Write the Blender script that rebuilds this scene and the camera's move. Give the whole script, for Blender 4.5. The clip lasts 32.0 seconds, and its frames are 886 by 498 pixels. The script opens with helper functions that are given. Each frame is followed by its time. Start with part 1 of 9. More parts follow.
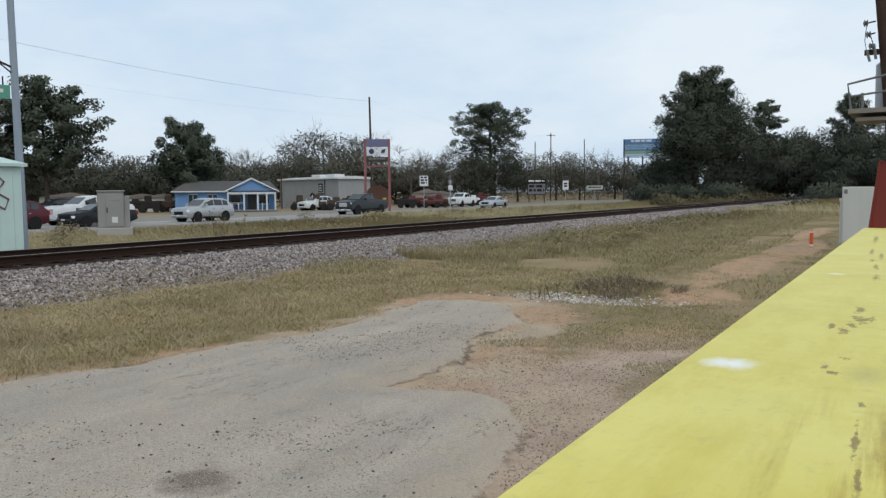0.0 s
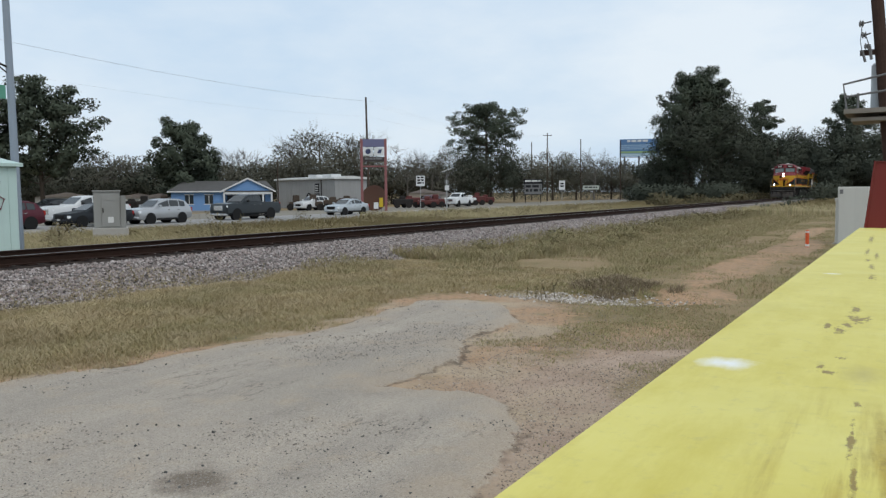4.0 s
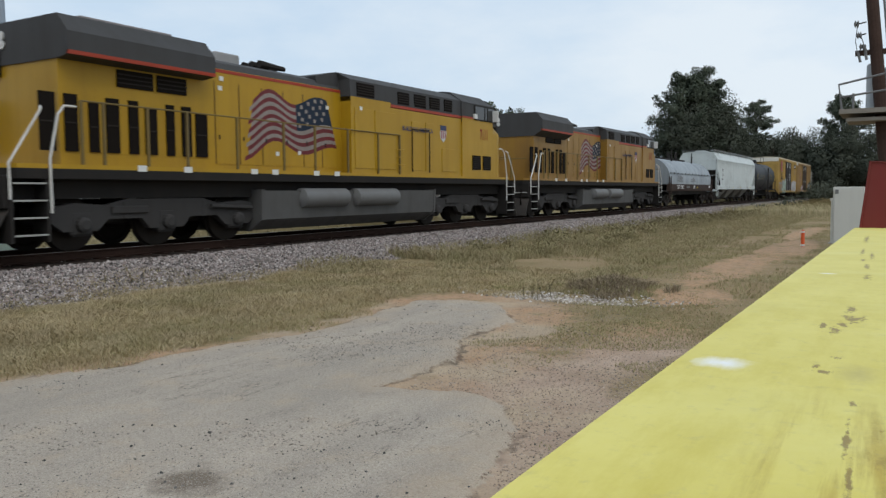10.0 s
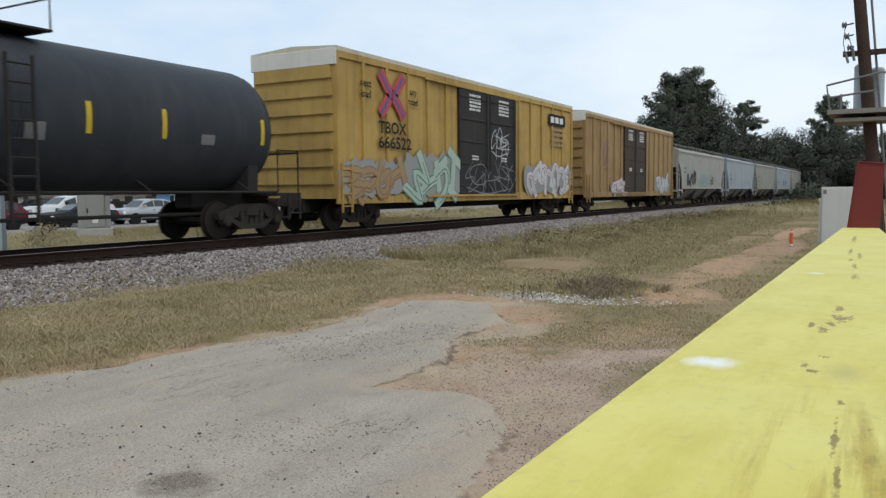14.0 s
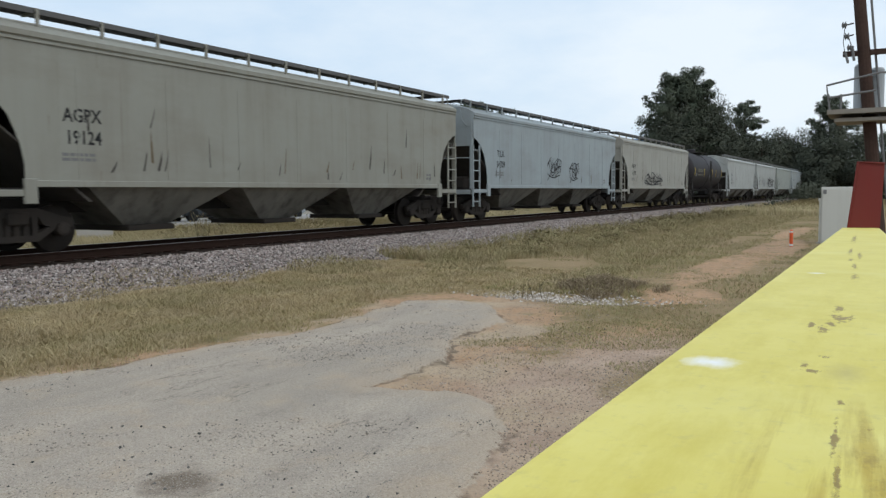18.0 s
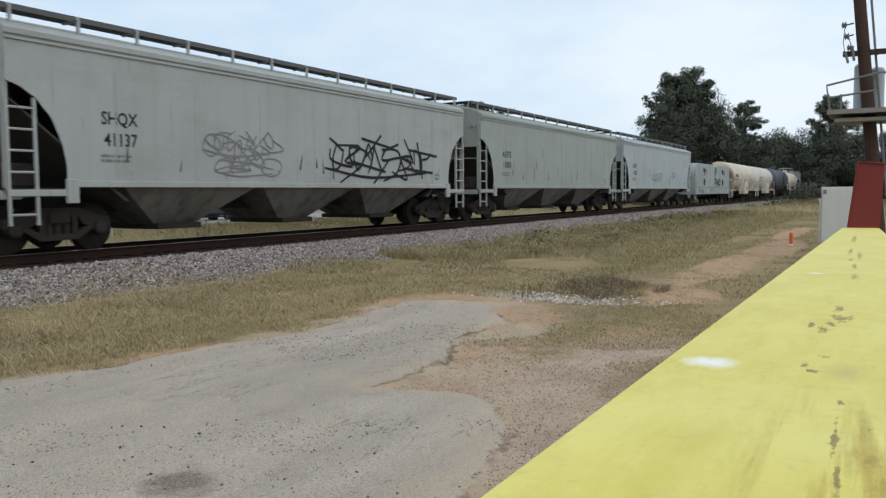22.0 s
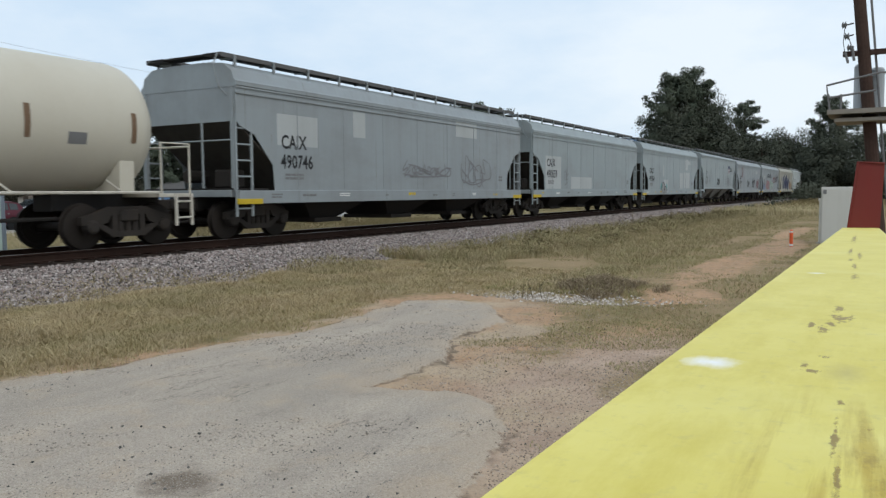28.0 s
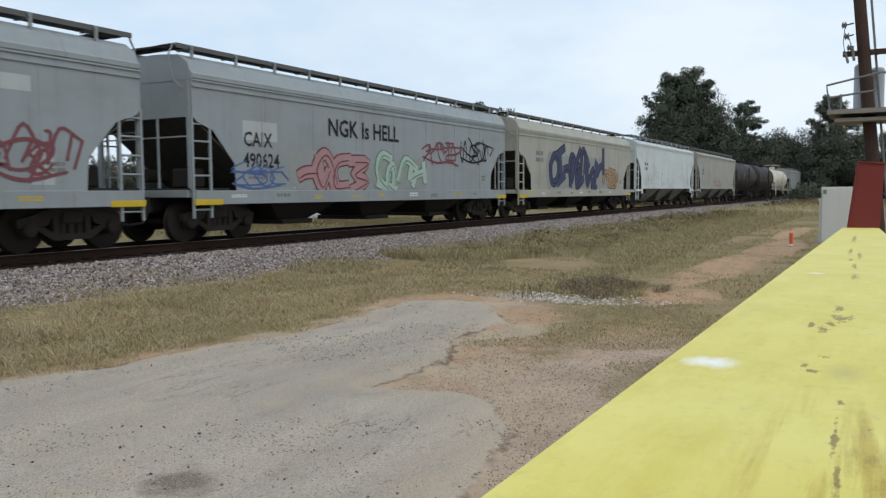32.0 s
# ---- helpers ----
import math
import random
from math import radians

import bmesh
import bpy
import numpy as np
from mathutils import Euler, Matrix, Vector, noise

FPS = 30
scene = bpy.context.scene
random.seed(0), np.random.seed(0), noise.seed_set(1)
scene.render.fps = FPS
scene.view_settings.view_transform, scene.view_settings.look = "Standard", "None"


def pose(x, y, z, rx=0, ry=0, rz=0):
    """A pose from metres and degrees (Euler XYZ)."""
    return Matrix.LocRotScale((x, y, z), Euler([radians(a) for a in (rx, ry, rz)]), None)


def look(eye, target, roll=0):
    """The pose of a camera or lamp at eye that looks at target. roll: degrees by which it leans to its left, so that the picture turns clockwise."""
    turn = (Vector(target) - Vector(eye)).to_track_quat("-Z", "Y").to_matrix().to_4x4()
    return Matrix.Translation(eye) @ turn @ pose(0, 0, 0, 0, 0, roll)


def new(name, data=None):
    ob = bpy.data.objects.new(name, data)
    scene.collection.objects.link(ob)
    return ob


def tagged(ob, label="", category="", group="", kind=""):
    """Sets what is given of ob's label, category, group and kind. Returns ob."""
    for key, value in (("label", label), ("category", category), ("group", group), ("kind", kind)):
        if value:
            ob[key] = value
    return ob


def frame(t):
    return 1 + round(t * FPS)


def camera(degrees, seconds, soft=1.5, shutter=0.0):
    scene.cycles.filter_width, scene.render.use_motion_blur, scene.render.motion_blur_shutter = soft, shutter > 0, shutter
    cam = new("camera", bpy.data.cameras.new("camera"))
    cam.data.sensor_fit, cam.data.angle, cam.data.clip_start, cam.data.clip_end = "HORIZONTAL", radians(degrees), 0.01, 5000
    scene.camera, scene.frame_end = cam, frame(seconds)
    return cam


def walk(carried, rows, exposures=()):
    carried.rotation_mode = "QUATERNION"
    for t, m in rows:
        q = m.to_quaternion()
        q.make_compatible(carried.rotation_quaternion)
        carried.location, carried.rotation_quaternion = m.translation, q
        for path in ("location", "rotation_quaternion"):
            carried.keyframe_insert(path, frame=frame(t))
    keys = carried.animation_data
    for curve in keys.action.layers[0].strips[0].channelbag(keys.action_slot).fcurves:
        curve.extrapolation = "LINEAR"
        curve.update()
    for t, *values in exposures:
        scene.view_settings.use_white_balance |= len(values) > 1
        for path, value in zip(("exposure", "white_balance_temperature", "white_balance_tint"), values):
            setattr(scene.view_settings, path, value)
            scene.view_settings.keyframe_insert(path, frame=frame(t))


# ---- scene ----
RAIL = 0.70          # top of the rails above the ground by the camera
TRACK = 14.905       # the track's centre line lies along y = TRACK; the train comes down it from far +x


def at(bearing, dist):
    """The spot at that bearing (degrees from the track's direction) and distance from the camera."""
    return Vector((dist * math.cos(radians(bearing)), dist * math.sin(radians(bearing)), 0))


def heading(turn):
    return pose(0, 0, 1.796, 90, 0, 30.793 - 90 + turn) @ pose(0, 0, 0, -4.088) @ pose(0, 0, 0, 0, 0, -0.439)


cam = camera(58.71, 32.0, soft=1.35, shutter=0.08)
walk(cam, [(t, heading(-d)) for t, d in (
    (0, 0.0), (0.5, .063), (1, .125), (1.5, .188), (1.9, .24), (2.1, .25), (3, .25), (6, .25), (9, .25), (9.5, .25), (9.7, .32),
    (10, .52), (10.5, .65), (11, .77), (11.5, .90), (12, .97), (12.5, 1.025), (13, 1.095), (13.5, 1.16), (14, 1.215), (14.3, 1.22),
    (15, 1.22), (20, 1.22), (26, 1.22), (32, 1.22))],
     exposures=[(0, .10), (8.5, .09), (9.5, .07), (10.5, .12), (11, .20), (12.5, .22), (14, .20), (20, .20), (32, .20)])

# ---- light: an even, bright overcast day ----
world = bpy.data.worlds.new("overcast_sky")
scene.world = world
world.use_nodes = True


class Tree:
    """Short hand for a node tree."""

    def __init__(self, tree):
        self.tree = tree
        tree.nodes.clear()

    def add(self, kind, props=None, **ins):
        n = self.tree.nodes.new(kind)
        for k, v in (props or {}).items():
            setattr(n, k, v)
        for k, v in ins.items():
            k = k.replace("_", " ")
            sock = n.inputs[int(k)] if k.isdigit() else n.inputs[k]
            if isinstance(v, bpy.types.NodeSocket):
                self.tree.links.new(v, sock)
            else:
                sock.default_value = v
        return n

    def mix(self, fac, a, b, mode="MIX"):
        n = self.tree.nodes.new("ShaderNodeMix")
        n.data_type, n.blend_type = "RGBA", mode
        for i, v in ((0, fac), (6, a), (7, b)):
            if isinstance(v, bpy.types.NodeSocket):
                self.tree.links.new(v, n.inputs[i])
            else:
                n.inputs[i].default_value = v if i == 0 else (*v[:3], 1)
        return n.outputs[2]

    def math(self, op, a, b=0.0):
        n = self.tree.nodes.new("ShaderNodeMath")
        n.operation = op
        for i, v in ((0, a), (1, b)):
            if isinstance(v, bpy.types.NodeSocket):
                self.tree.links.new(v, n.inputs[i])
            else:
                n.inputs[i].default_value = v
        return n.outputs[0]

    def noise(self, vec, scale, detail=4, rough=.55, stretch=None):
        if stretch:
            vec = self.add("ShaderNodeMapping", Vector=vec, Scale=stretch).outputs[0]
        return self.add("ShaderNodeTexNoise", Vector=vec, Scale=scale, Detail=detail, Roughness=rough).outputs["Fac"]

    def ramp(self, fac, lo, hi):
        n = self.add("ShaderNodeMapRange", Value=fac)
        n.inputs[1].default_value, n.inputs[2].default_value = lo, hi
        return n.outputs[0]


w = Tree(world.node_tree)
sky = w.add("ShaderNodeTexSky", dict(sky_type="NISHITA", sun_disc=False, sun_elevation=radians(42), sun_rotation=radians(150),
                                     air_density=1.0, dust_density=2.0))
way = w.add("ShaderNodeTexCoord").outputs["Generated"]
clouds = w.ramp(w.noise(way, 2.2, 6, .58, (1, 1, 2.6)), .36, .64)
haze = w.mix(clouds, (.575, .715, .865), (.77, .85, .92))
blend = w.mix(.90, w.mix(1.0, sky.outputs[0], (.11, .11, .11), "MULTIPLY"), haze)
bg = w.add("ShaderNodeBackground", Color=blend, Strength=1.0)
w.add("ShaderNodeOutputWorld", Surface=bg.outputs[0])

sun = new("sun", bpy.data.lights.new("sun", "SUN"))
sun.data.energy, sun.data.angle, sun.data.color = 1.0, radians(30), (1.0, .96, .90)
sun.matrix_world = look((-30, -40, 60), (0, 0, 0))
scene.view_settings.exposure = 0.0

# ---- materials ----
MATS = {}


def material(name, build):
    if name not in MATS:
        m = bpy.data.materials.new(name)
        m.use_nodes = True
        t = Tree(m.node_tree)
        out = t.add("ShaderNodeOutputMaterial")
        p = t.add("ShaderNodeBsdfPrincipled")
        m.node_tree.links.new(p.outputs[0], out.inputs[0])
        build(t, p)
        MATS[name] = m
    return MATS[name]


def put(t, p, **ins):
    for k, v in ins.items():
        s = p.inputs[k.replace("_", " ")]
        if isinstance(v, bpy.types.NodeSocket):
            t.tree.links.new(v, s)
        elif isinstance(v, tuple) and len(v) == 3:
            s.default_value = (*v, 1)
        else:
            s.default_value = v


def bump(t, p, height, strength, dist=.02):
    put(t, p, Normal=t.add("ShaderNodeBump", Strength=strength, Distance=dist, Height=height).outputs[0])


def paint(name, color, rough=.5, grime=.35, metal=0.0, dirt=(.09, .075, .06), streak=True, vary=.10, seam=0.0, spill=None):
    """Weathered paint: streaks that run down, blotches and fine grain."""
    def build(t, p):
        co = t.add("ShaderNodeTexCoord").outputs["Object"]
        rnd = t.add("ShaderNodeObjectInfo").outputs["Random"]
        runs = t.ramp(t.noise(co, 1.0, 5, .6, (3.2, 3.2, .22)), .46, .78)
        blot = t.ramp(t.noise(co, .55, 5, .62), .42, .75)
        fine = t.noise(co, 26, 3, .6)
        mask = t.math("MULTIPLY", t.math("ADD", t.math("MULTIPLY", runs, .6 if streak else .15), t.math("MULTIPLY", blot, .6)), grime)
        c = t.mix(mask, color, dirt)
        if spill is not None:
            # cargo run down the shell below a hatch, blurred by weather
            sp = t.add("ShaderNodeSeparateXYZ", Vector=co)
            off = t.math("ABSOLUTE", t.math("SUBTRACT", sp.outputs[0], spill))
            rise = t.math("MULTIPLY", t.math("MAXIMUM", t.math("SUBTRACT", sp.outputs[2], 1.9), 0.0), .85)
            halo = t.math("ADD", off, t.math("MULTIPLY", t.noise(co, .6, 5, .6), 1.6))
            run = t.ramp(t.math("ADD", t.math("ADD", t.math("MULTIPLY", off, 1.5), rise), t.math("MULTIPLY", t.noise(co, 1.1, 6, .65, (1, 1, .35)), 1.4)), 2.2, 1.2)
            c = t.mix(t.math("MULTIPLY", t.ramp(t.math("ADD", halo, t.math("MULTIPLY", rise, .6)), 2.6, 1.2), .88), c, (.27, .135, .052))
            c = t.mix(t.math("MULTIPLY", run, .94), c, (.030, .018, .012))
            film = t.ramp(t.noise(co, .7, 6, .65, (.6, 1, 1.2)), .45, .72)
            c = t.mix(t.math("MULTIPLY", film, .45), c, (.24, .18, .115))
        if seam:
            # dirt that gathers along the welded joints and washes down from them
            sep = t.add("ShaderNodeSeparateXYZ", Vector=co)
            near = t.math("ABSOLUTE", t.math("SUBTRACT", t.math("FRACT", t.math("ADD", t.math("DIVIDE", sep.outputs[0], seam), rnd)), .5))
            broken = t.ramp(t.noise(co, 1.0, 4, .6, (.8, 1, .9)), .40, .62)
            c = t.mix(t.math("MULTIPLY", t.math("MULTIPLY", t.ramp(near, .022, .0), broken), .55), c, dirt)
            wash = t.ramp(t.noise(co, 1.0, 6, .65, (.35, 1, 1.1)), .48, .74)
            c = t.mix(t.math("MULTIPLY", wash, .42), c, tuple(x * .9 + y * .16 for x, y in zip(dirt, color)))
            rusty = t.ramp(t.noise(co, 2.2, 6, .7, (1.6, 1, .4)), .66, .74)
            c = t.mix(t.math("MULTIPLY", rusty, .5), c, (.13, .075, .045))
        c = t.mix(t.math("MULTIPLY", fine, vary), c, tuple(min(1, x * 1.5 + .02) for x in color))
        c = t.mix(t.math("MULTIPLY", rnd, vary * .8), c, tuple(x * .6 for x in color))
        put(t, p, Base_Color=c, Metallic=metal, Roughness=t.math("ADD", t.math("MULTIPLY", mask, .35), rough), Specular_IOR_Level=.08 if max(color) < .07 else .28)
        bump(t, p, t.math("ADD", t.noise(co, 2.2, 3), t.math("MULTIPLY", fine, .12)), .12, .03)
    return material(name, build)


def plain(name, color, rough=.6, metal=0.0, vary=.25, scale=6.0):
    def build(t, p):
        co = t.add("ShaderNodeTexCoord").outputs["Object"]
        n1, n2 = t.noise(co, scale, 5), t.noise(co, scale * 7, 3)
        k = t.math("MULTIPLY", t.math("ADD", n1, n2), vary)
        put(t, p, Base_Color=t.mix(k, color, tuple(x * .35 for x in color)), Roughness=rough, Metallic=metal, Specular_IOR_Level=.08 if max(color) < .07 else .3)
        bump(t, p, n2, .15, .01)
    return material(name, build)


def glow(name, color, strength):
    def build(t, p):
        put(t, p, Base_Color=color, Emission_Color=color, Emission_Strength=strength, Roughness=.3)
    return material(name, build)


def dark_glass(name="dark_glass", color=(.02, .025, .03)):
    return material(name, lambda t, p: put(t, p, Base_Color=color, Roughness=.06, Specular_IOR_Level=.6))


def island(name, ramp, rough=.8, spec=.2, patch=()):
    """Colour that differs from piece to piece of one mesh."""
    def build(t, p):
        r = t.add("ShaderNodeNewGeometry").outputs["Random Per Island"]
        n = t.tree.nodes.new("ShaderNodeValToRGB")
        e = n.color_ramp.elements
        while len(e) < len(ramp):
            e.new(.5)
        for i, c in enumerate(ramp):
            e[i].position, e[i].color = i / (len(ramp) - 1), (*c, 1)
        t.tree.links.new(r, n.inputs[0])
        c, co = n.outputs[0], t.add("ShaderNodeTexCoord").outputs["Object"]
        for i, (tone, size, k) in enumerate(patch):
            spot = t.ramp(t.noise(t.add("ShaderNodeMapping", Vector=co, Location=(i * 7.3, 2.1, 0)).outputs[0], size, 5, .62), .44, .62)
            c = t.mix(t.math("MULTIPLY", spot, k), c, tone)
        put(t, p, Base_Color=c, Roughness=rough, Specular_IOR_Level=spec)
    return material(name, build)


# ---- mesh building ----
class Geo:
    """Vertices and faces, gathered before they become one mesh."""

    def __init__(self):
        self.v, self.f = [], []

    def add(self, vs, fs):
        n = len(self.v)
        self.v.extend(tuple(a) for a in vs)
        self.f.extend(tuple(i + n for i in f) for f in fs)
        return self

    def box(self, x0, x1, y0, y1, z0, z1, c=0.0):
        """A box, its edges chamfered by c."""
        if c <= 0:
            vs = [(x, y, z) for x in (x0, x1) for y in (y0, y1) for z in (z0, z1)]
            return self.add(vs, [(0, 1, 3, 2), (4, 6, 7, 5), (0, 4, 5, 1), (2, 3, 7, 6), (0, 2, 6, 4), (1, 5, 7, 3)])
        bm = bmesh.new()
        bmesh.ops.create_cube(bm, size=1)
        for v in bm.verts:
            v.co = ((x0 + x1) / 2 + v.co.x * (x1 - x0), (y0 + y1) / 2 + v.co.y * (y1 - y0), (z0 + z1) / 2 + v.co.z * (z1 - z0))
        bmesh.ops.bevel(bm, geom=bm.edges[:], offset=c, segments=1, affect="EDGES")
        bm.verts.index_update()
        self.add([v.co for v in bm.verts], [[v.index for v in f.verts] for f in bm.faces])
        bm.free()
        return self

    def prism(self, poly, a, b, axis="y"):
        """A polygon of (u, v) pulled from a to b along axis (y: u, v = x, z; x: y, z; z: x, y)."""
        n = len(poly)
        area = sum(poly[i - 1][0] * poly[i][1] - poly[i][0] * poly[i - 1][1] for i in range(n))
        if (area < 0) != (axis == "y"):
            poly = poly[::-1]
        place = {"y": lambda u, v, s: (u, s, v), "x": lambda u, v, s: (s, u, v), "z": lambda u, v, s: (u, v, s)}[axis]
        vs = [place(u, v, min(a, b)) for u, v in poly] + [place(u, v, max(a, b)) for u, v in poly]
        return self.add(vs, [tuple(range(n))[::-1], tuple(range(n, 2 * n))] + [(i, (i + 1) % n, n + (i + 1) % n, n + i) for i in range(n)])

    def tube(self, points, r, n=6, r2=None):
        """A round bar along points; r2: the radius at its end."""
        pts = [Vector(q) for q in points]
        rings, up = [], Vector((.13, .31, .94))
        for i, q in enumerate(pts):
            d = (pts[min(i + 1, len(pts) - 1)] - pts[max(i - 1, 0)]).normalized()
            a = d.cross(up).normalized()
            b = a.cross(d)
            rr = r if r2 is None else r + (r2 - r) * i / (len(pts) - 1)
            rings += [q + (a * math.cos(k * math.tau / n) + b * math.sin(k * math.tau / n)) * rr for k in range(n)]
        m = len(pts)
        fs = [(i * n + k, i * n + (k + 1) % n, (i + 1) * n + (k + 1) % n, (i + 1) * n + k) for i in range(m - 1) for k in range(n)]
        return self.add(rings, [f[::-1] for f in fs] + [tuple(range(n)), tuple(range((m - 1) * n, m * n))[::-1]])

    def lathe(self, prof, n=24, axis="x", centre=(0, 0, 0)):
        """(along, radius) pairs turned about an axis through centre."""
        vs, fs = [], []
        for a, r in prof:
            for k in range(n):
                c, s = math.cos(k * math.tau / n) * r, math.sin(k * math.tau / n) * r
                q = {"x": (a, c, s), "y": (s, a, c), "z": (c, s, a)}[axis]
                vs.append((q[0] + centre[0], q[1] + centre[1], q[2] + centre[2]))
        m = len(prof)
        for i in range(m - 1):
            for k in range(n):
                fs.append((i * n + k, i * n + (k + 1) % n, (i + 1) * n + (k + 1) % n, (i + 1) * n + k)[::-1])
        fs += [tuple(range(n)), tuple(range((m - 1) * n, m * n))[::-1]]
        return self.add(vs, fs)

    def loft(self, rings, close=True):
        """Rings of equal length, joined one to the next; the ends closed."""
        n = len(rings[0])
        fs = [(i * n + k, i * n + (k + 1) % n, (i + 1) * n + (k + 1) % n, (i + 1) * n + k) for i in range(len(rings) - 1) for k in range(n)]
        if close:
            fs += [tuple(range(n))[::-1], tuple(range((len(rings) - 1) * n, len(rings) * n))]
        return self.add([q for r in rings for q in r], fs)

    def weld(self):
        """Join vertices that share a place."""
        seen, out, idx = {}, [], []
        for q in self.v:
            k = tuple(round(c, 4) for c in q)
            if k not in seen:
                seen[k] = len(out)
                out.append(q)
            idx.append(seen[k])
        self.v, self.f = out, [tuple(idx[i] for i in f) for f in self.f]
        return self

    def mesh(self, name, mat, smooth=0):
        me = bpy.data.meshes.new(name)
        me.from_pydata(self.v, [], self.f)
        if mat:
            me.materials.append(mat)
        if smooth:
            me.shade_smooth()
            me.set_sharp_from_angle(angle=radians(smooth))
        me.update()
        return me


def part(name, geo, mat, parent, label="", smooth=0, m=None):
    me = geo.mesh(name, mat, smooth) if isinstance(geo, Geo) else geo
    ob = new(name, me)
    ob.parent = parent
    if m is not None:
        ob.matrix_basis = m
    return tagged(ob, label)


def thing(name, label, category, group="", kind="", m=None, geo=None, mat=None, smooth=0):
    ob = new(name, geo.mesh(name, mat, smooth) if geo else None)
    if m is not None:
        ob.matrix_basis = m
    return tagged(ob, label, category, group, kind)


TEXTS = {}


def lettering(name, words, parent, mat, x, y, z, size, label="", flip=False, squeeze=1.0):
    """Painted writing on the side that faces -y (flip: +y), centred on x, z."""
    key = (words, size, squeeze, mat.name)
    if key not in TEXTS:
        cu = bpy.data.curves.new("lettering", "FONT")
        cu.body, cu.size, cu.align_x, cu.align_y, cu.resolution_u, cu.offset = words, size * 1.38, "CENTER", "CENTER", 2, size * .028
        ob = bpy.data.objects.new("lettering", cu)
        scene.collection.objects.link(ob)
        me = bpy.data.meshes.new_from_object(ob.evaluated_get(bpy.context.evaluated_depsgraph_get()))
        bpy.data.objects.remove(ob)
        me.transform(Matrix.Diagonal((squeeze, 1, 1, 1)))
        me.materials.clear()
        me.materials.append(mat)
        TEXTS[key] = me
    return part(name, TEXTS[key], mat, parent, label, m=pose(x, y, z, 90, 0, 180 if flip else 0))


def bars(name, parent, mat, x, y, z, w, h, rows=2, seed=0, label=""):
    """Writing too small to read, as rows of plain bars."""
    rng, g = random.Random(seed), Geo()
    for r in range(rows):
        z1 = z + h / 2 - r * h / rows
        z0 = z1 - h / rows * .62
        u = x - w / 2
        while u < x + w / 2 - .02:
            l = min(h / rows * rng.uniform(.5, 2.2), x + w / 2 - u)
            g.box(u, u + l, y - .003, y, z0, z1)
            u += l + h / rows * .35
    return part(name, g, mat, parent, label)
# ---- ground, pavement, track ----
PAVED = [(4.18, 7.36), (5.41, 7.01), (6.74, 6.86), (7.76, 6.51), (9.2, 6.67), (10.74, 6.88), (11.35, 6.37), (11.13, 5.45), (9.79, 4.58), (8.36, 4.63), (7.22, 4.06), (5.82, 4.16), (6.09, 3.39), (5.94, 2.9), (5.35, 2.47), (4.37, 2.21), (3.1, 2.05), (0.0, 1.93), (-14.2, 1.93), (-14.2, 10.14), (-2.03, 8.42)]
SANDY = [(4.08, 7.76), (5.41, 7.36), (6.84, 7.16), (7.87, 6.86), (9.2, 7.12), (11.05, 7.49), (12.27, 6.88), (12.56, 5.46), (10.81, 4.03), (8.24, 3.4), (6.58, 1.87), (4.63, 1.25), (0.0, 0.91), (-14.2, 1.01), (-14.2, 10.75), (-2.03, 8.92)]


def inside(poly, x, y):
    """Signed distance to a polygon's outline, positive inside."""
    x, y = np.asarray(x, float), np.asarray(y, float)
    d, hit = np.full(x.shape, 1e9), np.zeros(x.shape, bool)
    for (x0, y0), (x1, y1) in zip(poly, poly[1:] + poly[:1]):
        k = np.clip(((x - x0) * (x1 - x0) + (y - y0) * (y1 - y0)) / ((x1 - x0) ** 2 + (y1 - y0) ** 2), 0, 1)
        d = np.minimum(d, np.hypot(x - x0 - k * (x1 - x0), y - y0 - k * (y1 - y0)))
        cross = (y0 > y) != (y1 > y)
        hit ^= cross & (x < (x1 - x0) * (y - y0) / (y1 - y0 + 1e-12) + x0)
    return np.where(hit, d, -d)


def waves(x, y, s, seed):
    """Smooth uneven ground, about -1 to 1."""
    r = np.random.RandomState(seed)
    z = 0
    for k in range(7):
        a, ph = r.uniform(0, 6.3), r.uniform(0, 6.3)
        f = s * r.uniform(.5, 2.2)
        z = z + np.sin((x * math.cos(a) + y * math.sin(a)) * f + ph)
    return z / 4


def height(x, y):
    x, y = np.asarray(x, float), np.asarray(y, float)
    h = -.2 * np.clip((y - 20) / 10, 0, 1)
    rough = np.clip(-inside(SANDY, x, y) / 1.5, 0, 1) * np.clip((60 - np.hypot(x, y)) / 30, 0, 1)
    h = h + rough * .035 * waves(x, y, 1.7, 3)
    bank = np.exp(-((x - 13.6) / .55) ** 2 - ((y - 4.3) / 1.1) ** 2)
    h = h + .16 * bank * (1 + .3 * waves(x, y, 5, 5)) - .07 * np.exp(-((x - 12.5) / .5) ** 2 - ((y - 4.4) / 1.2) ** 2)
    h = h + .045 * np.clip((inside(PAVED, x, y) + .10 * waves(x, y, 4.5, 9) + .05 * waves(x, y, 14, 10)) / .07, 0, 1)
    return h


def grid(name, xs, ys, fn):
    X, Y = np.meshgrid(xs, ys, indexing="ij")
    v = np.stack([X, Y, fn(X, Y)], -1).reshape(-1, 3)
    n = len(ys)
    i = (np.arange(len(xs) - 1)[:, None] * n + np.arange(n - 1)[None]).ravel()
    f = np.stack([i, i + n, i + n + 1, i + 1], -1)
    me = bpy.data.meshes.new(name)
    me.from_pydata(v.tolist(), [], f.tolist())
    me.shade_smooth()
    return me, v


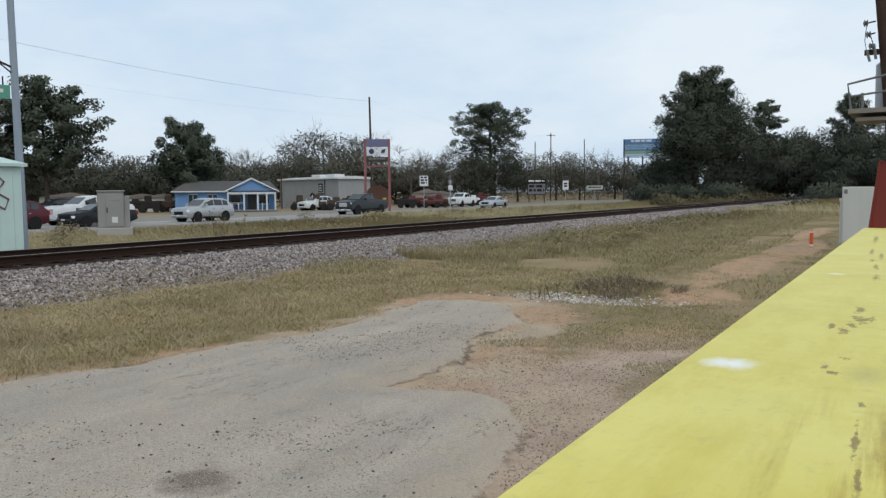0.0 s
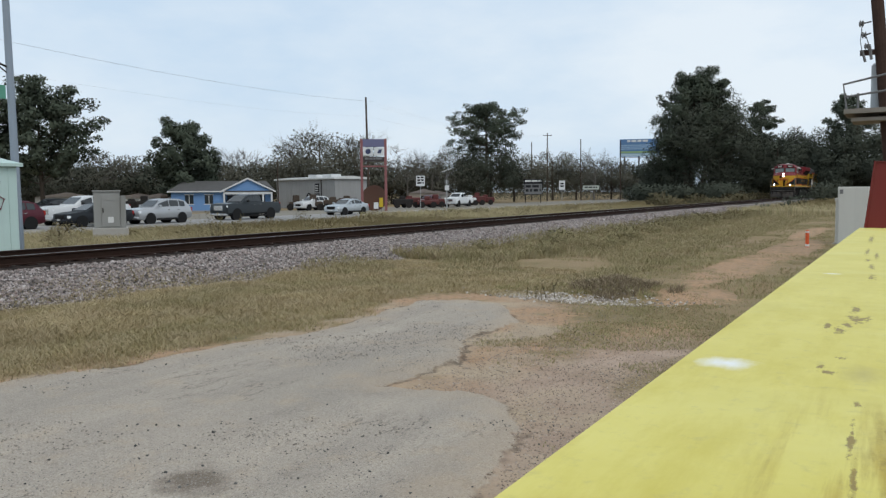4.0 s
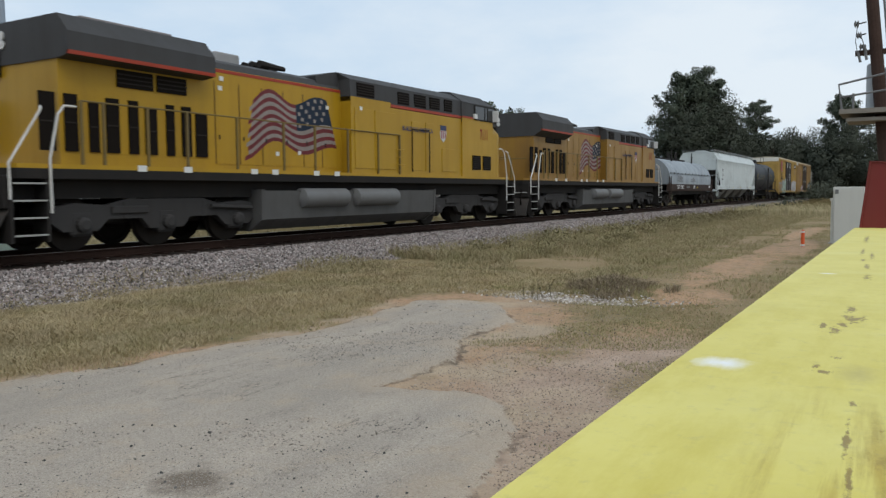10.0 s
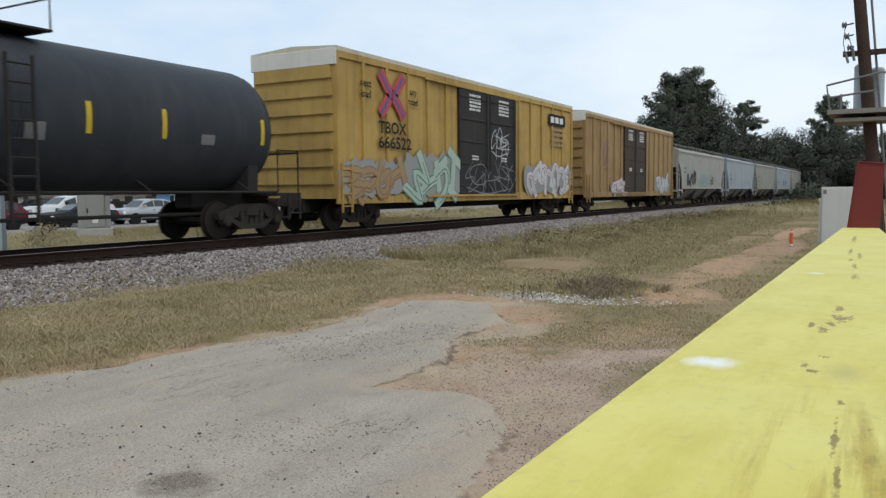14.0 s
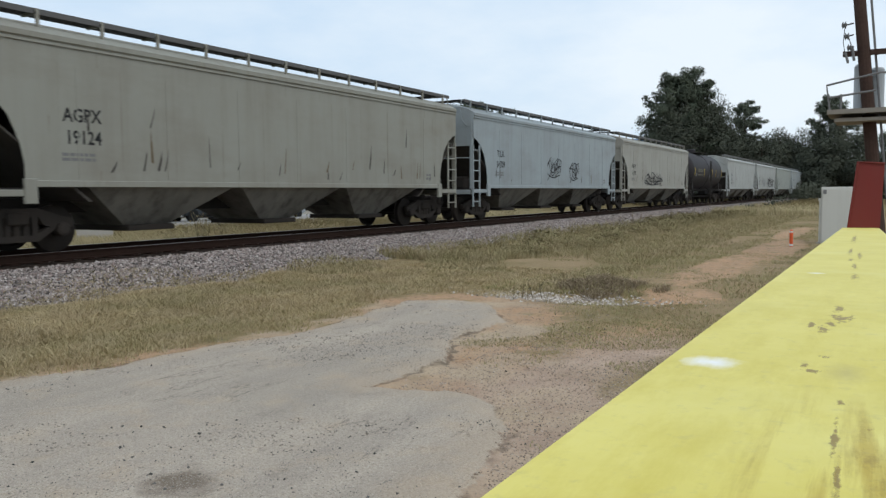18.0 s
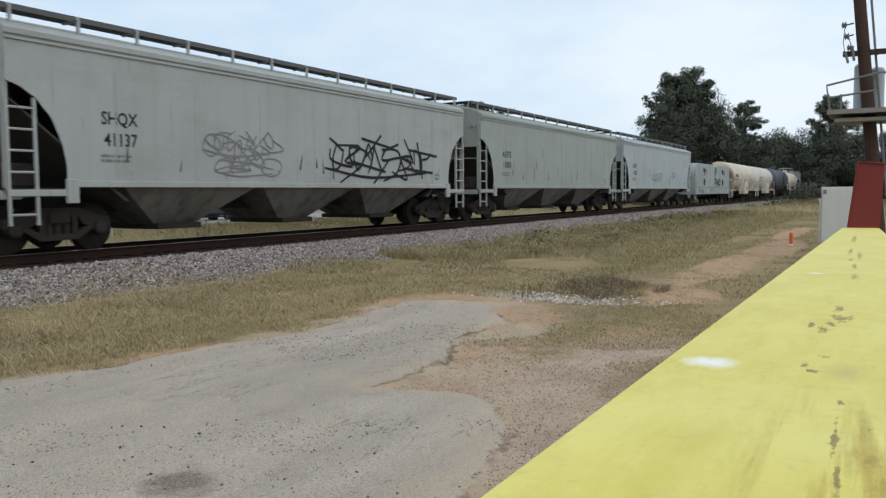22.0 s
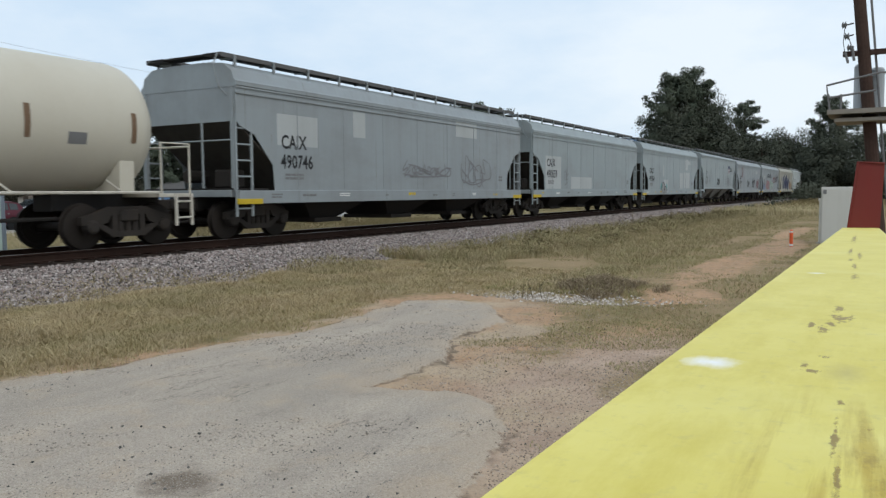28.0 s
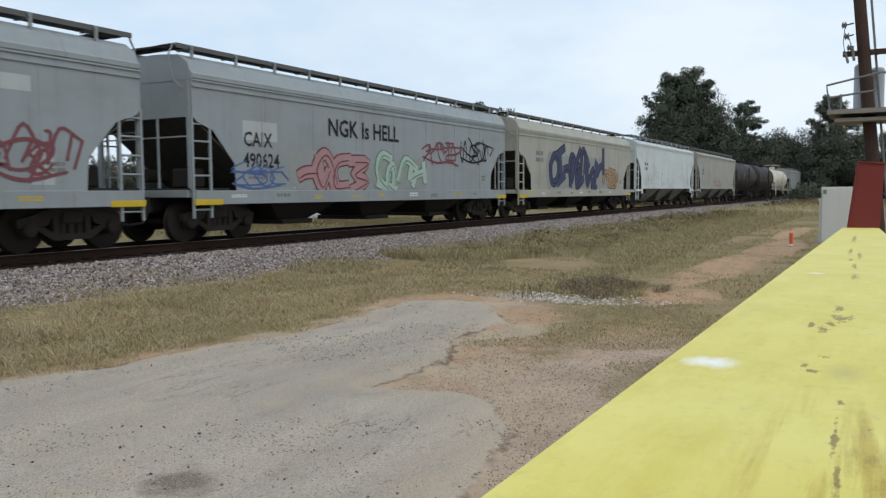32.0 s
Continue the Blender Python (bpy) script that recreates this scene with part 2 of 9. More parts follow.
xs = np.concatenate([[-3000, -800, -200, -60, -20, -8], np.arange(-2, 2, .3), np.arange(2, 16, .085), np.arange(16, 34, .3), np.arange(34, 80, 2.0),
                     [90, 120, 160, 220, 320, 500, 900, 1800, 4000]])
ys = np.concatenate([[-3000, -900, -250, -80, -30, -12, -6, -3, -1], np.arange(0, 8.6, .085), np.arange(8.6, 13, .3), np.arange(13, 24, 1.0), np.arange(24, 60, 4.0),
                     [70, 100, 160, 300, 700, 1500, 4000]])
me, gv = grid("ground", xs, ys, height)
for nm, poly in (("paved", PAVED), ("sandy", SANDY)):
    me.attributes.new(nm, "FLOAT", "POINT").data.foreach_set("value", inside(poly, gv[:, 0], gv[:, 1]))
# bare reddish soil where vehicles have worn the verge
bare = np.maximum.reduce([1 - np.hypot((gv[:, 0] - a) / ra, (gv[:, 1] - b) / rb) for a, b, ra, rb in
                          ((19, 3.4, 7, 1.0), (26, 3.0, 8, 1.2), (13.5, 3.0, 2.2, 1.0), (9, 2.6, 3, 1.0), (36, 3.5, 9, .8))])
me.attributes.new("bare", "FLOAT", "POINT").data.foreach_set("value", bare)


def ground_mat(t, p):
    co = t.add("ShaderNodeTexCoord").outputs["Object"]
    def mask(nm, wob, lo, hi, sc=3.0):
        a = t.add("ShaderNodeAttribute", dict(attribute_name=nm)).outputs["Fac"]
        e = t.math("MULTIPLY", t.math("SUBTRACT", t.noise(co, sc, 7, .68), .5), wob)
        return t.ramp(t.math("ADD", a, e), lo, hi)
    big, mid, fine = t.noise(co, .35, 5), t.noise(co, 2.3, 6, .62), t.noise(co, 42, 4, .65)
    grit = t.add("ShaderNodeTexVoronoi", Vector=co, Scale=38.0).outputs["Distance"]
    grass = t.mix(t.ramp(mid, .35, .7), (.323, .236, .128), (.188, .168, .074))
    grass = t.mix(t.ramp(big, .42, .62), grass, (.361, .263, .155))
    grass = t.mix(t.math("MULTIPLY", fine, .5), grass, (.112, .084, .043))
    soil = t.mix(t.ramp(mid, .3, .75), (.48, .292, .162), (.35, .232, .145))
    soil = t.mix(t.ramp(fine, .48, .72), soil, (.410, .318, .243))
    soil = t.mix(t.math("MULTIPLY", t.ramp(t.noise(co, 9, 5, .7), .52, .68), .7), soil, (.116, .089, .064))
    moss = t.ramp(t.noise(co, 1.1, 6, .7), .54, .64)
    soil = t.mix(t.math("MULTIPLY", moss, .65), soil, (.184, .169, .083))
    sand = t.mix(t.ramp(mid, .35, .7), (.487, .379, .262), (.375, .295, .211))
    sand = t.mix(t.math("MULTIPLY", t.ramp(fine, .48, .68), .6), sand, (.203, .159, .123))
    lane = t.noise(co, 1.0, 4, .55, (.22, 1.5, 1))
    tar = t.mix(t.ramp(lane, .38, .62), (.357, .310, .258), (.455, .392, .320))
    tar = t.mix(t.math("MULTIPLY", t.ramp(big, .45, .62), .5), tar, (.321, .283, .235))
    tar = t.mix(t.math("MULTIPLY", t.ramp(mid, .52, .70), .55), tar, (.475, .372, .263))
    ravel = t.math("MULTIPLY", t.ramp(t.noise(co, 3.1, 8, .75), .54, .60), t.ramp(t.noise(co, .6, 3), .45, .6))
    tar = t.mix(t.math("MULTIPLY", ravel, .5), tar, (.231, .199, .162))
    slit = t.ramp(t.math("ABSOLUTE", t.math("SUBTRACT", t.noise(co, .9, 6, .62, (.45, 1.3, 1)), .5)), .006, .0)
    tar = t.mix(t.math("MULTIPLY", t.math("MULTIPLY", slit, t.ramp(t.noise(co, .7, 2), .46, .56)), .8), tar, (.10, .085, .07))
    damp = t.ramp(t.math("ADD", t.add("ShaderNodeVectorMath", dict(operation="DISTANCE"), **{"0": co, "1": (3.28, 3.72, 0)}).outputs["Value"], t.math("MULTIPLY", t.noise(co, 5, 5), .45)), .52, .34)
    tar = t.mix(t.math("MULTIPLY", damp, .92), tar, (.154, .120, .089))
    tar = t.mix(t.math("MULTIPLY", t.ramp(fine, .46, .70), .6), tar, (.225, .192, .157))
    tar = t.mix(t.math("MULTIPLY", t.ramp(t.noise(co, 120, 2, .5), .54, .66), .6), tar, (.565, .505, .431))
    tar = t.mix(t.math("MULTIPLY", t.ramp(t.noise(co, 85, 2, .5), .60, .68), .7), tar, (.128, .110, .092))
    dust = t.math("MULTIPLY", t.ramp(t.math("ADD", t.add("ShaderNodeAttribute", dict(attribute_name="paved")).outputs["Fac"], t.math("MULTIPLY", t.math("SUBTRACT", t.noise(co, 1.4, 6, .65), .5), 1.6)), .45, .05), .42)
    tar = t.mix(dust, tar, (.445, .350, .252))
    dirt = t.mix(t.ramp(t.noise(co, 1.6, 6, .65), .38, .62), (.47, .35, .265), (.37, .27, .20))
    dirt = t.mix(t.math("MULTIPLY", t.ramp(t.noise(co, 26, 4, .7), .52, .68), .55), dirt, (.20, .148, .115))
    dirt = t.mix(t.math("MULTIPLY", t.ramp(t.noise(co, 55, 3, .6), .58, .68), .7), dirt, (.42, .36, .30))
    soil = t.mix(t.ramp(t.math("ADD", t.add("ShaderNodeVectorMath", dict(operation="DISTANCE"), **{"0": t.add("ShaderNodeMapping", Vector=co, Scale=(.42, 1.0, 0)).outputs[0], "1": (2.75, 2.2, 0)}).outputs["Value"], t.math("MULTIPLY", t.noise(co, 1.2, 5, .65), .9)), 2.1, 1.3), soil, dirt)
    # dark broken band along the pavement's rim: soil plus the lip's shadow, painted in
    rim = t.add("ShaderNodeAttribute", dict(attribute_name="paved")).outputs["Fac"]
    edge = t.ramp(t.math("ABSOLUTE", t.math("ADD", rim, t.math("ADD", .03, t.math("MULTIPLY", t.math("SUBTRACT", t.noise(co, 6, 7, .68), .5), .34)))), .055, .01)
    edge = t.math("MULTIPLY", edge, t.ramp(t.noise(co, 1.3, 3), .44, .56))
    c = t.mix(mask("bare", 1.3, .2, .55), grass, soil)
    c = t.mix(mask("sandy", 1.6, -.2, .2, 1.9), c, t.mix(t.ramp(t.noise(co, .8, 5), .40, .58), sand, soil))
    c = t.mix(mask("paved", .34, -.01, .02, 6.0), c, tar)
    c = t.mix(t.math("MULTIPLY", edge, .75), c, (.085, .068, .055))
    put(t, p, Base_Color=c, Roughness=.92, Specular_IOR_Level=.15)
    bump(t, p, t.math("ADD", t.math("ADD", fine, t.math("MULTIPLY", grit, .6)), t.math("MULTIPLY", mid, 1.5)), .75, .022)


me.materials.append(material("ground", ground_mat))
ground = tagged(new("ground", me), "dry verge of straw grass, sandy soil and broken grey pavement", "ground", kind="structure")


def on_ground(x, y):
    return float(height(x, y))


# the ballast bed: a bank of crushed stone with a flat top
def ballast_mat(t, p):
    co = t.add("ShaderNodeTexCoord").outputs["Object"]
    v = t.add("ShaderNodeTexVoronoi", Vector=co, Scale=17.0)
    cell = t.add("ShaderNodeSeparateColor", Color=v.outputs["Color"]).outputs[0]
    c = t.mix(cell, (.11, .094, .088), (.36, .31, .29))
    # shade in the gaps between stones is put into the colour
    c = t.mix(t.ramp(v.outputs["Distance"], .35, .75), c, (.05, .045, .04))
    put(t, p, Base_Color=c, Roughness=.9)
    bump(t, p, v.outputs["Distance"], -.9, .05)


prof = [(TRACK - 3.1, -.03), (TRACK - 2.55, .15), (TRACK - 1.85, .37), (TRACK - 1.42, .475), (TRACK - 1.0, .49), (TRACK - .6, .495), (TRACK + .6, .495), (TRACK + 1.4, .43), (TRACK + 1.9, .36), (TRACK + 3.6, -.06)]
g = Geo().prism([(y, z) for y, z in prof] + [(TRACK + 3.6, -.4), (TRACK - 3.1, -.4)], -120, 420, "x")
ballast = thing("ballast_bed", "bank of grey and pinkish crushed stone under the track", "ballast", kind="structure", geo=g, mat=material("ballast", ballast_mat))

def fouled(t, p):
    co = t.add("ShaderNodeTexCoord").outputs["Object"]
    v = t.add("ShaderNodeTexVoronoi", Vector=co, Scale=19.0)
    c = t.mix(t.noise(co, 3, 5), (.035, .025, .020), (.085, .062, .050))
    # gaps of the packed stone darkened in the colour, as shade
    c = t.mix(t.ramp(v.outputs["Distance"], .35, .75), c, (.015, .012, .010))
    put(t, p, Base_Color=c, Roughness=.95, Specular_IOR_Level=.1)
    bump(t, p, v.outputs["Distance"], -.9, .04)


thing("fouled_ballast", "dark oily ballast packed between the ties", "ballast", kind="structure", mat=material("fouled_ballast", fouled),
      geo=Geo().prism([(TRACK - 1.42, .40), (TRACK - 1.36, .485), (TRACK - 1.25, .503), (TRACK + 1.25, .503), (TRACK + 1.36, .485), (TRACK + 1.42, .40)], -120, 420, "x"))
rust = plain("rail_rust", (.050, .029, .022), .8, .2, .5, 9)
worn = plain("worn_rail_head", (.30, .27, .25), .35, .8, .3, 20)
for side in (-1, 1):
    y = TRACK + side * .7525
    rail = thing("rail", "long rust-brown steel rail with a worn bright top", "rail", "rails of the track", "structure")
    half = [(.075, -.172), (.075, -.158), (.012, -.140), (.010, -.045), (.036, -.032), (.037, -.004)]
    poly = half + [(-a, b) for a, b in half[::-1]]
    part("rail_body", Geo().prism([(y + a, RAIL + b) for a, b in poly], -120, 420, "x"), rust, rail)
    part("rail_head", Geo().box(-120, 420, y - .034, y + .034, RAIL - .004, RAIL), worn, rail, "polished running surface")
tie_me = Geo().box(-.11, .11, -1.3, 1.3, -.16, 0, .012).mesh("tie", plain("tie_wood", (.035, .026, .022), .9, 0, .5, 5))
plate_me = Geo().box(-.09, .09, -.17, .17, 0, .016, .004).mesh("tie_plate", rust)
ties = thing("ties", "weathered dark wooden ties half sunk in the ballast", "railway ties", kind="structure")
for i in range(170):
    x = -4 + i * .53
    tie = part("tie", tie_me, None, ties, m=pose(x, TRACK + .02 * math.sin(i * 7.1), .508, 0, 0, .8 * math.sin(i * 3.3)))
    if x < 40:
        for s in (-1, 1):
            part("tie_plate", plate_me, None, tie, m=pose(0, s * .7525, .0))

# the highway beyond the grass strip
def road_mat(t, p):
    co = t.add("ShaderNodeTexCoord").outputs["Object"]
    c = t.mix(t.ramp(t.noise(co, .5, 6), .35, .7), (.25, .24, .225), (.31, .295, .275))
    c = t.mix(t.math("MULTIPLY", t.noise(co, 30, 3), .4), c, (.2, .2, .19))
    put(t, p, Base_Color=c, Roughness=.9)


g = Geo().box(-200, 900, 34.2, 49, -.5, -.17)
road = thing("road", "wide pale concrete highway beside the railway", "road", kind="structure", geo=g, mat=material("road", road_mat))
g = Geo()
for i in range(60):
    g.box(-60 + i * 12, -57 + i * 12, 41.4, 41.55, -.17, -.166)
g.box(-200, 900, 35.2, 35.33, -.17, -.166).box(-200, 900, 47.8, 47.93, -.17, -.166)
part("lane_marking", g, plain("white_road_paint", (.7, .69, .66), .7, 0, .3), road)
g = Geo().box(-200, 900, 49.0, 64, -.5, -.185)
thing("pavement", "pale gravel forecourt beside the highway", "forecourt", kind="structure", geo=g, mat=plain("forecourt", (.30, .27, .22), .95, 0, .4, 1.2))

# the yellow beam that carries the camera
def yellow_mat(t, p):
    co = t.add("ShaderNodeTexCoord").outputs["Object"]
    sx = t.add("ShaderNodeSeparateXYZ", Vector=co)
    a = t.ramp(t.noise(co, 5, 6, .65), .38, .72)
    c = t.mix(a, (.69, .605, .145), (.61, .52, .09))
    worn = t.math("MULTIPLY", t.ramp(t.noise(co, 9, 6, .7, (.6, 2.2, 1)), .46, .66), t.ramp(sx.outputs[0], 2.4, .5))
    c = t.mix(t.math("MULTIPLY", worn, .55), c, (.52, .42, .03))
    pale = t.ramp(t.noise(co, 3.2, 5, .6), .52, .75)
    c = t.mix(t.math("MULTIPLY", pale, .45), c, (.70, .67, .27))
    fine = t.noise(co, 95, 6, .72, (.45, 1, 1))
    spots = None
    # rust that has broken through, place by place: along, across, half length, half width
    for x, y, lx, ly in ((4.1, .03, .5, .010), (2.75, .030, .22, .006), (2.25, .023, .06, .006), (2.5, .004, .18, .006), (1.66, .009, .07, .006), (1.98, .012, .10, .005), (1.09, .023, .04, .006),
                         (.99, .019, .035, .010), (1.01, .010, .014, .006), (.89, .034, .03, .006), (.94, .027, .025, .005), (.92, .045, .02, .004), (.718, .022, .008, .006), (.653, .032, .008, .009), (.672, .037, .016, .003), (.549, .009, .009, .004), (.486, -.006, .012, .003), (.46, .010, .04, .0018), (.39, .007, .03, .002)):
        far = t.add("ShaderNodeVectorMath", dict(operation="DISTANCE"), **{"0": t.add("ShaderNodeMapping", Vector=co, Scale=(1 / lx, 1 / ly, 0)).outputs[0], "1": (x / lx, y / ly, 0)}).outputs["Value"]
        one = t.ramp(t.math("ADD", t.math("MULTIPLY", far, .16), fine), .65, .56)
        spots = one if spots is None else t.math("MAXIMUM", spots, one)
    c = t.mix(t.math("MULTIPLY", spots, .85), c, (.20, .12, .025))
    stain = t.add("ShaderNodeVectorMath", dict(operation="DISTANCE"), **{"0": t.add("ShaderNodeMapping", Vector=co, Scale=(20, 55, 0)).outputs[0], "1": (13.1, .45, 0)}).outputs["Value"]
    c = t.mix(t.math("MULTIPLY", t.ramp(t.math("ADD", stain, t.noise(co, 40, 4, .6)), 1.5, .6), .5), c, (.36, .29, .09))
    drip = t.math("MULTIPLY", t.ramp(t.noise(co, 1.0, 5, .62, (3.2, 55, 1)), .50, .66), t.math("MULTIPLY", t.ramp(sx.outputs[0], .60, .42), t.ramp(sx.outputs[1], .06, .025)))
    c = t.mix(t.math("MULTIPLY", drip, .85), c, (.42, .29, .015))
    c = t.mix(t.math("MULTIPLY", t.math("MULTIPLY", drip, t.ramp(fine, .46, .60)), .6), c, (.26, .18, .02))
    gone = t.add("ShaderNodeVectorMath", dict(operation="DISTANCE"), **{"0": t.add("ShaderNodeMapping", Vector=co, Scale=(.9, 1.0, 0)).outputs[0], "1": (.586, .102, 0)}).outputs["Value"]
    white = t.ramp(t.math("ADD", gone, t.math("MULTIPLY", t.math("SUBTRACT", t.noise(co, 55, 4, .6, (.4, 1, 1)), .5), .028)), .027, .004)
    gone2 = t.add("ShaderNodeVectorMath", dict(operation="DISTANCE"), **{"0": co, "1": (1.717, .078, 0)}).outputs["Value"]
    white = t.math("MAXIMUM", white, t.ramp(gone2, .020, .002))
    grey = t.ramp(t.noise(co, 60, 4, .7), .56, .74)
    c = t.mix(t.math("MULTIPLY", grey, .3), c, (.34, .30, .14))
    c = t.mix(white, c, (.84, .84, .82))
    put(t, p, Base_Color=c, Roughness=.55)
    bump(t, p, t.math("ADD", t.noise(co, 12, 5), t.math("MULTIPLY", spots, .6)), .25, .006)


TOP = 1.796 - .12
beam = thing("yellow_barrier", "yellow-painted steel barrier beam, scuffed, with a red end plate", "barrier", m=pose(0, 0, TOP, 0, 1.4875, 1.5276))
part("beam", Geo().box(-1.6, 7.1, -.125, .143, -.2, 0, .005), material("yellow_paint", yellow_mat), beam)
red = paint("red_steel", (.17, .015, .012), .5, .4)
pl = Geo()
pl.loft([[(7.1, -.124, -.3), (7.1, .099, -.3), (7.13, .099, -.3), (7.13, -.124, -.3)], [(7.1, -.124, 0), (7.1, .099, 0), (7.13, .099, 0), (7.13, -.124, 0)],
         [(7.1, -.145, .505), (7.1, .042, .525), (7.13, .042, .525), (7.13, -.145, .505)]])
part("end_plate", pl, red, beam, "dull red steel end plate")
part("plate_rim", Geo().tube([(7.095, .100, 0), (7.095, .043, .525), (7.095, -.144, .507)], .008, 6), red, beam)
for x in (-1.3, 3.0, 6.9):
    part("post", Geo().box(x - .06, x + .06, -.08, .08, -TOP - .05 + .026 * x, -.2, .005), MATS["yellow_paint"], beam)
# ---- the train ----
# stations, at 9 s, of the couplings between the cars, and how far the train has come since, time by time
COUPLING = [6.9, 29.0, 51.2, 73.4, 88.92, 109.2, 125.73, 146.1, 166.19, 185.35, 203.68, 222.08, 240.52, 258.64, 273.8, 292.36, 310.5, 328.58,
            347.3, 364.9, 382.2, 398.46, 415.99, 430.02, 447.62, 464.79, 481.95, 499.2, 516.59, 534.03, 551.3, 568.44, 587.22, 603.0, 618.67, 635, 653, 671]
TRAVEL = [(0, -196.2), (2, -152.6), (4, -109.0), (6, -65.4), (8, -21.8), (9, 0), (10, 21.69), (12, 65.1), (14, 109.0), (16.5, 163.9), (18, 196.95), (20, 241.05),
          (22, 284.8), (24, 329.0), (25.5, 362.2), (27.5, 406.0), (29, 438.95), (30.5, 472.0), (32, 504.85)]
CARS = []
dusty = paint("truck_grime", (.034, .030, .027), .85, .5, dirt=(.065, .052, .042))
dark_steel = paint("dark_steel", (.027, .025, .024), .75, .4, dirt=(.055, .047, .040))
wheel_mat = plain("wheel_steel", (.038, .032, .028), .6, .3, .4, 4)
white_letters = plain("white_letters", (.72, .72, .70), .7, 0, .2)
black_letters = plain("black_letters", (.03, .03, .032), .7, 0, .3)
grey_letters = plain("grey_letters", (.20, .20, .20), .8, 0, .3)
yellow_mark = plain("yellow_mark", (.62, .44, .03), .7, 0, .3)

WHEEL = Geo().lathe([(-.07, .10), (-.07, .40), (-.055, .435), (-.05, .455), (.05, .462), (.062, .49), (.075, .49), (.075, .40), (.045, .37), (.04, .16), (.085, .14), (.085, .06)],
                    20, "y").mesh("wheel", wheel_mat, 35)
AXLE = Geo().lathe([(-1.0, .075), (-.7, .085), (.7, .085), (1.0, .075)], 10, "y").mesh("axle", wheel_mat, 35)


def frame_side(y):
    """One cast side frame of a freight truck."""
    g = Geo()
    top = [(-1.12, .50), (-1.12, .66), (-.85, .72), (-.42, .86), (.42, .86), (.85, .72), (1.12, .66), (1.12, .50), (.75, .47), (.5, .55), (.42, .70), (-.42, .70), (-.5, .55), (-.75, .47)]
    g.prism(top, y - .07, y + .07)
    g.prism([(-.78, .48), (-.4, .24), (.4, .24), (.78, .48), (.6, .50), (.34, .36), (-.34, .36), (-.6, .50)], y - .07, y + .07)
    g.box(-.40, -.28, y - .07, y + .07, .3, .75).box(.28, .40, y - .07, y + .07, .3, .75)
    for k in (-.18, 0, .18):
        g.lathe([(.36, .075), (.70, .075)], 8, "z", (k, y, 0))
    for k in (-.89, .89):
        g.lathe([(y - .16, .09), (y - .13, .14), (y + .08, .15)] if y < 0 else [(y - .08, .15), (y + .13, .14), (y + .16, .09)], 10, "y", (k, 0, .46))
    return g


FRAME = frame_side(-.98)
FRAME.add(*(lambda h: (h.v, h.f))(frame_side(.98))).box(-.22, .22, -1.1, 1.1, .55, .80, .03)
FRAME = FRAME.mesh("truck", dusty)


def trucks(car, spots):
    for x in spots:
        t = part("truck", FRAME, None, car, m=pose(x, 0, 0))
        for k in (-.89, .89):
            part("axle", AXLE, None, t, m=pose(k, 0, .46))
            for s in (-1, 1):
                part("wheel", WHEEL, None, t, m=pose(k, s * .7525, .46, 0, 0, 0 if s < 0 else 180))


def coupler(car, h):
    for s in (-1, 1):
        g = Geo().box(s * (h - .55), s * (h - .02), -.12, .12, .72, .96, .03) if s > 0 else Geo().box(-(h - .02), -(h - .55), -.12, .12, .72, .96, .03)
        g.box(*sorted((s * (h - .95), s * (h - .5))), -.2, .2, .66, 1.02, .02)
        part("coupler", g, dusty, car)
        part("brake_hose", Geo().tube([(s * (h - .5), -.35, .75), (s * (h - .3), -.33, .45), (s * (h - .02), -.25, .42)], .03), dark_steel, car)


def ladder(car, name, x0, x1, y, z0, z1, n, mat, r=.022):
    g = Geo()
    for x in (x0, x1):
        g.box(x - .025, x + .025, y - .025, y + .025, z0, z1)
    for i in range(n):
        z = z0 + (z1 - z0) * (i + .5) / n
        g.tube([(x0, y, z), (x1, y, z)], r, 5)
    return part(name, g, mat, car)


# strokes of hand lettering in a unit square: shapes like letters, but none in particular
GLYPHS = [
    [[(.05, 0), (0, .5), (.1, 1)], [(.0, .92), (.5, 1.02), (.82, .78), (.5, .5), (.08, .46)]],
    [[(.5, 1), (.08, .78), (.04, .3), (.4, 0), (.85, .22), (.92, .7), (.55, 1.0), (.35, .9)]],
    [[(0, 1), (.06, .25), (.45, 0), (.85, .2), (.95, 1)], [(.95, .9), (1.0, .0)]],
    [[(0, 0), (.22, 1), (.5, .25), (.78, 1), (1.02, 0)]],
    [[(.9, .88), (.45, 1.02), (.1, .75), (.5, .5), (.92, .28), (.5, -.02), (.04, .16)]],
    [[(0, 0), (.05, 1)], [(.85, 0), (.92, 1)], [(0, .45), (.95, .58)]],
    [[(.1, 1), (0, .05), (.85, .0)], [(.05, .55), (.6, .58)], [(.08, .98), (.8, 1.0)]],
    [[(.1, 0), (.15, .6), (.45, 1), (.7, .6), (.6, .2), (.9, .0), (1.1, .25)]],
    [[(0, .95), (.95, 1.0)], [(.5, 1.0), (.45, .4), (.55, 0)]],
    [[(.9, 1), (.2, .6), (.1, .2), (.5, 0), (.9, .3), (.4, .55)]]]


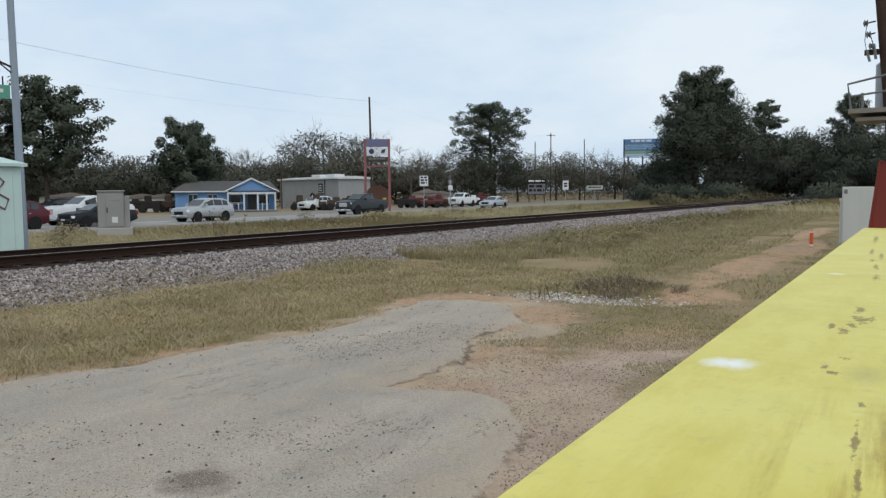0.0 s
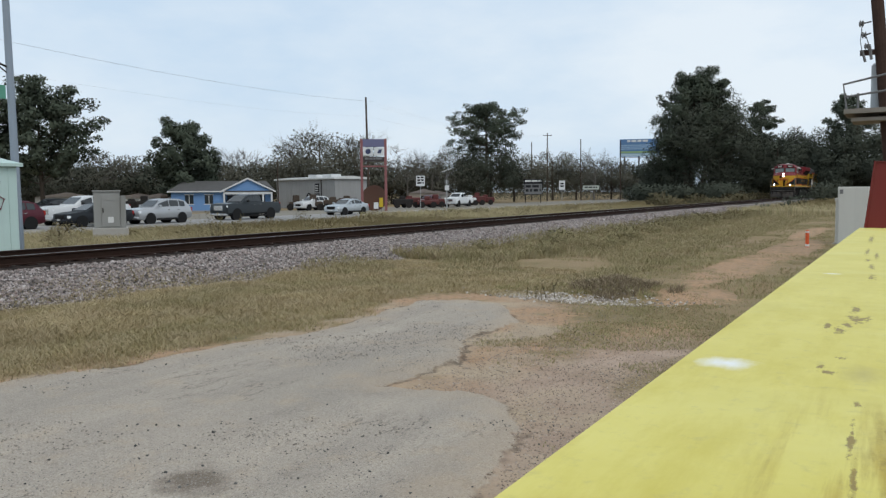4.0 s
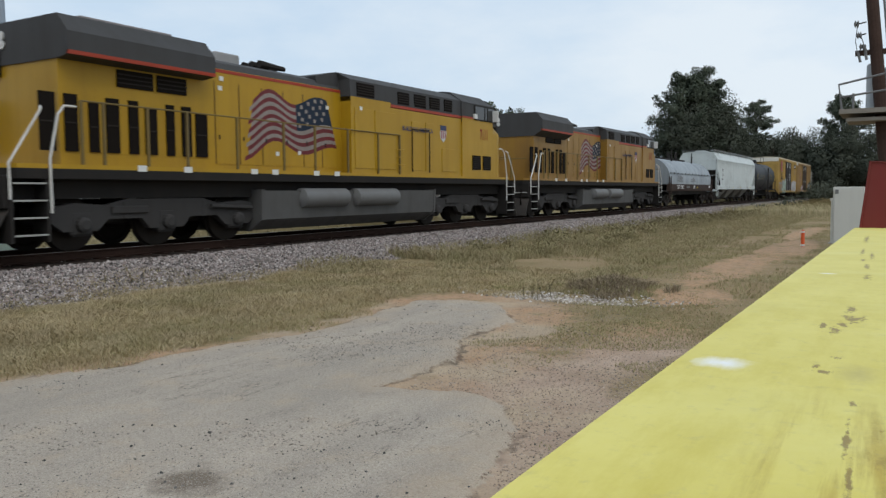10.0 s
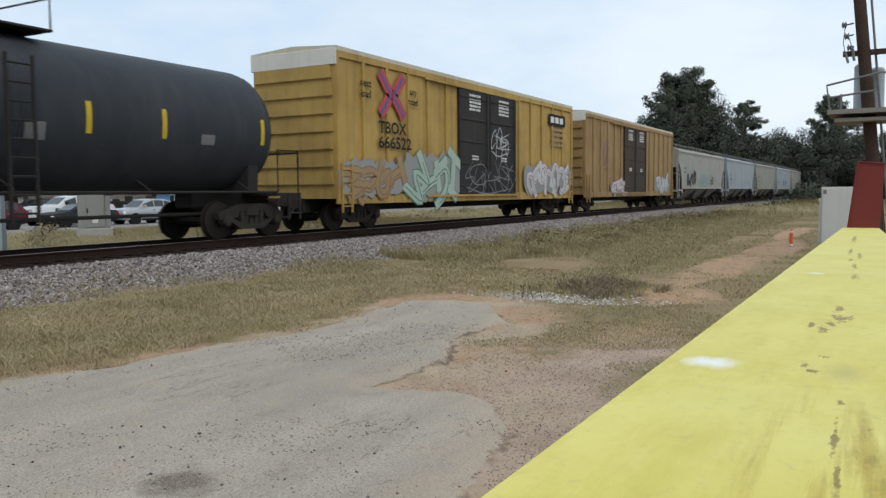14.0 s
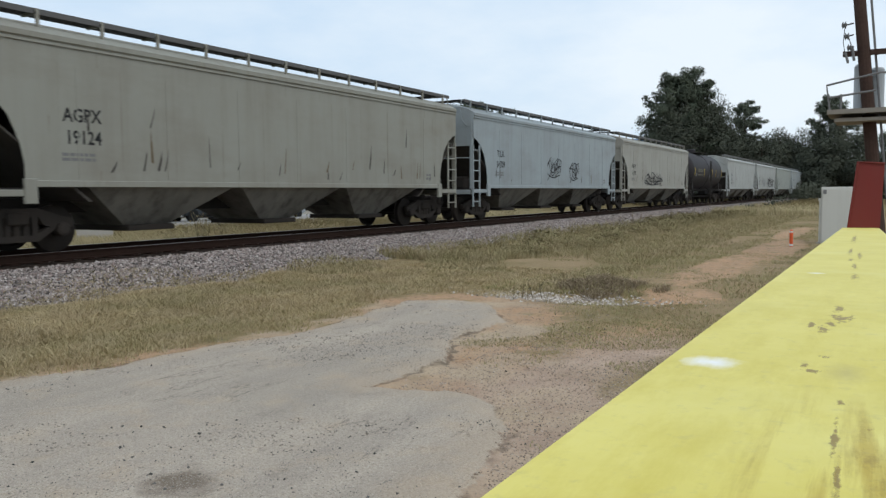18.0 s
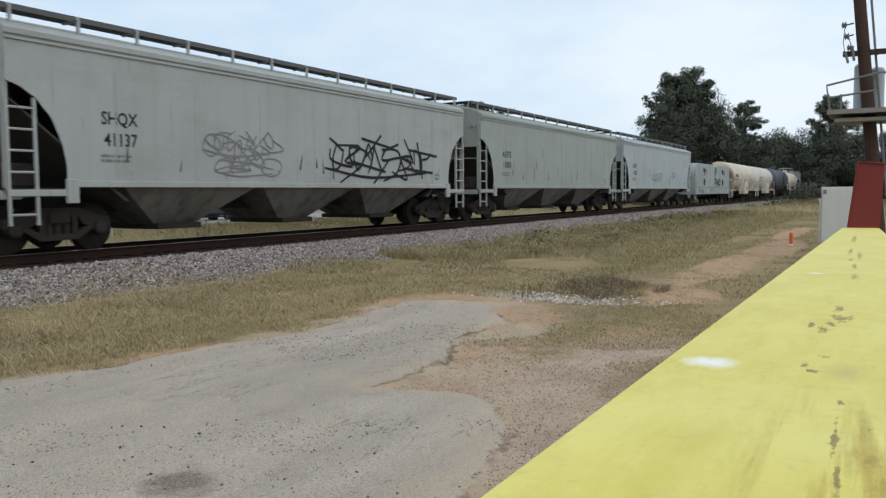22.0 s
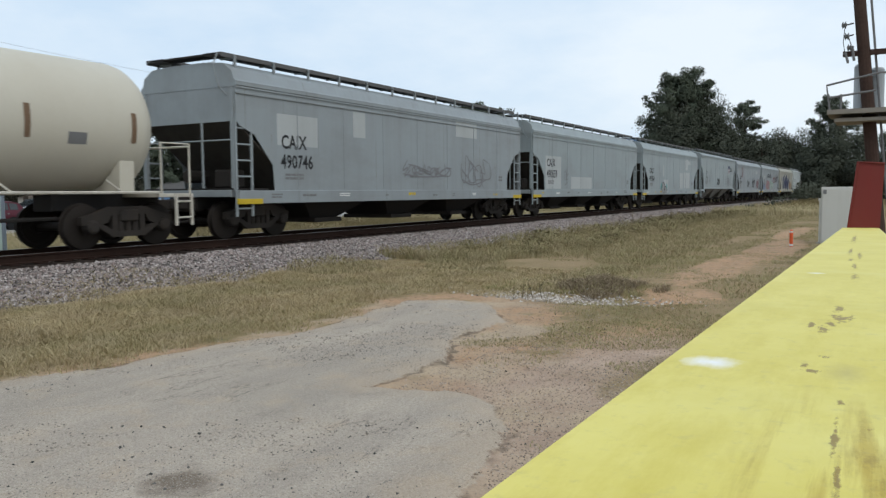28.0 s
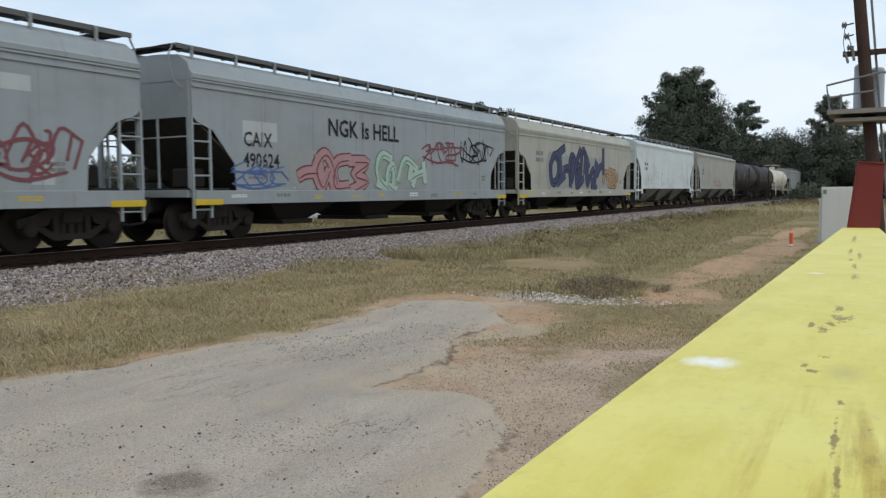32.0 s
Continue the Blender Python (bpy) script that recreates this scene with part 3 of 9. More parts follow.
def smooth_line(pts, n=4):
    """A curve through the points."""
    if len(pts) < 3:
        return [Vector(p) for p in pts]
    q = [Vector(p) for p in pts]
    q = [q[0] * 2 - q[1]] + q + [q[-1] * 2 - q[-2]]
    out = []
    for i in range(1, len(q) - 2):
        for k in range(n):
            u = k / n
            out.append(.5 * ((2 * q[i]) + (q[i + 1] - q[i - 1]) * u + (2 * q[i - 1] - 5 * q[i] + 4 * q[i + 1] - q[i + 2]) * u * u + (3 * q[i] - q[i - 1] - 3 * q[i + 1] + q[i + 2]) * u ** 3))
    return out + [q[-2]]


def ribbon(g, pts, y, wide, taper=.6):
    """A flat stroke along points (x, z) on a car's side."""
    v, n = [], len(pts)
    for i, p in enumerate(pts):
        d = pts[min(i + 1, n - 1)] - pts[max(i - 1, 0)]
        d = d.normalized() if d.length > 1e-5 else Vector((1, 0))
        k = wide * .5 * (taper + (1 - taper) * math.sin(math.pi * (i + .6) / (n + .2)))
        v += [(p.x - d.y * k, y, p.y + d.x * k), (p.x + d.y * k, y, p.y - d.x * k)]
    g.add(v, [(2 * i, 2 * i + 1, 2 * i + 3, 2 * i + 2) for i in range(n - 1)])


def strokes(x, z, w, h, seed, n):
    """Curves of n letter-like shapes that fill a stretch w wide and h high round x, z."""
    rng, out = random.Random(seed), []
    step, last = w / n, -1
    for i in range(n):
        k = rng.randrange(len(GLYPHS))
        k = (k + 1) % len(GLYPHS) if k == last else k
        last = k
        x0, z0 = x - w / 2 + step * i + rng.uniform(-.06, .06) * step, z - h / 2 + rng.uniform(-.10, .10) * h
        a, b, lean = step * rng.uniform(1.0, 1.5), h * rng.uniform(.78, 1.12), rng.uniform(-.08, .28)
        turn = rng.choice((-1, 1)) * rng.uniform(.7, 2.4)
        ct, st = math.cos(turn), math.sin(turn)
        for line in GLYPHS[k]:
            line = [(.5 + (p - .5) * ct - (q - .5) * st, .5 + (p - .5) * st + (q - .5) * ct) for p, q in line]
            out.append(smooth_line([(x0 + a * (p + rng.uniform(-.05, .05)) + lean * b * (q - .5), z0 + b * (q + rng.uniform(-.04, .04))) for p, q in line]))
    return out


def scrawl(car, x, y, z, w, h, mat, seed, n=4, thick=.05, name="graffiti", label=""):
    """A tag in thin spray paint, one flowing stroke after another."""
    g = Geo()
    lines = strokes(x, z, w, h, seed, n) + [smooth_line([(x - w * .5, z - h * .3), (x - w * .1, z - h * .52), (x + w * .45, z - h * .35)])]
    for i, line in enumerate(lines + strokes(x, z + h * .05, w * .9, h * .7, seed + 400, max(2, n // 2))):
        ribbon(g, line, y - .004 - .0003 * i, thick * .8)
    return part(name, g, mat, car, label)


def throwup(car, x, y, z, w, h, fill, edge, seed, n=4, label="spray-painted block letters"):
    """Fat block letters with an outline, and a cloud of paint behind them."""
    lines = strokes(x, z, w * .94, h * .80, seed, n)
    fat = min(w / n * .36, h * .34)
    back, mid, front, line_in = Geo(), Geo(), Geo(), Geo()
    rng = random.Random(seed)
    for i in range(n * 2):
        u = x - w / 2 + w * (i + .5) / (n * 2)
        ring = [(u + w / n * .55 * math.cos(a) * rng.uniform(.8, 1.15), z + h * .48 * math.sin(a) * rng.uniform(.75, 1.1)) for a in [math.tau * q / 9 for q in range(9)]]
        back.add([(p, y - .003 - .0002 * i, r) for p, r in ring], [tuple(range(9))])
    for i, line in enumerate(lines):
        ribbon(mid, line, y - .008 - .0003 * i, fat * 1.30, .95)
        ribbon(front, line, y - .018 - .0003 * i, fat, .95)
        ribbon(line_in, [p + Vector((fat * .16, -fat * .12)) for p in line[1:]], y - .028 - .0003 * i, fat * .16)
    part("graffiti_cloud", back, SPRAY["haze"], car)
    part("graffiti_outline", mid, edge, car)
    part("graffiti_stroke", line_in, edge, car)
    return part("graffiti", front, fill, car, label)


TALL = {"covered_hopper_car": 1.033, "locomotive": 1.034, "tank_car": 1.025, "boxcar": 1.02, "coil_car": 1.03}


def register(car, k):
    up = TALL[car.name.split(".")[0]] - (.006 if k == 0 else 0)
    for ob in car.children:
        if not ob.name.startswith("truck"):
            ob.matrix_basis = Matrix.Diagonal((1, 1, up, 1)) @ ob.matrix_basis
    car.location = (COUPLING[k], TRACK, RAIL)
    CARS.append((car, (COUPLING[k] + COUPLING[k + 1]) / 2))


SPRAY = {n: plain("spray_" + n, c, .7, 0, .25, 3) for n, c in dict(black=(.03, .03, .035), red=(.33, .06, .06), teal=(.20, .40, .39), white=(.58, .60, .60), pink=(.40, .235, .24),
         blue=(.07, .13, .33), grey=(.22, .22, .23), mint=(.40, .50, .43), maroon=(.19, .065, .075), navy=(.05, .06, .13), green=(.13, .27, .18), tan=(.36, .25, .13), haze=(.30, .31, .30), rustpink=(.30, .17, .11)).items()}


BRACKET = {}


def hopper(k, style, body, label, mark="", number="", sill=None, patches=(), tags=(), bays=3, scuffs=9):
    """A covered hopper car. style: 'round' ends with open bays below, 'sill' a deep side sill, 'pellet' tall and four-bayed."""
    L = COUPLING[k + 1] - COUPLING[k]
    h = L / 2
    car = thing("covered_hopper_car", label, "hopper car", "covered hopper cars of the train")
    Y, zs, zt = 1.58, {"round": 1.27, "sill": 1.10, "pellet": 1.42}[style], {"round": 3.42, "sill": 3.50, "pellet": 3.44}[style]
    bx = h - .68
    top, bz = {"round": (4.14, 4.35), "sill": (4.04, 4.26), "pellet": (4.16, 4.37)}[style]
    prof = [(-Y, zs), (-Y, zt), (-Y, 3.76), (-Y - .035, 3.79), (-Y - .035, 3.88), (-Y + .02, 3.91), (-Y + .14, 3.98), (-1.15, top - .05), (-.55, top), (.55, top)]
    if style != "round":
        prof = [(-Y, zs), (-Y, zt), (-Y - .03, zt + .03), (-Y - .03, zt + .12), (-Y + .04, zt + .17), (-Y + .10, zt + .35), (-1.2, top), (-.6, top + .05), (.6, top + .05)]
    prof = prof + [(-a, b) for a, b in prof[::-1] if a < -.7]
    slope = 1.75 if style != "round" else 1.35
    # the side tapers in at the bottom of each end, where the slope sheet begins
    if style == "round":
        cut = [(0, 3.0), (.25, 2.93), (.55, 2.75), (.85, 2.42), (1.05, 1.95), (1.12, 1.6), (1.12, zs)]
    else:
        cut = [(0, 2.75), (.12, 2.62), (.6, 2.45), (1.25, 1.75), (1.3, zs)]
    side = [(-bx + a, b) for a, b in cut] + [(bx - a, b) for a, b in cut[::-1]]
    side = [(-bx, zt)] + side + [(bx, zt)]
    part("side_sheet", Geo().prism(side, -Y, -Y + .02), body, car)
    part("side_sheet", Geo().prism(side, Y - .02, Y), body, car)
    upper = [(y, z) for y, z in prof if z >= zt - .01]
    part("roof", Geo().prism(upper, -bx, bx, "x"), body, car, smooth=40)
    for q in ((zt - .16, zt - .03) if style != "round" else (3.70,)):
        part("eave_rib", Geo().box(-bx, bx, -Y - .028, -Y + .01, q, q + .035), body, car)
    for s in (-1, 1):
        part("end_sheet", Geo().prism([(-Y + .02, 2.72), (-Y + .02, zt), (Y - .02, zt), (Y - .02, 2.72)], *sorted((s * (bx - .01), s * (bx - .04))), "x"), body, car)
        bars("small_print", car, grey_letters, 0, 0, 0, .7, .16, 2, k + 9).matrix_basis = pose(s * (bx - .005), -.9, 3.55, 0, 0, 90 * s)
        # slope sheets in dark grey, far darker than the body
        part("slope_sheet", Geo().prism([(s * (bx - .05), 2.72), (s * (bx - .09), 2.72), (s * (bx - 2.5), .95), (s * (bx - 2.4), .95)], -Y + .05, Y - .05), paint("slope_dark", (.062, .056, .050), .85, .6, dirt=(.030, .026, .022)), car)
        part("end_sill", Geo().box(*sorted((s * (bx + .08), s * (bx - .3))), -1.45, 1.45, 1.0, 1.16, .01), body, car)
        part("end_platform", Geo().box(*sorted((s * (bx + .05), s * (bx - 1.15))), -1.5, 1.5, 1.16, 1.2), dark_steel, car)
        for y in (-1.48, 1.48):
            part("end_post", Geo().box(*sorted((s * (bx + .04), s * (bx - .04))), y - .045, y + .045, 1.16, top - .55), body, car)
            ladder(car, "ladder", s * bx - .0, s * (bx - .52), y * 1.05, .55 if style != "pellet" else .6, 2.75, 6, body)
        part("end_handrail", Geo().tube([(s * (bx + .02), -1.48, 2.3), (s * (bx + .02), 1.48, 2.3)], .02, 5).tube([(s * (bx + .02), -.5, 1.2), (s * (bx + .02), -.5, 2.72)], .03, 5), body, car)
        part("brake_box", Geo().box(*sorted((s * (bx - .5), s * (bx - 1.0))), -.9, -.3, 1.2, 1.65, .05), dusty, car)
        part("brake_cylinder", Geo().lathe([(-.3, .16), (.3, .16)], 10, "x", (s * (bx - .7), .5, 1.5)), dusty, car)
    # sills
    if style == "round":
        part("side_sill", Geo().box(-bx + 1.1, bx - 1.1, -Y - .035, -Y + .03, zs - .06, zs + .06, .01), sill or body, car)
        for s in (-1, 1):
            part("side_sill", Geo().box(*sorted((s * bx, s * (bx - 1.1))), -Y - .01, -Y + .06, 1.05, 1.17, .01), sill or body, car)
            part("jacking_pad", Geo().box(*sorted((s * (bx - 1.08), s * (bx - 1.32))), -Y - .05, -Y + .03, .92, 1.36, .01), sill or body, car)
    else:
        part("side_sill", Geo().box(-bx + .02, bx - .02, -Y - .045, -Y + .03, zs - .26, zs + .05, .01), sill or body, car)
        for x in (-bx + .4, bx - .4):
            (part("sill_end", Geo().box(x - .42, x + .42, -Y - .05, -Y + .02, zs - .27, zs - .14, .01), yellow_mark, car, "yellow sill end") if style == "sill" else None)
    if style != "round":
        rs = random.Random(k + 7)
        for q in range(9):
            x = -bx + 1.3 + q * (2 * bx - 2.2) / 9 + rs.uniform(-.3, .3)
            bars("sill_mark", car, rs.choice((yellow_mark, white_letters, grey_letters, grey_letters)), x, -Y - .046, zs - .10 + rs.uniform(-.03, .03), rs.uniform(.15, .55), rs.uniform(.06, .14), rs.choice((1, 2)), k * 11 + q)
    # bays
    span = (bx - 2.3) * 2
    n = 4 if style == "pellet" else bays
    under = paint("bay_grey", (.20, .19, .165), .8, .95, dirt=(.022, .02, .016)) if style != "sill" else dark_steel
    for i in range(n):
        x0, x1 = -span / 2 + span * i / n, -span / 2 + span * (i + 1) / n
        m = (x0 + x1) / 2
        low = .42 if style != "sill" else .38
        g = Geo().loft([[(x0 + .05, -Y + .06, zs), (x1 - .05, -Y + .06, zs), (x1 - .05, Y - .06, zs), (x0 + .05, Y - .06, zs)][::-1],
                        [(m - .55, -.75, low), (m + .55, -.75, low), (m + .55, .75, low), (m - .55, .75, low)][::-1]])
        part("bay", g, under, car)
        part("outlet_gate", Geo().box(m - .62, m + .62, -.95, .95, low - .09, low + .03, .015), dusty, car)
    part("centre_sill", Geo().box(-bx, bx, -.25, .25, .72, 1.02), dark_steel, car)
    # roof walkway and hatch trough
    for y in (-1, 1):
        g = Geo().prism([(y * a, bz + b) for a, b in ((.70, -.045), (1.24, -.045), (1.24, -.09), (1.27, -.09), (1.27, .01), (.70, .01))], -bx - .1, bx + .1, "x")
        part("running_board", g, paint("grating", (.10, .10, .10), .8, .3), car)
    if body.name not in BRACKET:
        BRACKET[body.name] = Geo().box(-.028, .028, -.025, .025, -.40, .0).box(-.028, .028, -.02, .45, -.10, -.05).mesh("board_bracket", body)
    for i in range(int(L / 1.35)):
        for y in (-1.30, 1.30):
            part("board_bracket", BRACKET[body.name], None, car, m=pose(-bx + .3 + i * 1.36, y, bz, 0, 0, 0 if y < 0 else 180))
    part("hatch_cover", Geo().box(-bx + .5, bx - .5, -.34, .34, top, top + .16, .03), body, car)
    for s in (-1, 1):
        part("roof_grab", Geo().tube([(s * (bx + .1), -1.15, bz), (s * (bx + .24), -1.15, bz - .28), (s * (bx + .16), -1.2, bz - .75), (s * (bx - .02), -1.3, bz - .95)], .022, 5), body, car)
        part("cross_walk", Geo().box(*sorted((s * (bx + .1), s * (bx - .35))), -1.1, 1.1, bz - .04, bz), dark_steel, car)
    trucks(car, (-h + 1.95, h - 1.95))
    coupler(car, h)
    # marks
    if mark:
        xm, za, zb, sz = {"round": (-bx + 2.3, 2.50, 2.10, .25), "sill": (-bx + 2.15, 2.31, 1.83, .34), "pellet": (-bx + 2.3, 2.72, 2.35, .19)}[style]
        lettering("lettering", mark, car, black_letters, xm - .1 * (style == "sill"), -Y - .003, za, sz, squeeze=.9)
        lettering("lettering", number, car, black_letters, xm + .02, -Y - .003, zb, sz, squeeze=.9)
        bars("small_print", car, grey_letters, xm - .1, -Y - .002, zb - .36, .7, .18, 2, k)
    else:
        bars("small_print", car, grey_letters, -bx + 2.2, -Y - .002, 2.5, .8, .55, 2, k)
    bars("small_print", car, grey_letters, bx - 1.9, -Y - .002, 1.55, .3, .22, 2, k + 50)
    rng = random.Random(k)
    fresh = paint("fresh_patch", (.38, .40, .40), .6, .25)
    scuff_a, scuff_b = plain("scuff", (.085, .08, .07), .8, 0, .5), plain("scuff_rust", (.17, .125, .07), .8, 0, .5)
    for x0, x1, z0, z1 in patches:
        part("paint_patch", Geo().box(x0, x1, -Y - .0018, -Y + .001, z0, z1), fresh, car, "lighter repainted patch")
    if style == "round":
        for i in range(scuffs):
            x, z, ln, lean = rng.uniform(-bx + 1.8, bx - 1.4), rng.uniform(1.42, 1.75) if rng.random() < .7 else rng.uniform(1.7, 2.6), rng.uniform(.18, .75), rng.uniform(-.04, .10)
            w = rng.uniform(.012, .035)
            g = Geo().add([(x - w, -Y - .008, z), (x + w, -Y - .008, z), (x + w * .8 + lean, -Y - .008, z + ln * .6), (x + w * .2 + lean * 1.3, -Y - .008, z + ln), (x - w * .5 + lean, -Y - .008, z + ln * .6)], [(0, 1, 2, 3, 4)])
            part("scuff_mark", g, rng.choice((scuff_a, scuff_a, scuff_b)), car)
    for i in range(7):
        x = -bx + 2.2 + (2 * bx - 4.4) * i / 6
        part("weld_seam", Geo().box(x - .012, x + .012, -Y - .006, -Y, zs + .1, zt - .05), body, car)
    for f in tags:
        f(car, -Y - .006)
    register(car, k)
    return car


def tank(k, color, label, r=1.42, mark="", black=False, heavy=False):
    L = COUPLING[k + 1] - COUPLING[k]
    h = L / 2
    car = thing("tank_car", label, "tank car", "tank cars of the train")
    e = h - 1.0
    zc = 1.08 + r
    fit = dark_steel if black else paint("cream_fittings", (.52, .49, .42), .6, .5)
    head = [(e - .62 * r * (1 - math.cos(a)), r * math.sin(a)) for a in [math.pi / 2 * q / 7 for q in range(8)]]
    prof = [(-a, max(b, .02)) for a, b in head] + [(a, max(b, .02)) for a, b in head[::-1]]
    part("tank", Geo().lathe(prof, 40, "x", (0, 0, zc)), color, car, smooth=50)
    for x in ([-2.1, 2.25] if heavy else [0]):
        part("tank_band", Geo().lathe([(x - .09, r + .004), (x - .07, r + .022), (x + .07, r + .022), (x + .09, r + .004)], 40, "x", (0, 0, zc)), fit if heavy else color, car, smooth=50)
    for s in (-1, 1):
        part("stub_sill", Geo().box(*sorted((s * (h - .5), s * (h - 3.2))), -.3, .3, .75, 1.12, .02), dark_steel, car)
        part("saddle", Geo().prism([(-1.3, 1.1), (-1.32, 1.75), (-.7, 1.25), (.7, 1.25), (1.32, 1.75), (1.3, 1.1)], *sorted((s * (h - 2.0), s * (h - 2.35))), "x"), color if not black else dark_steel, car)
        part("end_platform", Geo().box(*sorted((s * (h - .55), s * (h - 1.5))), -1.45, 1.45, 1.02, 1.10, .01), fit, car)
        part("end_railing", Geo().tube([(s * (h - 1.4), -1.42, 1.1), (s * (h - 1.4), -1.42, 2.15), (s * (h - .62), -1.42, 2.15), (s * (h - .62), -1.42, 1.1)], .025, 6)
             .tube([(s * (h - .6), -1.42, 2.1), (s * (h - .6), 1.42, 2.1)], .025, 6), fit, car)
        ladder(car, "ladder", s * (h - .62), s * (h - 1.05), -1.46, .42, 1.1, 2, fit)
    part("side_handrail", Geo().tube([(-h + 1.5, -1.46, 1.12), (h - 1.5, -1.46, 1.12)], .03, 6), fit, car)
    for i in range(5):
        x = (i - 2) * (h - 2.4) / 2
        part("rail_bracket", Geo().tube([(x, -1.46, 1.12), (x - .18, -1.2, 1.36)], .022, 5), fit, car)
    if heavy:
        part("cabinet", Geo().box(-.67, 1.58, -1.55, -.95, .72, 1.90, .03), color, car, "boxed valve cabinet")
        for q in (0, 1):
            part("cabinet_door", Geo().box(-.55 + q * 1.06, .42 + q * 1.06, -1.565, -1.55, .8, 1.82, .006), color, car)
            part("cabinet_latch", Geo().box(.30 + q * .24, .36 + q * .24, -1.59, -1.565, 1.15, 1.45), dark_steel, car)
        part("manhole", Geo().lathe([(zc + r - .05, .09), (zc + r + .12, .09)], 12, "z", (-e + .9, 0, 0)), dark_steel, car)
    else:
        part("top_dome", Geo().lathe([(zc + r - .1, .36), (zc + r + .32, .36), (zc + r + .36, .3)], 16, "z"), fit if not black else color, car, smooth=40)
        part("top_platform", Geo().box(-1.15, 1.15, -.95, .95, zc + r + .02, zc + r + .06), fit, car)
        for q in (-1, 1):
            g = Geo()
            for y in (-.95, .95):
                g.tube([(q * 1.1, y, zc + r), (q * 1.1, y, zc + r + .62), (q * .35, y, zc + r + .62)], .02, 5)
            part("platform_railing", g.tube([(q * 1.1, -.95, zc + r + .62), (q * 1.1, .95, zc + r + .62)], .02, 5), fit, car)
        ladder(car, "side_ladder", -.25, .25, -r - .14, .6, zc + .9, 9, fit)
    part("bottom_outlet", Geo().lathe([(.55, .14), (.9, .2), (1.15, .3)], 12, "z"), dark_steel, car)
    part("underside_pipe", Geo().tube([(-h + 2.6, -.5, .62), (h - 2.6, -.5, .62)], .04, 6), dark_steel, car)

    def curved(name, mat, x0, x1, z0, z1, label=""):
        ring = []
        for i in range(7):
            z = z0 + (z1 - z0) * i / 6
            y = -math.sqrt(max(0, (r + .006) ** 2 - (z - zc) ** 2))
            ring += [(x0, y, z), (x1, y, z)]
        part(name, Geo().add(ring, [(2 * i, 2 * i + 1, 2 * i + 3, 2 * i + 2) for i in range(6)]), mat, car, label)
    ink = black_letters if not black else plain("faded_letters", (.20, .19, .14), .7, 0, .3)
    for x in (-e + 1.1, -e * .30, e * .2, e * .45, e - 1.0):
        curved("reflector", yellow_mark if black else paint("rust_mark", (.16, .10, .06), .7, .3), x - .06, x + .06, zc - .35, zc + .25)
    if mark:
        lettering("lettering", mark, car, ink, -e * (.62 if heavy else .52), -r - .012, zc + .03, .29 if heavy else .22)
        bars("small_print", car, grey_letters if heavy else ink, -e * (.60 if heavy else .52), -r - .012, zc - .32, 2.0, .12, 2 if heavy else 1, k)
    for i, x in enumerate((-e * .75, e * .05, e * .62)):
        curved("placard", grey_letters, x - .2, x + .2, zc - .42 - .1 * (i % 2), zc - .2)
    trucks(car, (-h + 1.95, h - 1.95))
    coupler(car, h)
    register(car, k)
    return car


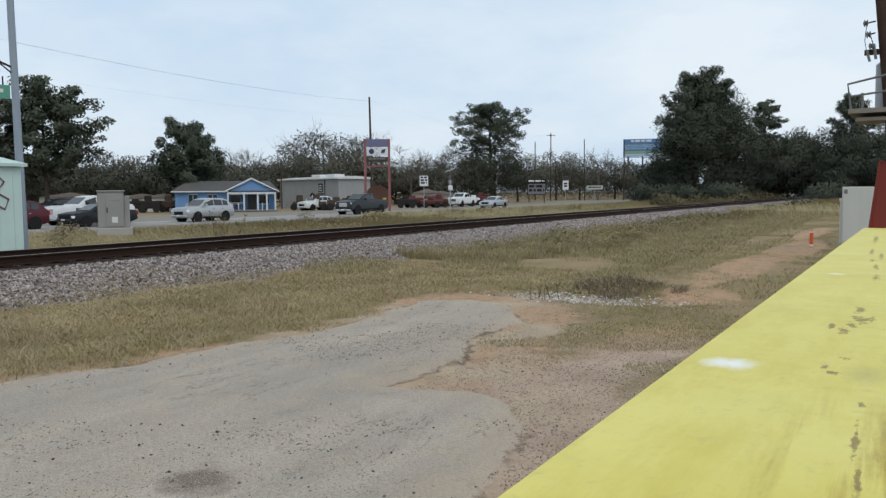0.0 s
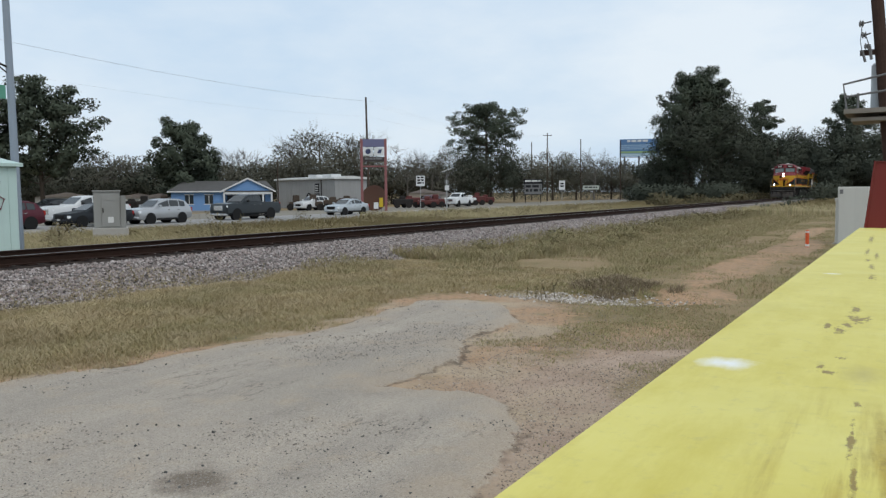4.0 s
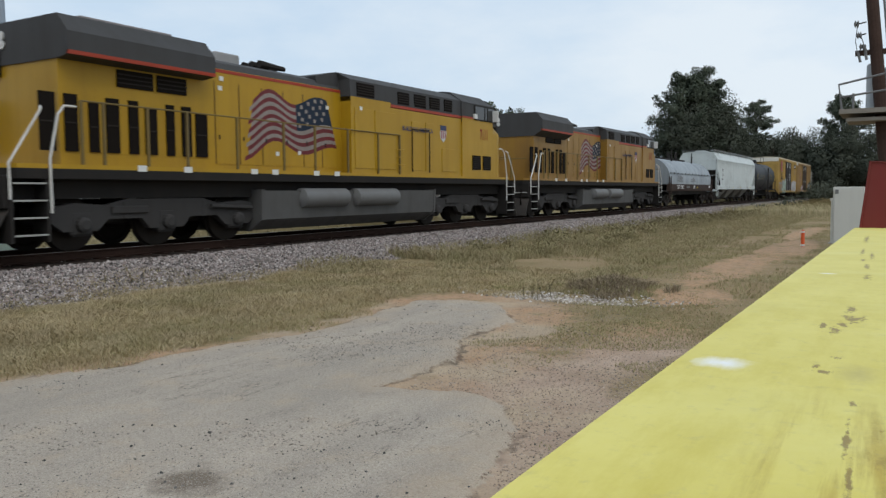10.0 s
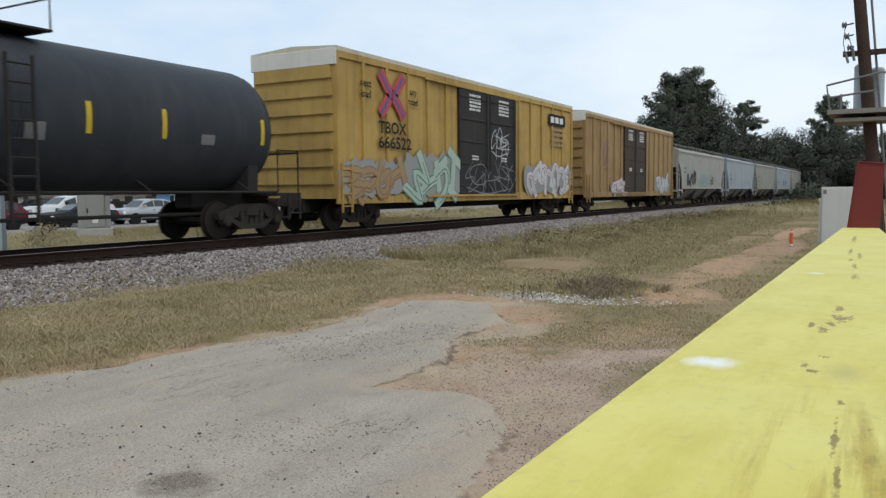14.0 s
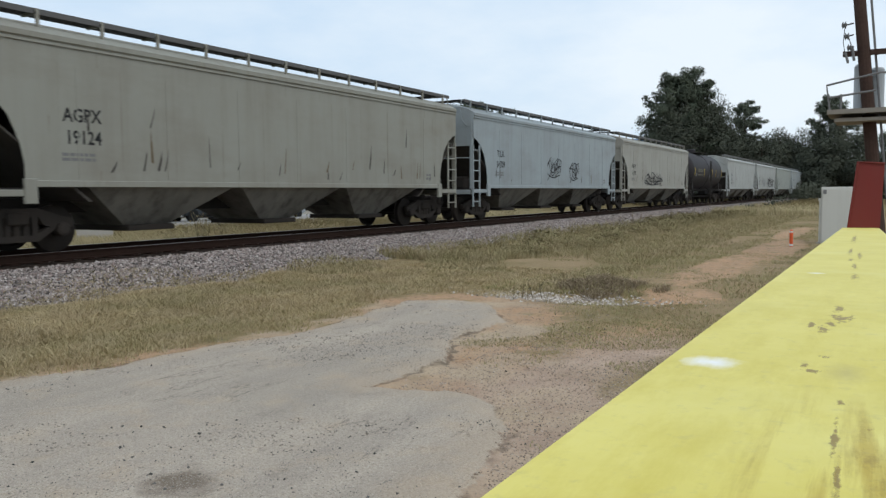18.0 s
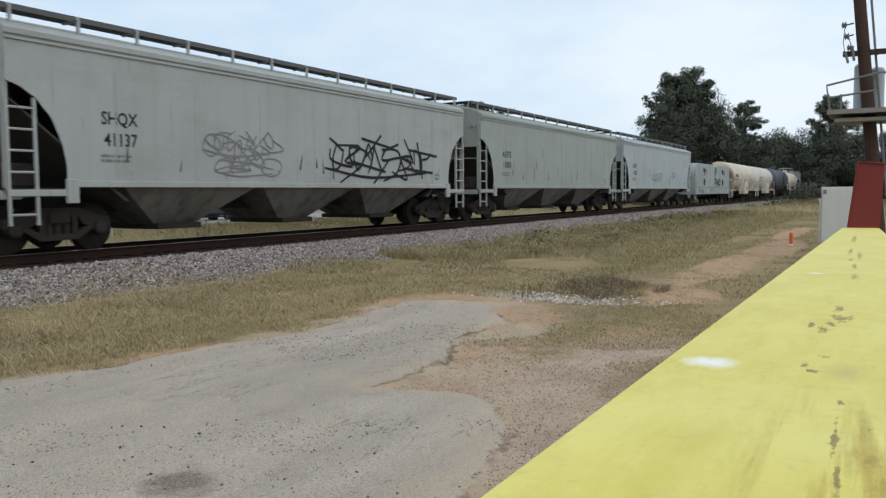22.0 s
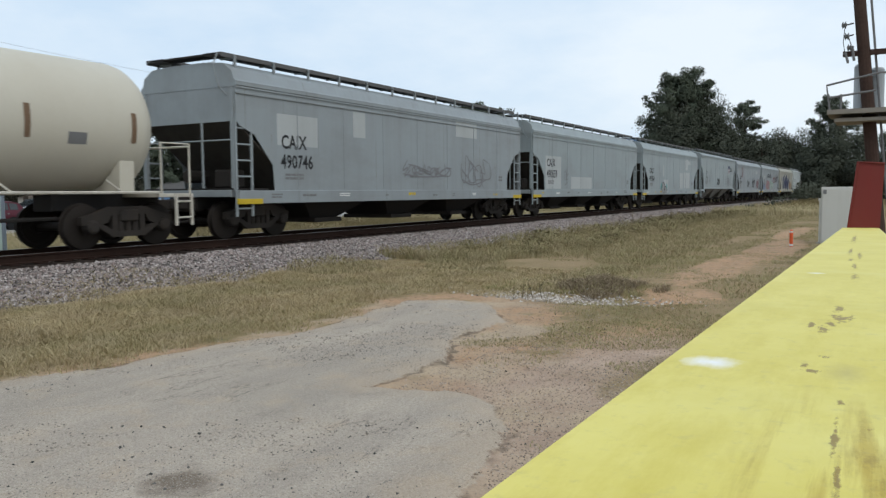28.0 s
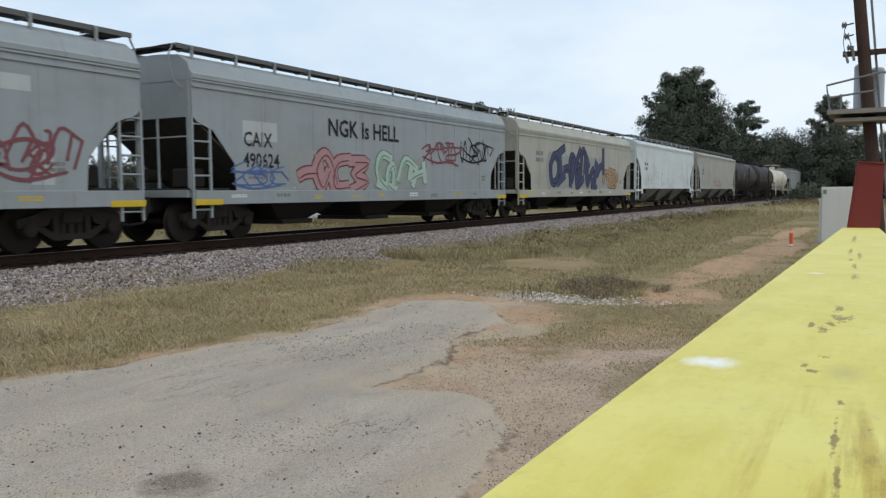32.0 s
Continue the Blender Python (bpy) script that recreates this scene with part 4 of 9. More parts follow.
def boxcar(k, label, first):
    L = COUPLING[k + 1] - COUPLING[k]
    h = L / 2
    bx, Y, z0, z1 = h - .95, 1.55, .78, 5.06
    mat = paint("boxcar_yellow" if first else "boxcar_tan", (.42, .275, .075) if first else (.31, .20, .085), .6, .8, dirt=(.13, .075, .035))
    car = thing("boxcar", label, "boxcar", "boxcars of the train")
    door = (-bx + 7.0, -bx + 11.9) if first else (-bx + 6.6, -bx + 11.2)
    part("body", Geo().box(-bx, bx, -Y + .06, Y - .06, z0 + .15, z1 - .12), mat, car)
    part("roof", Geo().prism([(-Y, z1 - .12), (-Y, z1), (0, z1 + .1), (Y, z1), (Y, z1 - .12)], -bx - .02, bx + .02, "x"), paint("boxcar_roof", (.52, .47, .36), .7, .4), car)
    part("side_sill", Geo().box(-bx, bx, -Y, -Y + .1, z0, z0 + .28, .01), mat, car)
    part("top_chord", Geo().box(-bx, bx, -Y, -Y + .1, z1 - .3, z1 - .12, .01), mat, car)
    n = 15
    for i in range(n + 1):
        x = -bx + .05 + (2 * bx - .1) * i / n
        if door[0] - .2 < x < door[1] + .2:
            continue
        part("side_post", Geo().box(x - .06, x + .06, -Y - .02, -Y + .08, z0, z1 - .12, .012), mat, car)
    dm = paint("door_black", (.028, .026, .026), .55, .4) if first else paint("door_brown", (.05, .038, .03), .6, .5)
    for j in range(2):
        a = door[0] + (door[1] - door[0]) * j / 2
        b = door[0] + (door[1] - door[0]) * (j + 1) / 2
        d = part("plug_door", Geo().box(a + .03, b - .03, -Y - .05, -Y + .05, z0 + .25, z1 - .32, .015), dm, car, "black plug door")
        for q in range(5):
            z = z0 + .5 + q * .78
            part("door_rib", Geo().box(a + .1, b - .1, -Y - .075, -Y - .05, z, z + .07, .008), dm, d)
        part("locking_bar", Geo().tube([(b - .35, -Y - .1, z0 + .3), (b - .35, -Y - .1, z1 - .4)], .022, 6), dm, d)
        bars("small_print", car, white_letters, (a + b) / 2, -Y - .053, 4.25, .9, .62, 5, k * 3 + j)
        bars("small_print", car, white_letters, (a + b) / 2, -Y - .053, 2.3, .5, .2, 2, k * 5 + j)
    part("door_track", Geo().box(door[0] - 2.3, door[1] + .1, -Y - .08, -Y, z1 - .36, z1 - .30).box(door[0] - 2.3, door[1] + .1, -Y - .09, -Y, z0 + .16, z0 + .23), mat, car)
    for s in (-1, 1):
        for q in range(7):
            z = z0 + .55 + q * .48
            part("end_rib", Geo().prism([(-1.4, z), (-1.35, z + .34), (1.35, z + .34), (1.4, z)], *sorted((s * (bx - .02), s * (bx + .07))), "x"), mat, car)
        part("end_top", Geo().box(*sorted((s * bx, s * (bx + .05))), -Y, Y, z1 - .5, z1 - .05, .01), paint("end_white", (.62, .60, .54), .6, .3), car, "white end panel")
        ladder(car, "ladder", s * (bx - .1), s * (bx - .55), -Y - .06, .55, 1.9, 4, mat)
    if first:
        lettering("lettering", "TBOX", car, black_letters, -bx + 2.75, -Y - .022, 3.0, .36, squeeze=1.15)
        lettering("lettering", "666522", car, black_letters, -bx + 2.9, -Y - .022, 2.56, .36, squeeze=1.25)
        lettering("lettering", "next\nload", car, black_letters, -bx + 1.35, -Y - .022, 4.05, .22)
        lettering("lettering", "any\nroad", car, black_letters, -bx + 3.95, -Y - .022, 4.05, .22)
        for nm, mat, w, y in (("emblem", paint("emblem_red", (.46, .06, .075), .6, .2), .19, .024), ("emblem_core", SPRAY["blue"], .045, .032)):
            lg = Geo()
            for sx in (-1, 1):
                ribbon(lg, [Vector((sx * .66, .62)), Vector((sx * .13, .06)), Vector((sx * .13, -.06)), Vector((sx * .66, -.62))], 0, w * 2, 1.0)
            part(nm, lg, mat, car, "crossed-arrows emblem" if w > .1 else "", m=pose(-bx + 2.75, -Y - y, 4.0))
        part("builder_plate", Geo().box(bx - 3.0, bx - 1.0, -Y - .026, -Y - .02, 4.0, 4.5), black_letters, car, "black logo panel")
        g = Geo()
        for i in range(3):
            g.box(bx - 2.8 + i * .55, bx - 2.4 + i * .55, -Y - .03, -Y - .026, 4.12, 4.38)
        part("builder_plate_mark", g, white_letters, car)
        bars("small_print", car, SPRAY["tan"], bx - 2.0, -Y - .022, 3.45, 1.4, .9, 4, 5)
        throwup(car, -bx + 5.2, -Y - .03, 1.62, 3.4, 1.7, SPRAY["mint"], SPRAY["green"], 3, 4)
        throwup(car, -bx + 1.7, -Y - .03, 1.5, 3.0, 1.2, SPRAY["tan"], SPRAY["rustpink"], 8, 4, "faded brown block graffiti")
        throwup(car, bx - 3.0, -Y - .03, 1.62, 5.2, 1.35, SPRAY["white"], SPRAY["pink"], 12, 7)
        scrawl(car, (door[0] + door[1]) / 2, -Y - .08, 1.6, 4.0, 1.1, SPRAY["grey"], 4, 6)
        scrawl(car, (door[0] + door[1]) / 2 + .8, -Y - .08, 2.9, 1.5, .9, SPRAY["white"], 5, 3)
    else:
        scrawl(car, -bx + 3.0, -Y - .03, 3.0, 1.6, 1.3, SPRAY["pink"], 24, 2)
        throwup(car, -bx + 5.5, -Y - .03, 1.25, 2.6, .8, SPRAY["white"], SPRAY["red"], 33, 4)
        throwup(car, bx - 3.0, -Y - .03, 1.5, 3.4, 1.1, SPRAY["white"], SPRAY["grey"], 43, 5)
    part("centre_sill", Geo().box(-bx, bx, -.3, .3, .55, .95), dark_steel, car)
    trucks(car, (-h + 2.6, h - 2.6))
    coupler(car, h)
    register(car, k)
    return car


def arch(half, z0, z1, n=14, power=2.4):
    """The section of a round-topped cover."""
    pts = []
    for i in range(n + 1):
        a = math.pi * i / n
        c, s = math.cos(a), math.sin(a)
        pts.append((-half * math.copysign(abs(c) ** (2 / power), c), z0 + (z1 - z0) * s ** (2 / power)))
    return pts


def coil_car_long(k):
    L = COUPLING[k + 1] - COUPLING[k]
    h = L / 2
    car = thing("coil_car", "dark-framed coil car under one long galvanised round-topped cover", "coil car")
    zinc = paint("galvanised", (.27, .30, .32), .42, .8, .3, (.13, .135, .14))
    brown = paint("coil_frame", (.040, .026, .022), .75, .5)
    bx = h - 1.0
    part("cover", Geo().prism(arch(1.48, 1.52, 3.24, 16, 2.2), -bx + .5, bx - .1, "x"), zinc, car, smooth=50)
    part("cover_seam", Geo().box(-bx + .52, bx - .12, -1.475, -1.42, 2.22, 2.26), zinc, car)
    lettering("lettering", "CHTT", car, white_letters, 0, 0, 0, .22).matrix_basis = Matrix.Translation((-bx + .494, .05, 2.86)) @ pose(0, 0, 0, 90, 0, -90)
    bars("small_print", car, grey_letters, 0, 0, 0, .8, .1, 1, 31).matrix_basis = Matrix.Translation((-bx + .496, .05, 2.62)) @ pose(0, 0, 0, 0, 0, -90)
    for i in range(13):
        x = -bx + .5 + (2 * bx - 1) * i / 12
        part("rivet", Geo().box(x - .05, x + .05, -1.485, -1.45, 2.18, 2.28, .01), dark_steel, car)
    part("side_frame", Geo().box(-h + .9, h - .9, -1.5, -1.36, 1.08, 1.52, .01).box(-h + .9, h - .9, 1.36, 1.5, 1.08, 1.52), brown, car)
    part("lower_frame", Geo().prism([(-h + .8, 1.1), (-h + 2.6, .82), (h - 2.6, .82), (h - .8, 1.1)], -1.2, 1.2), dark_steel, car)
    part("frame_lip", Geo().box(-h + .9, h - .9, -1.54, -1.36, 1.06, 1.10), brown, car)
    lettering("lettering", "CHTT 100392", car, white_letters, -bx + 3.1, -1.504, 1.32, .24)
    bars("small_print", car, grey_letters, -bx + 5.4, -1.504, 1.32, 1.1, .18, 2, 3)
    bars("small_print", car, white_letters, -bx + 7.3, -1.504, 1.32, .5, .24, 3, 6)
    bars("small_print", car, yellow_mark, -bx + 8.3, -1.504, 1.28, .4, .12, 1, 7)
    bars("small_print", car, white_letters, bx - 1.0, -1.504, 1.32, .5, .25, 1, 8)
    # stacking brackets and lifting loops on the cover
    for x in (-2.75, 3.4):
        part("bracket", Geo().tube([(x - .22, -.62, 3.05), (x, -.62, 3.85), (x + .10, -.62, 2.95)], .035, 6).tube([(x - .2, -.62, 3.58), (x + .3, -.62, 3.56)], .035, 6), dark_steel, car)
    for y in (-.25, .3):
        part("lifting_loop", Geo().tube([(-.25, y, 3.15), (-.25, y, 3.68), (-.15, y, 3.80), (.05, y, 3.80), (.15, y, 3.68), (.15, y, 3.15)], .05, 8), dark_steel, car)
    part("ridge_beam", Geo().box(-4.4, 3.4, -.10, .10, 3.22, 3.36, .01), dark_steel, car)
    scrawl(car, -bx + 3.0, -1.49, 1.9, 1.6, .4, SPRAY["grey"], 7, 6)
    scrawl(car, 0.2, -1.49, 1.85, 1.6, .3, SPRAY["grey"], 9, 5)
    for s in (-1, 1):
        ladder(car, "ladder", s * (h - 1.0), s * (h - 1.45), -1.52, .5, 2.0, 5, brown)
        part("end_platform", Geo().box(*sorted((s * (h - .6), s * (h - 1.1))), -1.4, 1.4, 1.02, 1.1), dark_steel, car)
    trucks(car, (-h + 2.2, h - 2.2))
    coupler(car, h)
    register(car, k)


def coil_car_hooded(k):
    L = COUPLING[k + 1] - COUPLING[k]
    h = L / 2
    car = thing("coil_car", "pale grey coil car with two tall grey hoods", "coil car")
    grey = paint("hood_grey", (.30, .335, .33), .55, .6, dirt=(.12, .11, .10))
    bx = h - 1.0
    part("side_sill", Geo().box(-bx, bx, -1.52, 1.52, .78, 1.38, .02), grey, car)
    part("sill_ledge", Geo().box(-bx, bx, -1.56, 1.56, 1.36, 1.42, .01), grey, car)
    for i in range(2):
        a, b = (-bx + .65, .62) if i == 0 else (.95, bx - .02)
        n = 8
        prof = [(a, 1.42)] + [(a + .95 * (1 - math.cos(q)), 2.28 + .94 * math.sin(q)) for q in [math.pi / 2 * j / n for j in range(n + 1)]]
        prof += [(b - .95 * (1 - math.cos(q)), 2.28 + .94 * math.sin(q)) for q in [math.pi / 2 * j / n for j in range(n, -1, -1)]] + [(b, 1.42)]
        c = part("hood", Geo().prism(prof, -1.47, 1.47), grey, car, "rounded steel hood", smooth=40)
        m = (a + b) / 2
        for x in (m - .15, m + .35):
            part("lifting_loop", Geo().tube([(x - .3, -.4, 3.3), (x - .3, -.4, 3.65), (x - .1, -.4, 3.78), (x + .15, -.4, 3.78), (x + .3, -.4, 3.6), (x + .3, -.4, 3.3)], .03, 6), dark_steel, c)
        part("access_hatch", Geo().box(a + 3.2, a + 3.75, -1.485, -1.46, 1.5, 2.0), dark_steel, c)
        # shield emblem and the slogan
        sx = a + 3.25
        part("emblem", Geo().prism([(sx - .26, 2.85), (sx + .26, 2.85), (sx + .25, 2.32), (sx, 2.12), (sx - .25, 2.32)], -1.478, -1.472), white_letters, c, "striped shield emblem")
        part("emblem_top", Geo().box(sx - .28, sx + .28, -1.482, -1.478, 2.54, 2.88), SPRAY["black"], c)
        for q in range(5):
            part("emblem_stripe", Geo().box(sx - .22 + q * .1, sx - .17 + q * .1, -1.482, -1.478, 2.26, 2.53), SPRAY["red"], c)
        lettering("lettering", "BUILDING\nAMERICA", c, black_letters, sx + .80, -1.474, 2.60, .15)
    throwup(car, 1.9, -1.474, 1.72, 2.5, .6, SPRAY["black"], SPRAY["white"], 5, 4)
    scrawl(car, 1.0, -1.474, 2.75, .9, .7, SPRAY["black"], 15, 3)
    scrawl(car, -.4, -1.525, 1.12, 1.2, .3, SPRAY["teal"], 17, 5)
    lettering("lettering", "UP 211151", car, black_letters, -bx + 3.0, -1.525, 1.02, .26)
    for x in (-bx + 1.0, -1.8, 1.5, bx - .6):
        part("reflector", Geo().add([(x - .30, -1.524, 1.06), (x + .26, -1.524, 1.04), (x + .30, -1.524, 1.17), (x - .05, -1.524, 1.20), (x - .24, -1.524, 1.15)], [(0, 1, 2, 3, 4)]), yellow_mark, car, "faded yellow paint mark")
        part("stencil_frame", Geo().box(x + .55, x + .85, -1.526, -1.522, .98, 1.22), white_letters, car)
        part("stencil", Geo().box(x + .58, x + .82, -1.530, -1.526, 1.01, 1.19), black_letters, car)
    for s in (-1, 1):
        ladder(car, "ladder", s * (bx - .0), s * (bx - .5), -1.56, .4, 2.2, 6, grey)
        part("end_railing", Geo().tube([(s * (bx + .1), -1.45, 1.4), (s * (bx + .1), -1.45, 2.3), (s * (bx + .1), 1.45, 2.3), (s * (bx + .1), 1.45, 1.4)], .025, 6), grey, car)
    part("centre_sill", Geo().box(-bx, bx, -.4, .4, .55, .80), dark_steel, car)
    trucks(car, (-h + 2.2, h - 2.2))
    coupler(car, h)
    register(car, k)
def loco_frame_side(y):
    g = Geo()
    g.prism([(-2.75, .62), (-2.7, .86), (-2.2, .95), (-1.5, .90), (-1.0, 1.02), (1.0, 1.02), (1.5, .90), (2.2, .95), (2.7, .86), (2.75, .62), (2.45, .40), (1.7, .40),
             (1.45, .62), (.65, .62), (.45, .40), (-.45, .40), (-.65, .62), (-1.45, .62), (-1.7, .40), (-2.45, .40)], y - .09, y + .09)
    for k in (-2.05, 0, 2.05):
        g.box(k - .24, k + .24, y - .17, y + .1, .30, .80, .05)
        g.lathe([(y - .24, .09), (y - .2, .15), (y, .16)] if y < 0 else [(y, .16), (y + .2, .15), (y + .24, .09)], 12, "y", (k, 0, .53))
    for k in (-1.05, 1.05):
        g.lathe([(.62, .11), (.95, .11)], 10, "z", (k, y, 0))
    g.tube([(-2.5, y - .16 if y < 0 else y + .16, .78), (-1.2, y - .16 if y < 0 else y + .16, .84)], .05, 6).box(.5, 1.4, y - .14, y + .14, .72, .88, .02)
    return g


BOGIE = loco_frame_side(-1.08)
BOGIE.add(*(lambda h: (h.v, h.f))(loco_frame_side(1.08))).box(-2.3, 2.3, -.5, .5, .5, .9, .03)
BOGIE_MESH = {}
BIG_WHEEL = Geo().lathe([(-.07, .12), (-.07, .46), (-.05, .53), (.05, .535), (.062, .565), (.075, .565), (.075, .47), (.04, .42), (.04, .18), (.085, .16), (.085, .06)], 24, "y").mesh("wheel", wheel_mat, 35)


def railing(car, mat, posts, y, z0, z1, r=.02):
    """A thin handrail along a side, each stanchion a part."""
    part("handrail", Geo().tube([(posts[0], y, z1), (posts[-1], y, z1)], r, 6), mat, car)
    for x in posts:
        part("stanchion", Geo().box(x - .028, x + .028, y - .022, y + .022, z0, z1), mat, car)


def ladder_grille(car, x0, x1, y, z0, z1, mat, parent_name="grille", bars_n=5):
    """A black plate that paints the dark of a sunk opening, with a frame and slats."""
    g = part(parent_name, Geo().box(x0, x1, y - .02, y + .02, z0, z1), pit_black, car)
    fr = Geo()
    for q in range(1, bars_n):
        z = z0 + (z1 - z0) * q / bars_n
        fr.box(x0, x1, y - .032, y + .032, z - .012, z + .012)
    part("slats", fr, grille_mat, g)
    return g


grille_mat = paint("grille_grey", (.026, .022, .020), .7, .4, dirt=(.05, .04, .03))
# black of hoses and latches, also painted for the dark in vents, screens
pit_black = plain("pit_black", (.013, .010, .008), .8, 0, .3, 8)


def cab_windows(car, a, b, z0, z1, glass, frame_mat, shade, splits):
    for s in (-1, 1):
        y = s * 1.475
        wb = part("side_window", Geo().box(a, b, y - .018, y + .018, z0, z1), dark_glass("cab_side_glass", (.012, .014, .015)), car)
        fr = Geo()
        for x in splits:
            fr.box(x - .028, x + .028, y - .028, y + .028, z0 - .02, z1 + .02)
        fr.box(a, b, y - .026, y + .026, z0 - .04, z0).box(a, b, y - .026, y + .026, z1, z1 + .03)
        part("window_frame", fr, frame_mat, wb, "pale window frame")
        if shade:
            part("sunshade", Geo().prism([(s * 1.46, z1 + .16), (s * 1.90, z1 - .06), (s * 1.90, z1 - .09), (s * 1.46, z1 + .12)], a + .1, b - .02, "x"),
                 paint("pale_shade", (.62, .62, .60), .6, .2), car, "white awning over the cab window")


def loco_under(car, X, h, DK, up, truck_mat, tank_mat, rail_mat):
    """Frame, fuel tank, trucks, pilots, steps and end rails."""
    part("frame", Geo().box(-h + 1.0, h - 1.0, -1.15, 1.15, 1.0, DK - .2), soot, car)
    f0, f1 = X["f0"], X["f1"]
    part("fuel_tank", Geo().prism([(-1.0, .20), (-1.42, .46), (-1.47, 1.14), (1.47, 1.14), (1.42, .46), (1.0, .20)], f0, f1, "x"), tank_mat, car)
    for q in (0, 1):
        x = (f0 + .06, f1 - .06)[q]
        part("tank_end", Geo().prism([(-1.03, .18), (-1.45, .45), (-1.49, 1.17), (1.49, 1.17), (1.45, .45), (1.03, .18)], x - .05, x + .05, "x"), tank_mat, car)
    if up:
        for a, b in ((9.3, 11.5), (11.8, 13.8)):
            for s in (-1, 1):
                part("air_reservoir", Geo().lathe([(a - h, .06), (a - h + .08, .24), (b - h - .08, .24), (b - h, .06)], 18, "x", (0, s * 1.44, .96)), paint("reservoir_grey", (.13, .13, .128), .5, .35), car, smooth=40)
    else:
        part("filler_cap", Geo().lathe([(-1.52, .05), (-1.44, .06)], 10, "y", (X["f0"] + .9, 0, .95)), white_letters, car)
    for a in (X["f0"] - 1.1, X["f1"] + .3):
        part("equipment_box", Geo().box(a, a + .8, -1.35, -.6, .62, 1.28, .04), soot, car)
    if truck_mat.name not in BOGIE_MESH:
        BOGIE_MESH[truck_mat.name] = BOGIE.mesh("truck", truck_mat)
    for x in X["t"]:
        t = part("truck", BOGIE_MESH[truck_mat.name], None, car, m=pose(x, 0, 0))
        for kx in (-2.05, 0, 2.05):
            part("axle", AXLE, None, t, m=pose(kx, 0, .53))
            for s in (-1, 1):
                part("wheel", BIG_WHEEL, None, t, m=pose(kx, s * .7525, .53, 0, 0, 0 if s < 0 else 180))
    step_mat = paint("step_edge", (.34, .34, .32), .6, .5) if up else paint("step_dull", (.14, .135, .125), .6, .5)
    white = paint("grab_white", (.62, .61, .57), .6, .3) if up else paint("grab_dull", (.13, .115, .09), .6, .4)
    for s, xe in ((-1, -h + .75), (1, h - .65)):
        # the plough: two curved wings that meet in a shallow point
        for y in (-1, 1):
            rows = []
            for q in range(6):
                k = q / 5
                rows.append([(xe + s * (.42 - .28 * (k - .25) ** 2 - .16 * j / 4 - .20 * k), y * (.03 + 1.40 * j / 4), .12 + .72 * k) for j in range(5)])
            v = [p for r in rows for p in r] + [(p[0] - s * .04, p[1], p[2]) for r in rows for p in r]
            f = []
            for q in range(5):
                for j in range(4):
                    a = q * 5 + j
                    f += [(a, a + 1, a + 6, a + 5), (a + 30, a + 35, a + 36, a + 31)]
            for q in range(5):
                f += [(q * 5, q * 5 + 5, q * 5 + 35, q * 5 + 30), (q * 5 + 4, q * 5 + 34, q * 5 + 39, q * 5 + 9)]
            for j in range(4):
                f += [(j, j + 30, j + 31, j + 1), (25 + j, 26 + j, 56 + j, 55 + j)]
            part("plough_wing", Geo().add(v, f), plough_mat, car, "worn dark snowplough", smooth=60)
        part("end_sill", Geo().box(*sorted((xe, xe - s * .2)), -1.45, 1.45, .84, DK - .2, .02), soot, car)
        for q in range(5):
            y = -1.0 + q * .5 + (.14 if q > 2 else -.06)
            part("air_hose", Geo().tube([(xe + s * .05, y, 1.15), (xe + s * .2, y + .03, 1.0), (xe + s * .24, y + .05, .7), (xe + s * .16, y + .02, .55)], .032, 6), pit_black, car)
        part("uncoupling_lever", Geo().tube([(xe + s * .1, -1.4, 1.05), (xe + s * .22, -.5, 1.02), (xe + s * .25, .5, 1.02), (xe + s * .1, 1.4, 1.05)], .018, 5), step_mat, car)
        for y in (-1, 1):
            for q in range(4):
                z = .36 + q * .30
                st = part("step", Geo().box(*sorted((xe - s * .15, xe - s * .78)), *sorted((y * 1.48, y * 1.1)), z, z + .03), soot, car)
                part("step_nosing", Geo().box(*sorted((xe - s * .15, xe - s * .78)), *sorted((y * 1.48, y * 1.515)), z + .002, z + .032), step_mat, st, "pale step edge")
            part("step_panel", Geo().box(*sorted((xe - s * .78, xe - s * .84)), *sorted((y * 1.5, y * 1.05)), .25, 1.34), soot, car)
            part("step_panel", Geo().box(*sorted((xe - s * .09, xe - s * .15)), *sorted((y * 1.5, y * 1.05)), .25, 1.34), soot, car)
            part("grab_iron", Geo().tube([(xe - s * .1, y * 1.5, 1.0), (xe - s * .1, y * 1.5, 1.62), (xe - s * .72, y * 1.5, 2.55), (xe - s * .78, y * 1.42, 2.62)], .024, 6), white, car, "white grab rail" if up else "")
            part("grab_iron", Geo().tube([(xe - s * .86, y * 1.52, .75), (xe - s * .86, y * 1.52, 1.7), (xe - s * 1.05, y * 1.52, 2.5), (xe - s * 1.2, y * 1.5, 2.66), (xe - s * 1.45, y * 1.48, 2.66)], .024, 6), white, car)
            part("end_post", Geo().box(xe - s * .05 - .03, xe - s * .05 + .03, y * .62 - .03, y * .62 + .03, DK, 2.45), rail_mat, car)
        part("end_rail", Geo().tube([(xe - s * .05, -1.3, 2.42), (xe - s * .05, 1.3, 2.42)], .02, 6), rail_mat, car)
    coupler(car, h)


soot = paint("loco_soot", (.021, .0195, .0185), .75, .5, dirt=(.045, .038, .032))
plough_mat = paint("plough_steel", (.045, .041, .038), .6, .5, dirt=(.10, .075, .055))


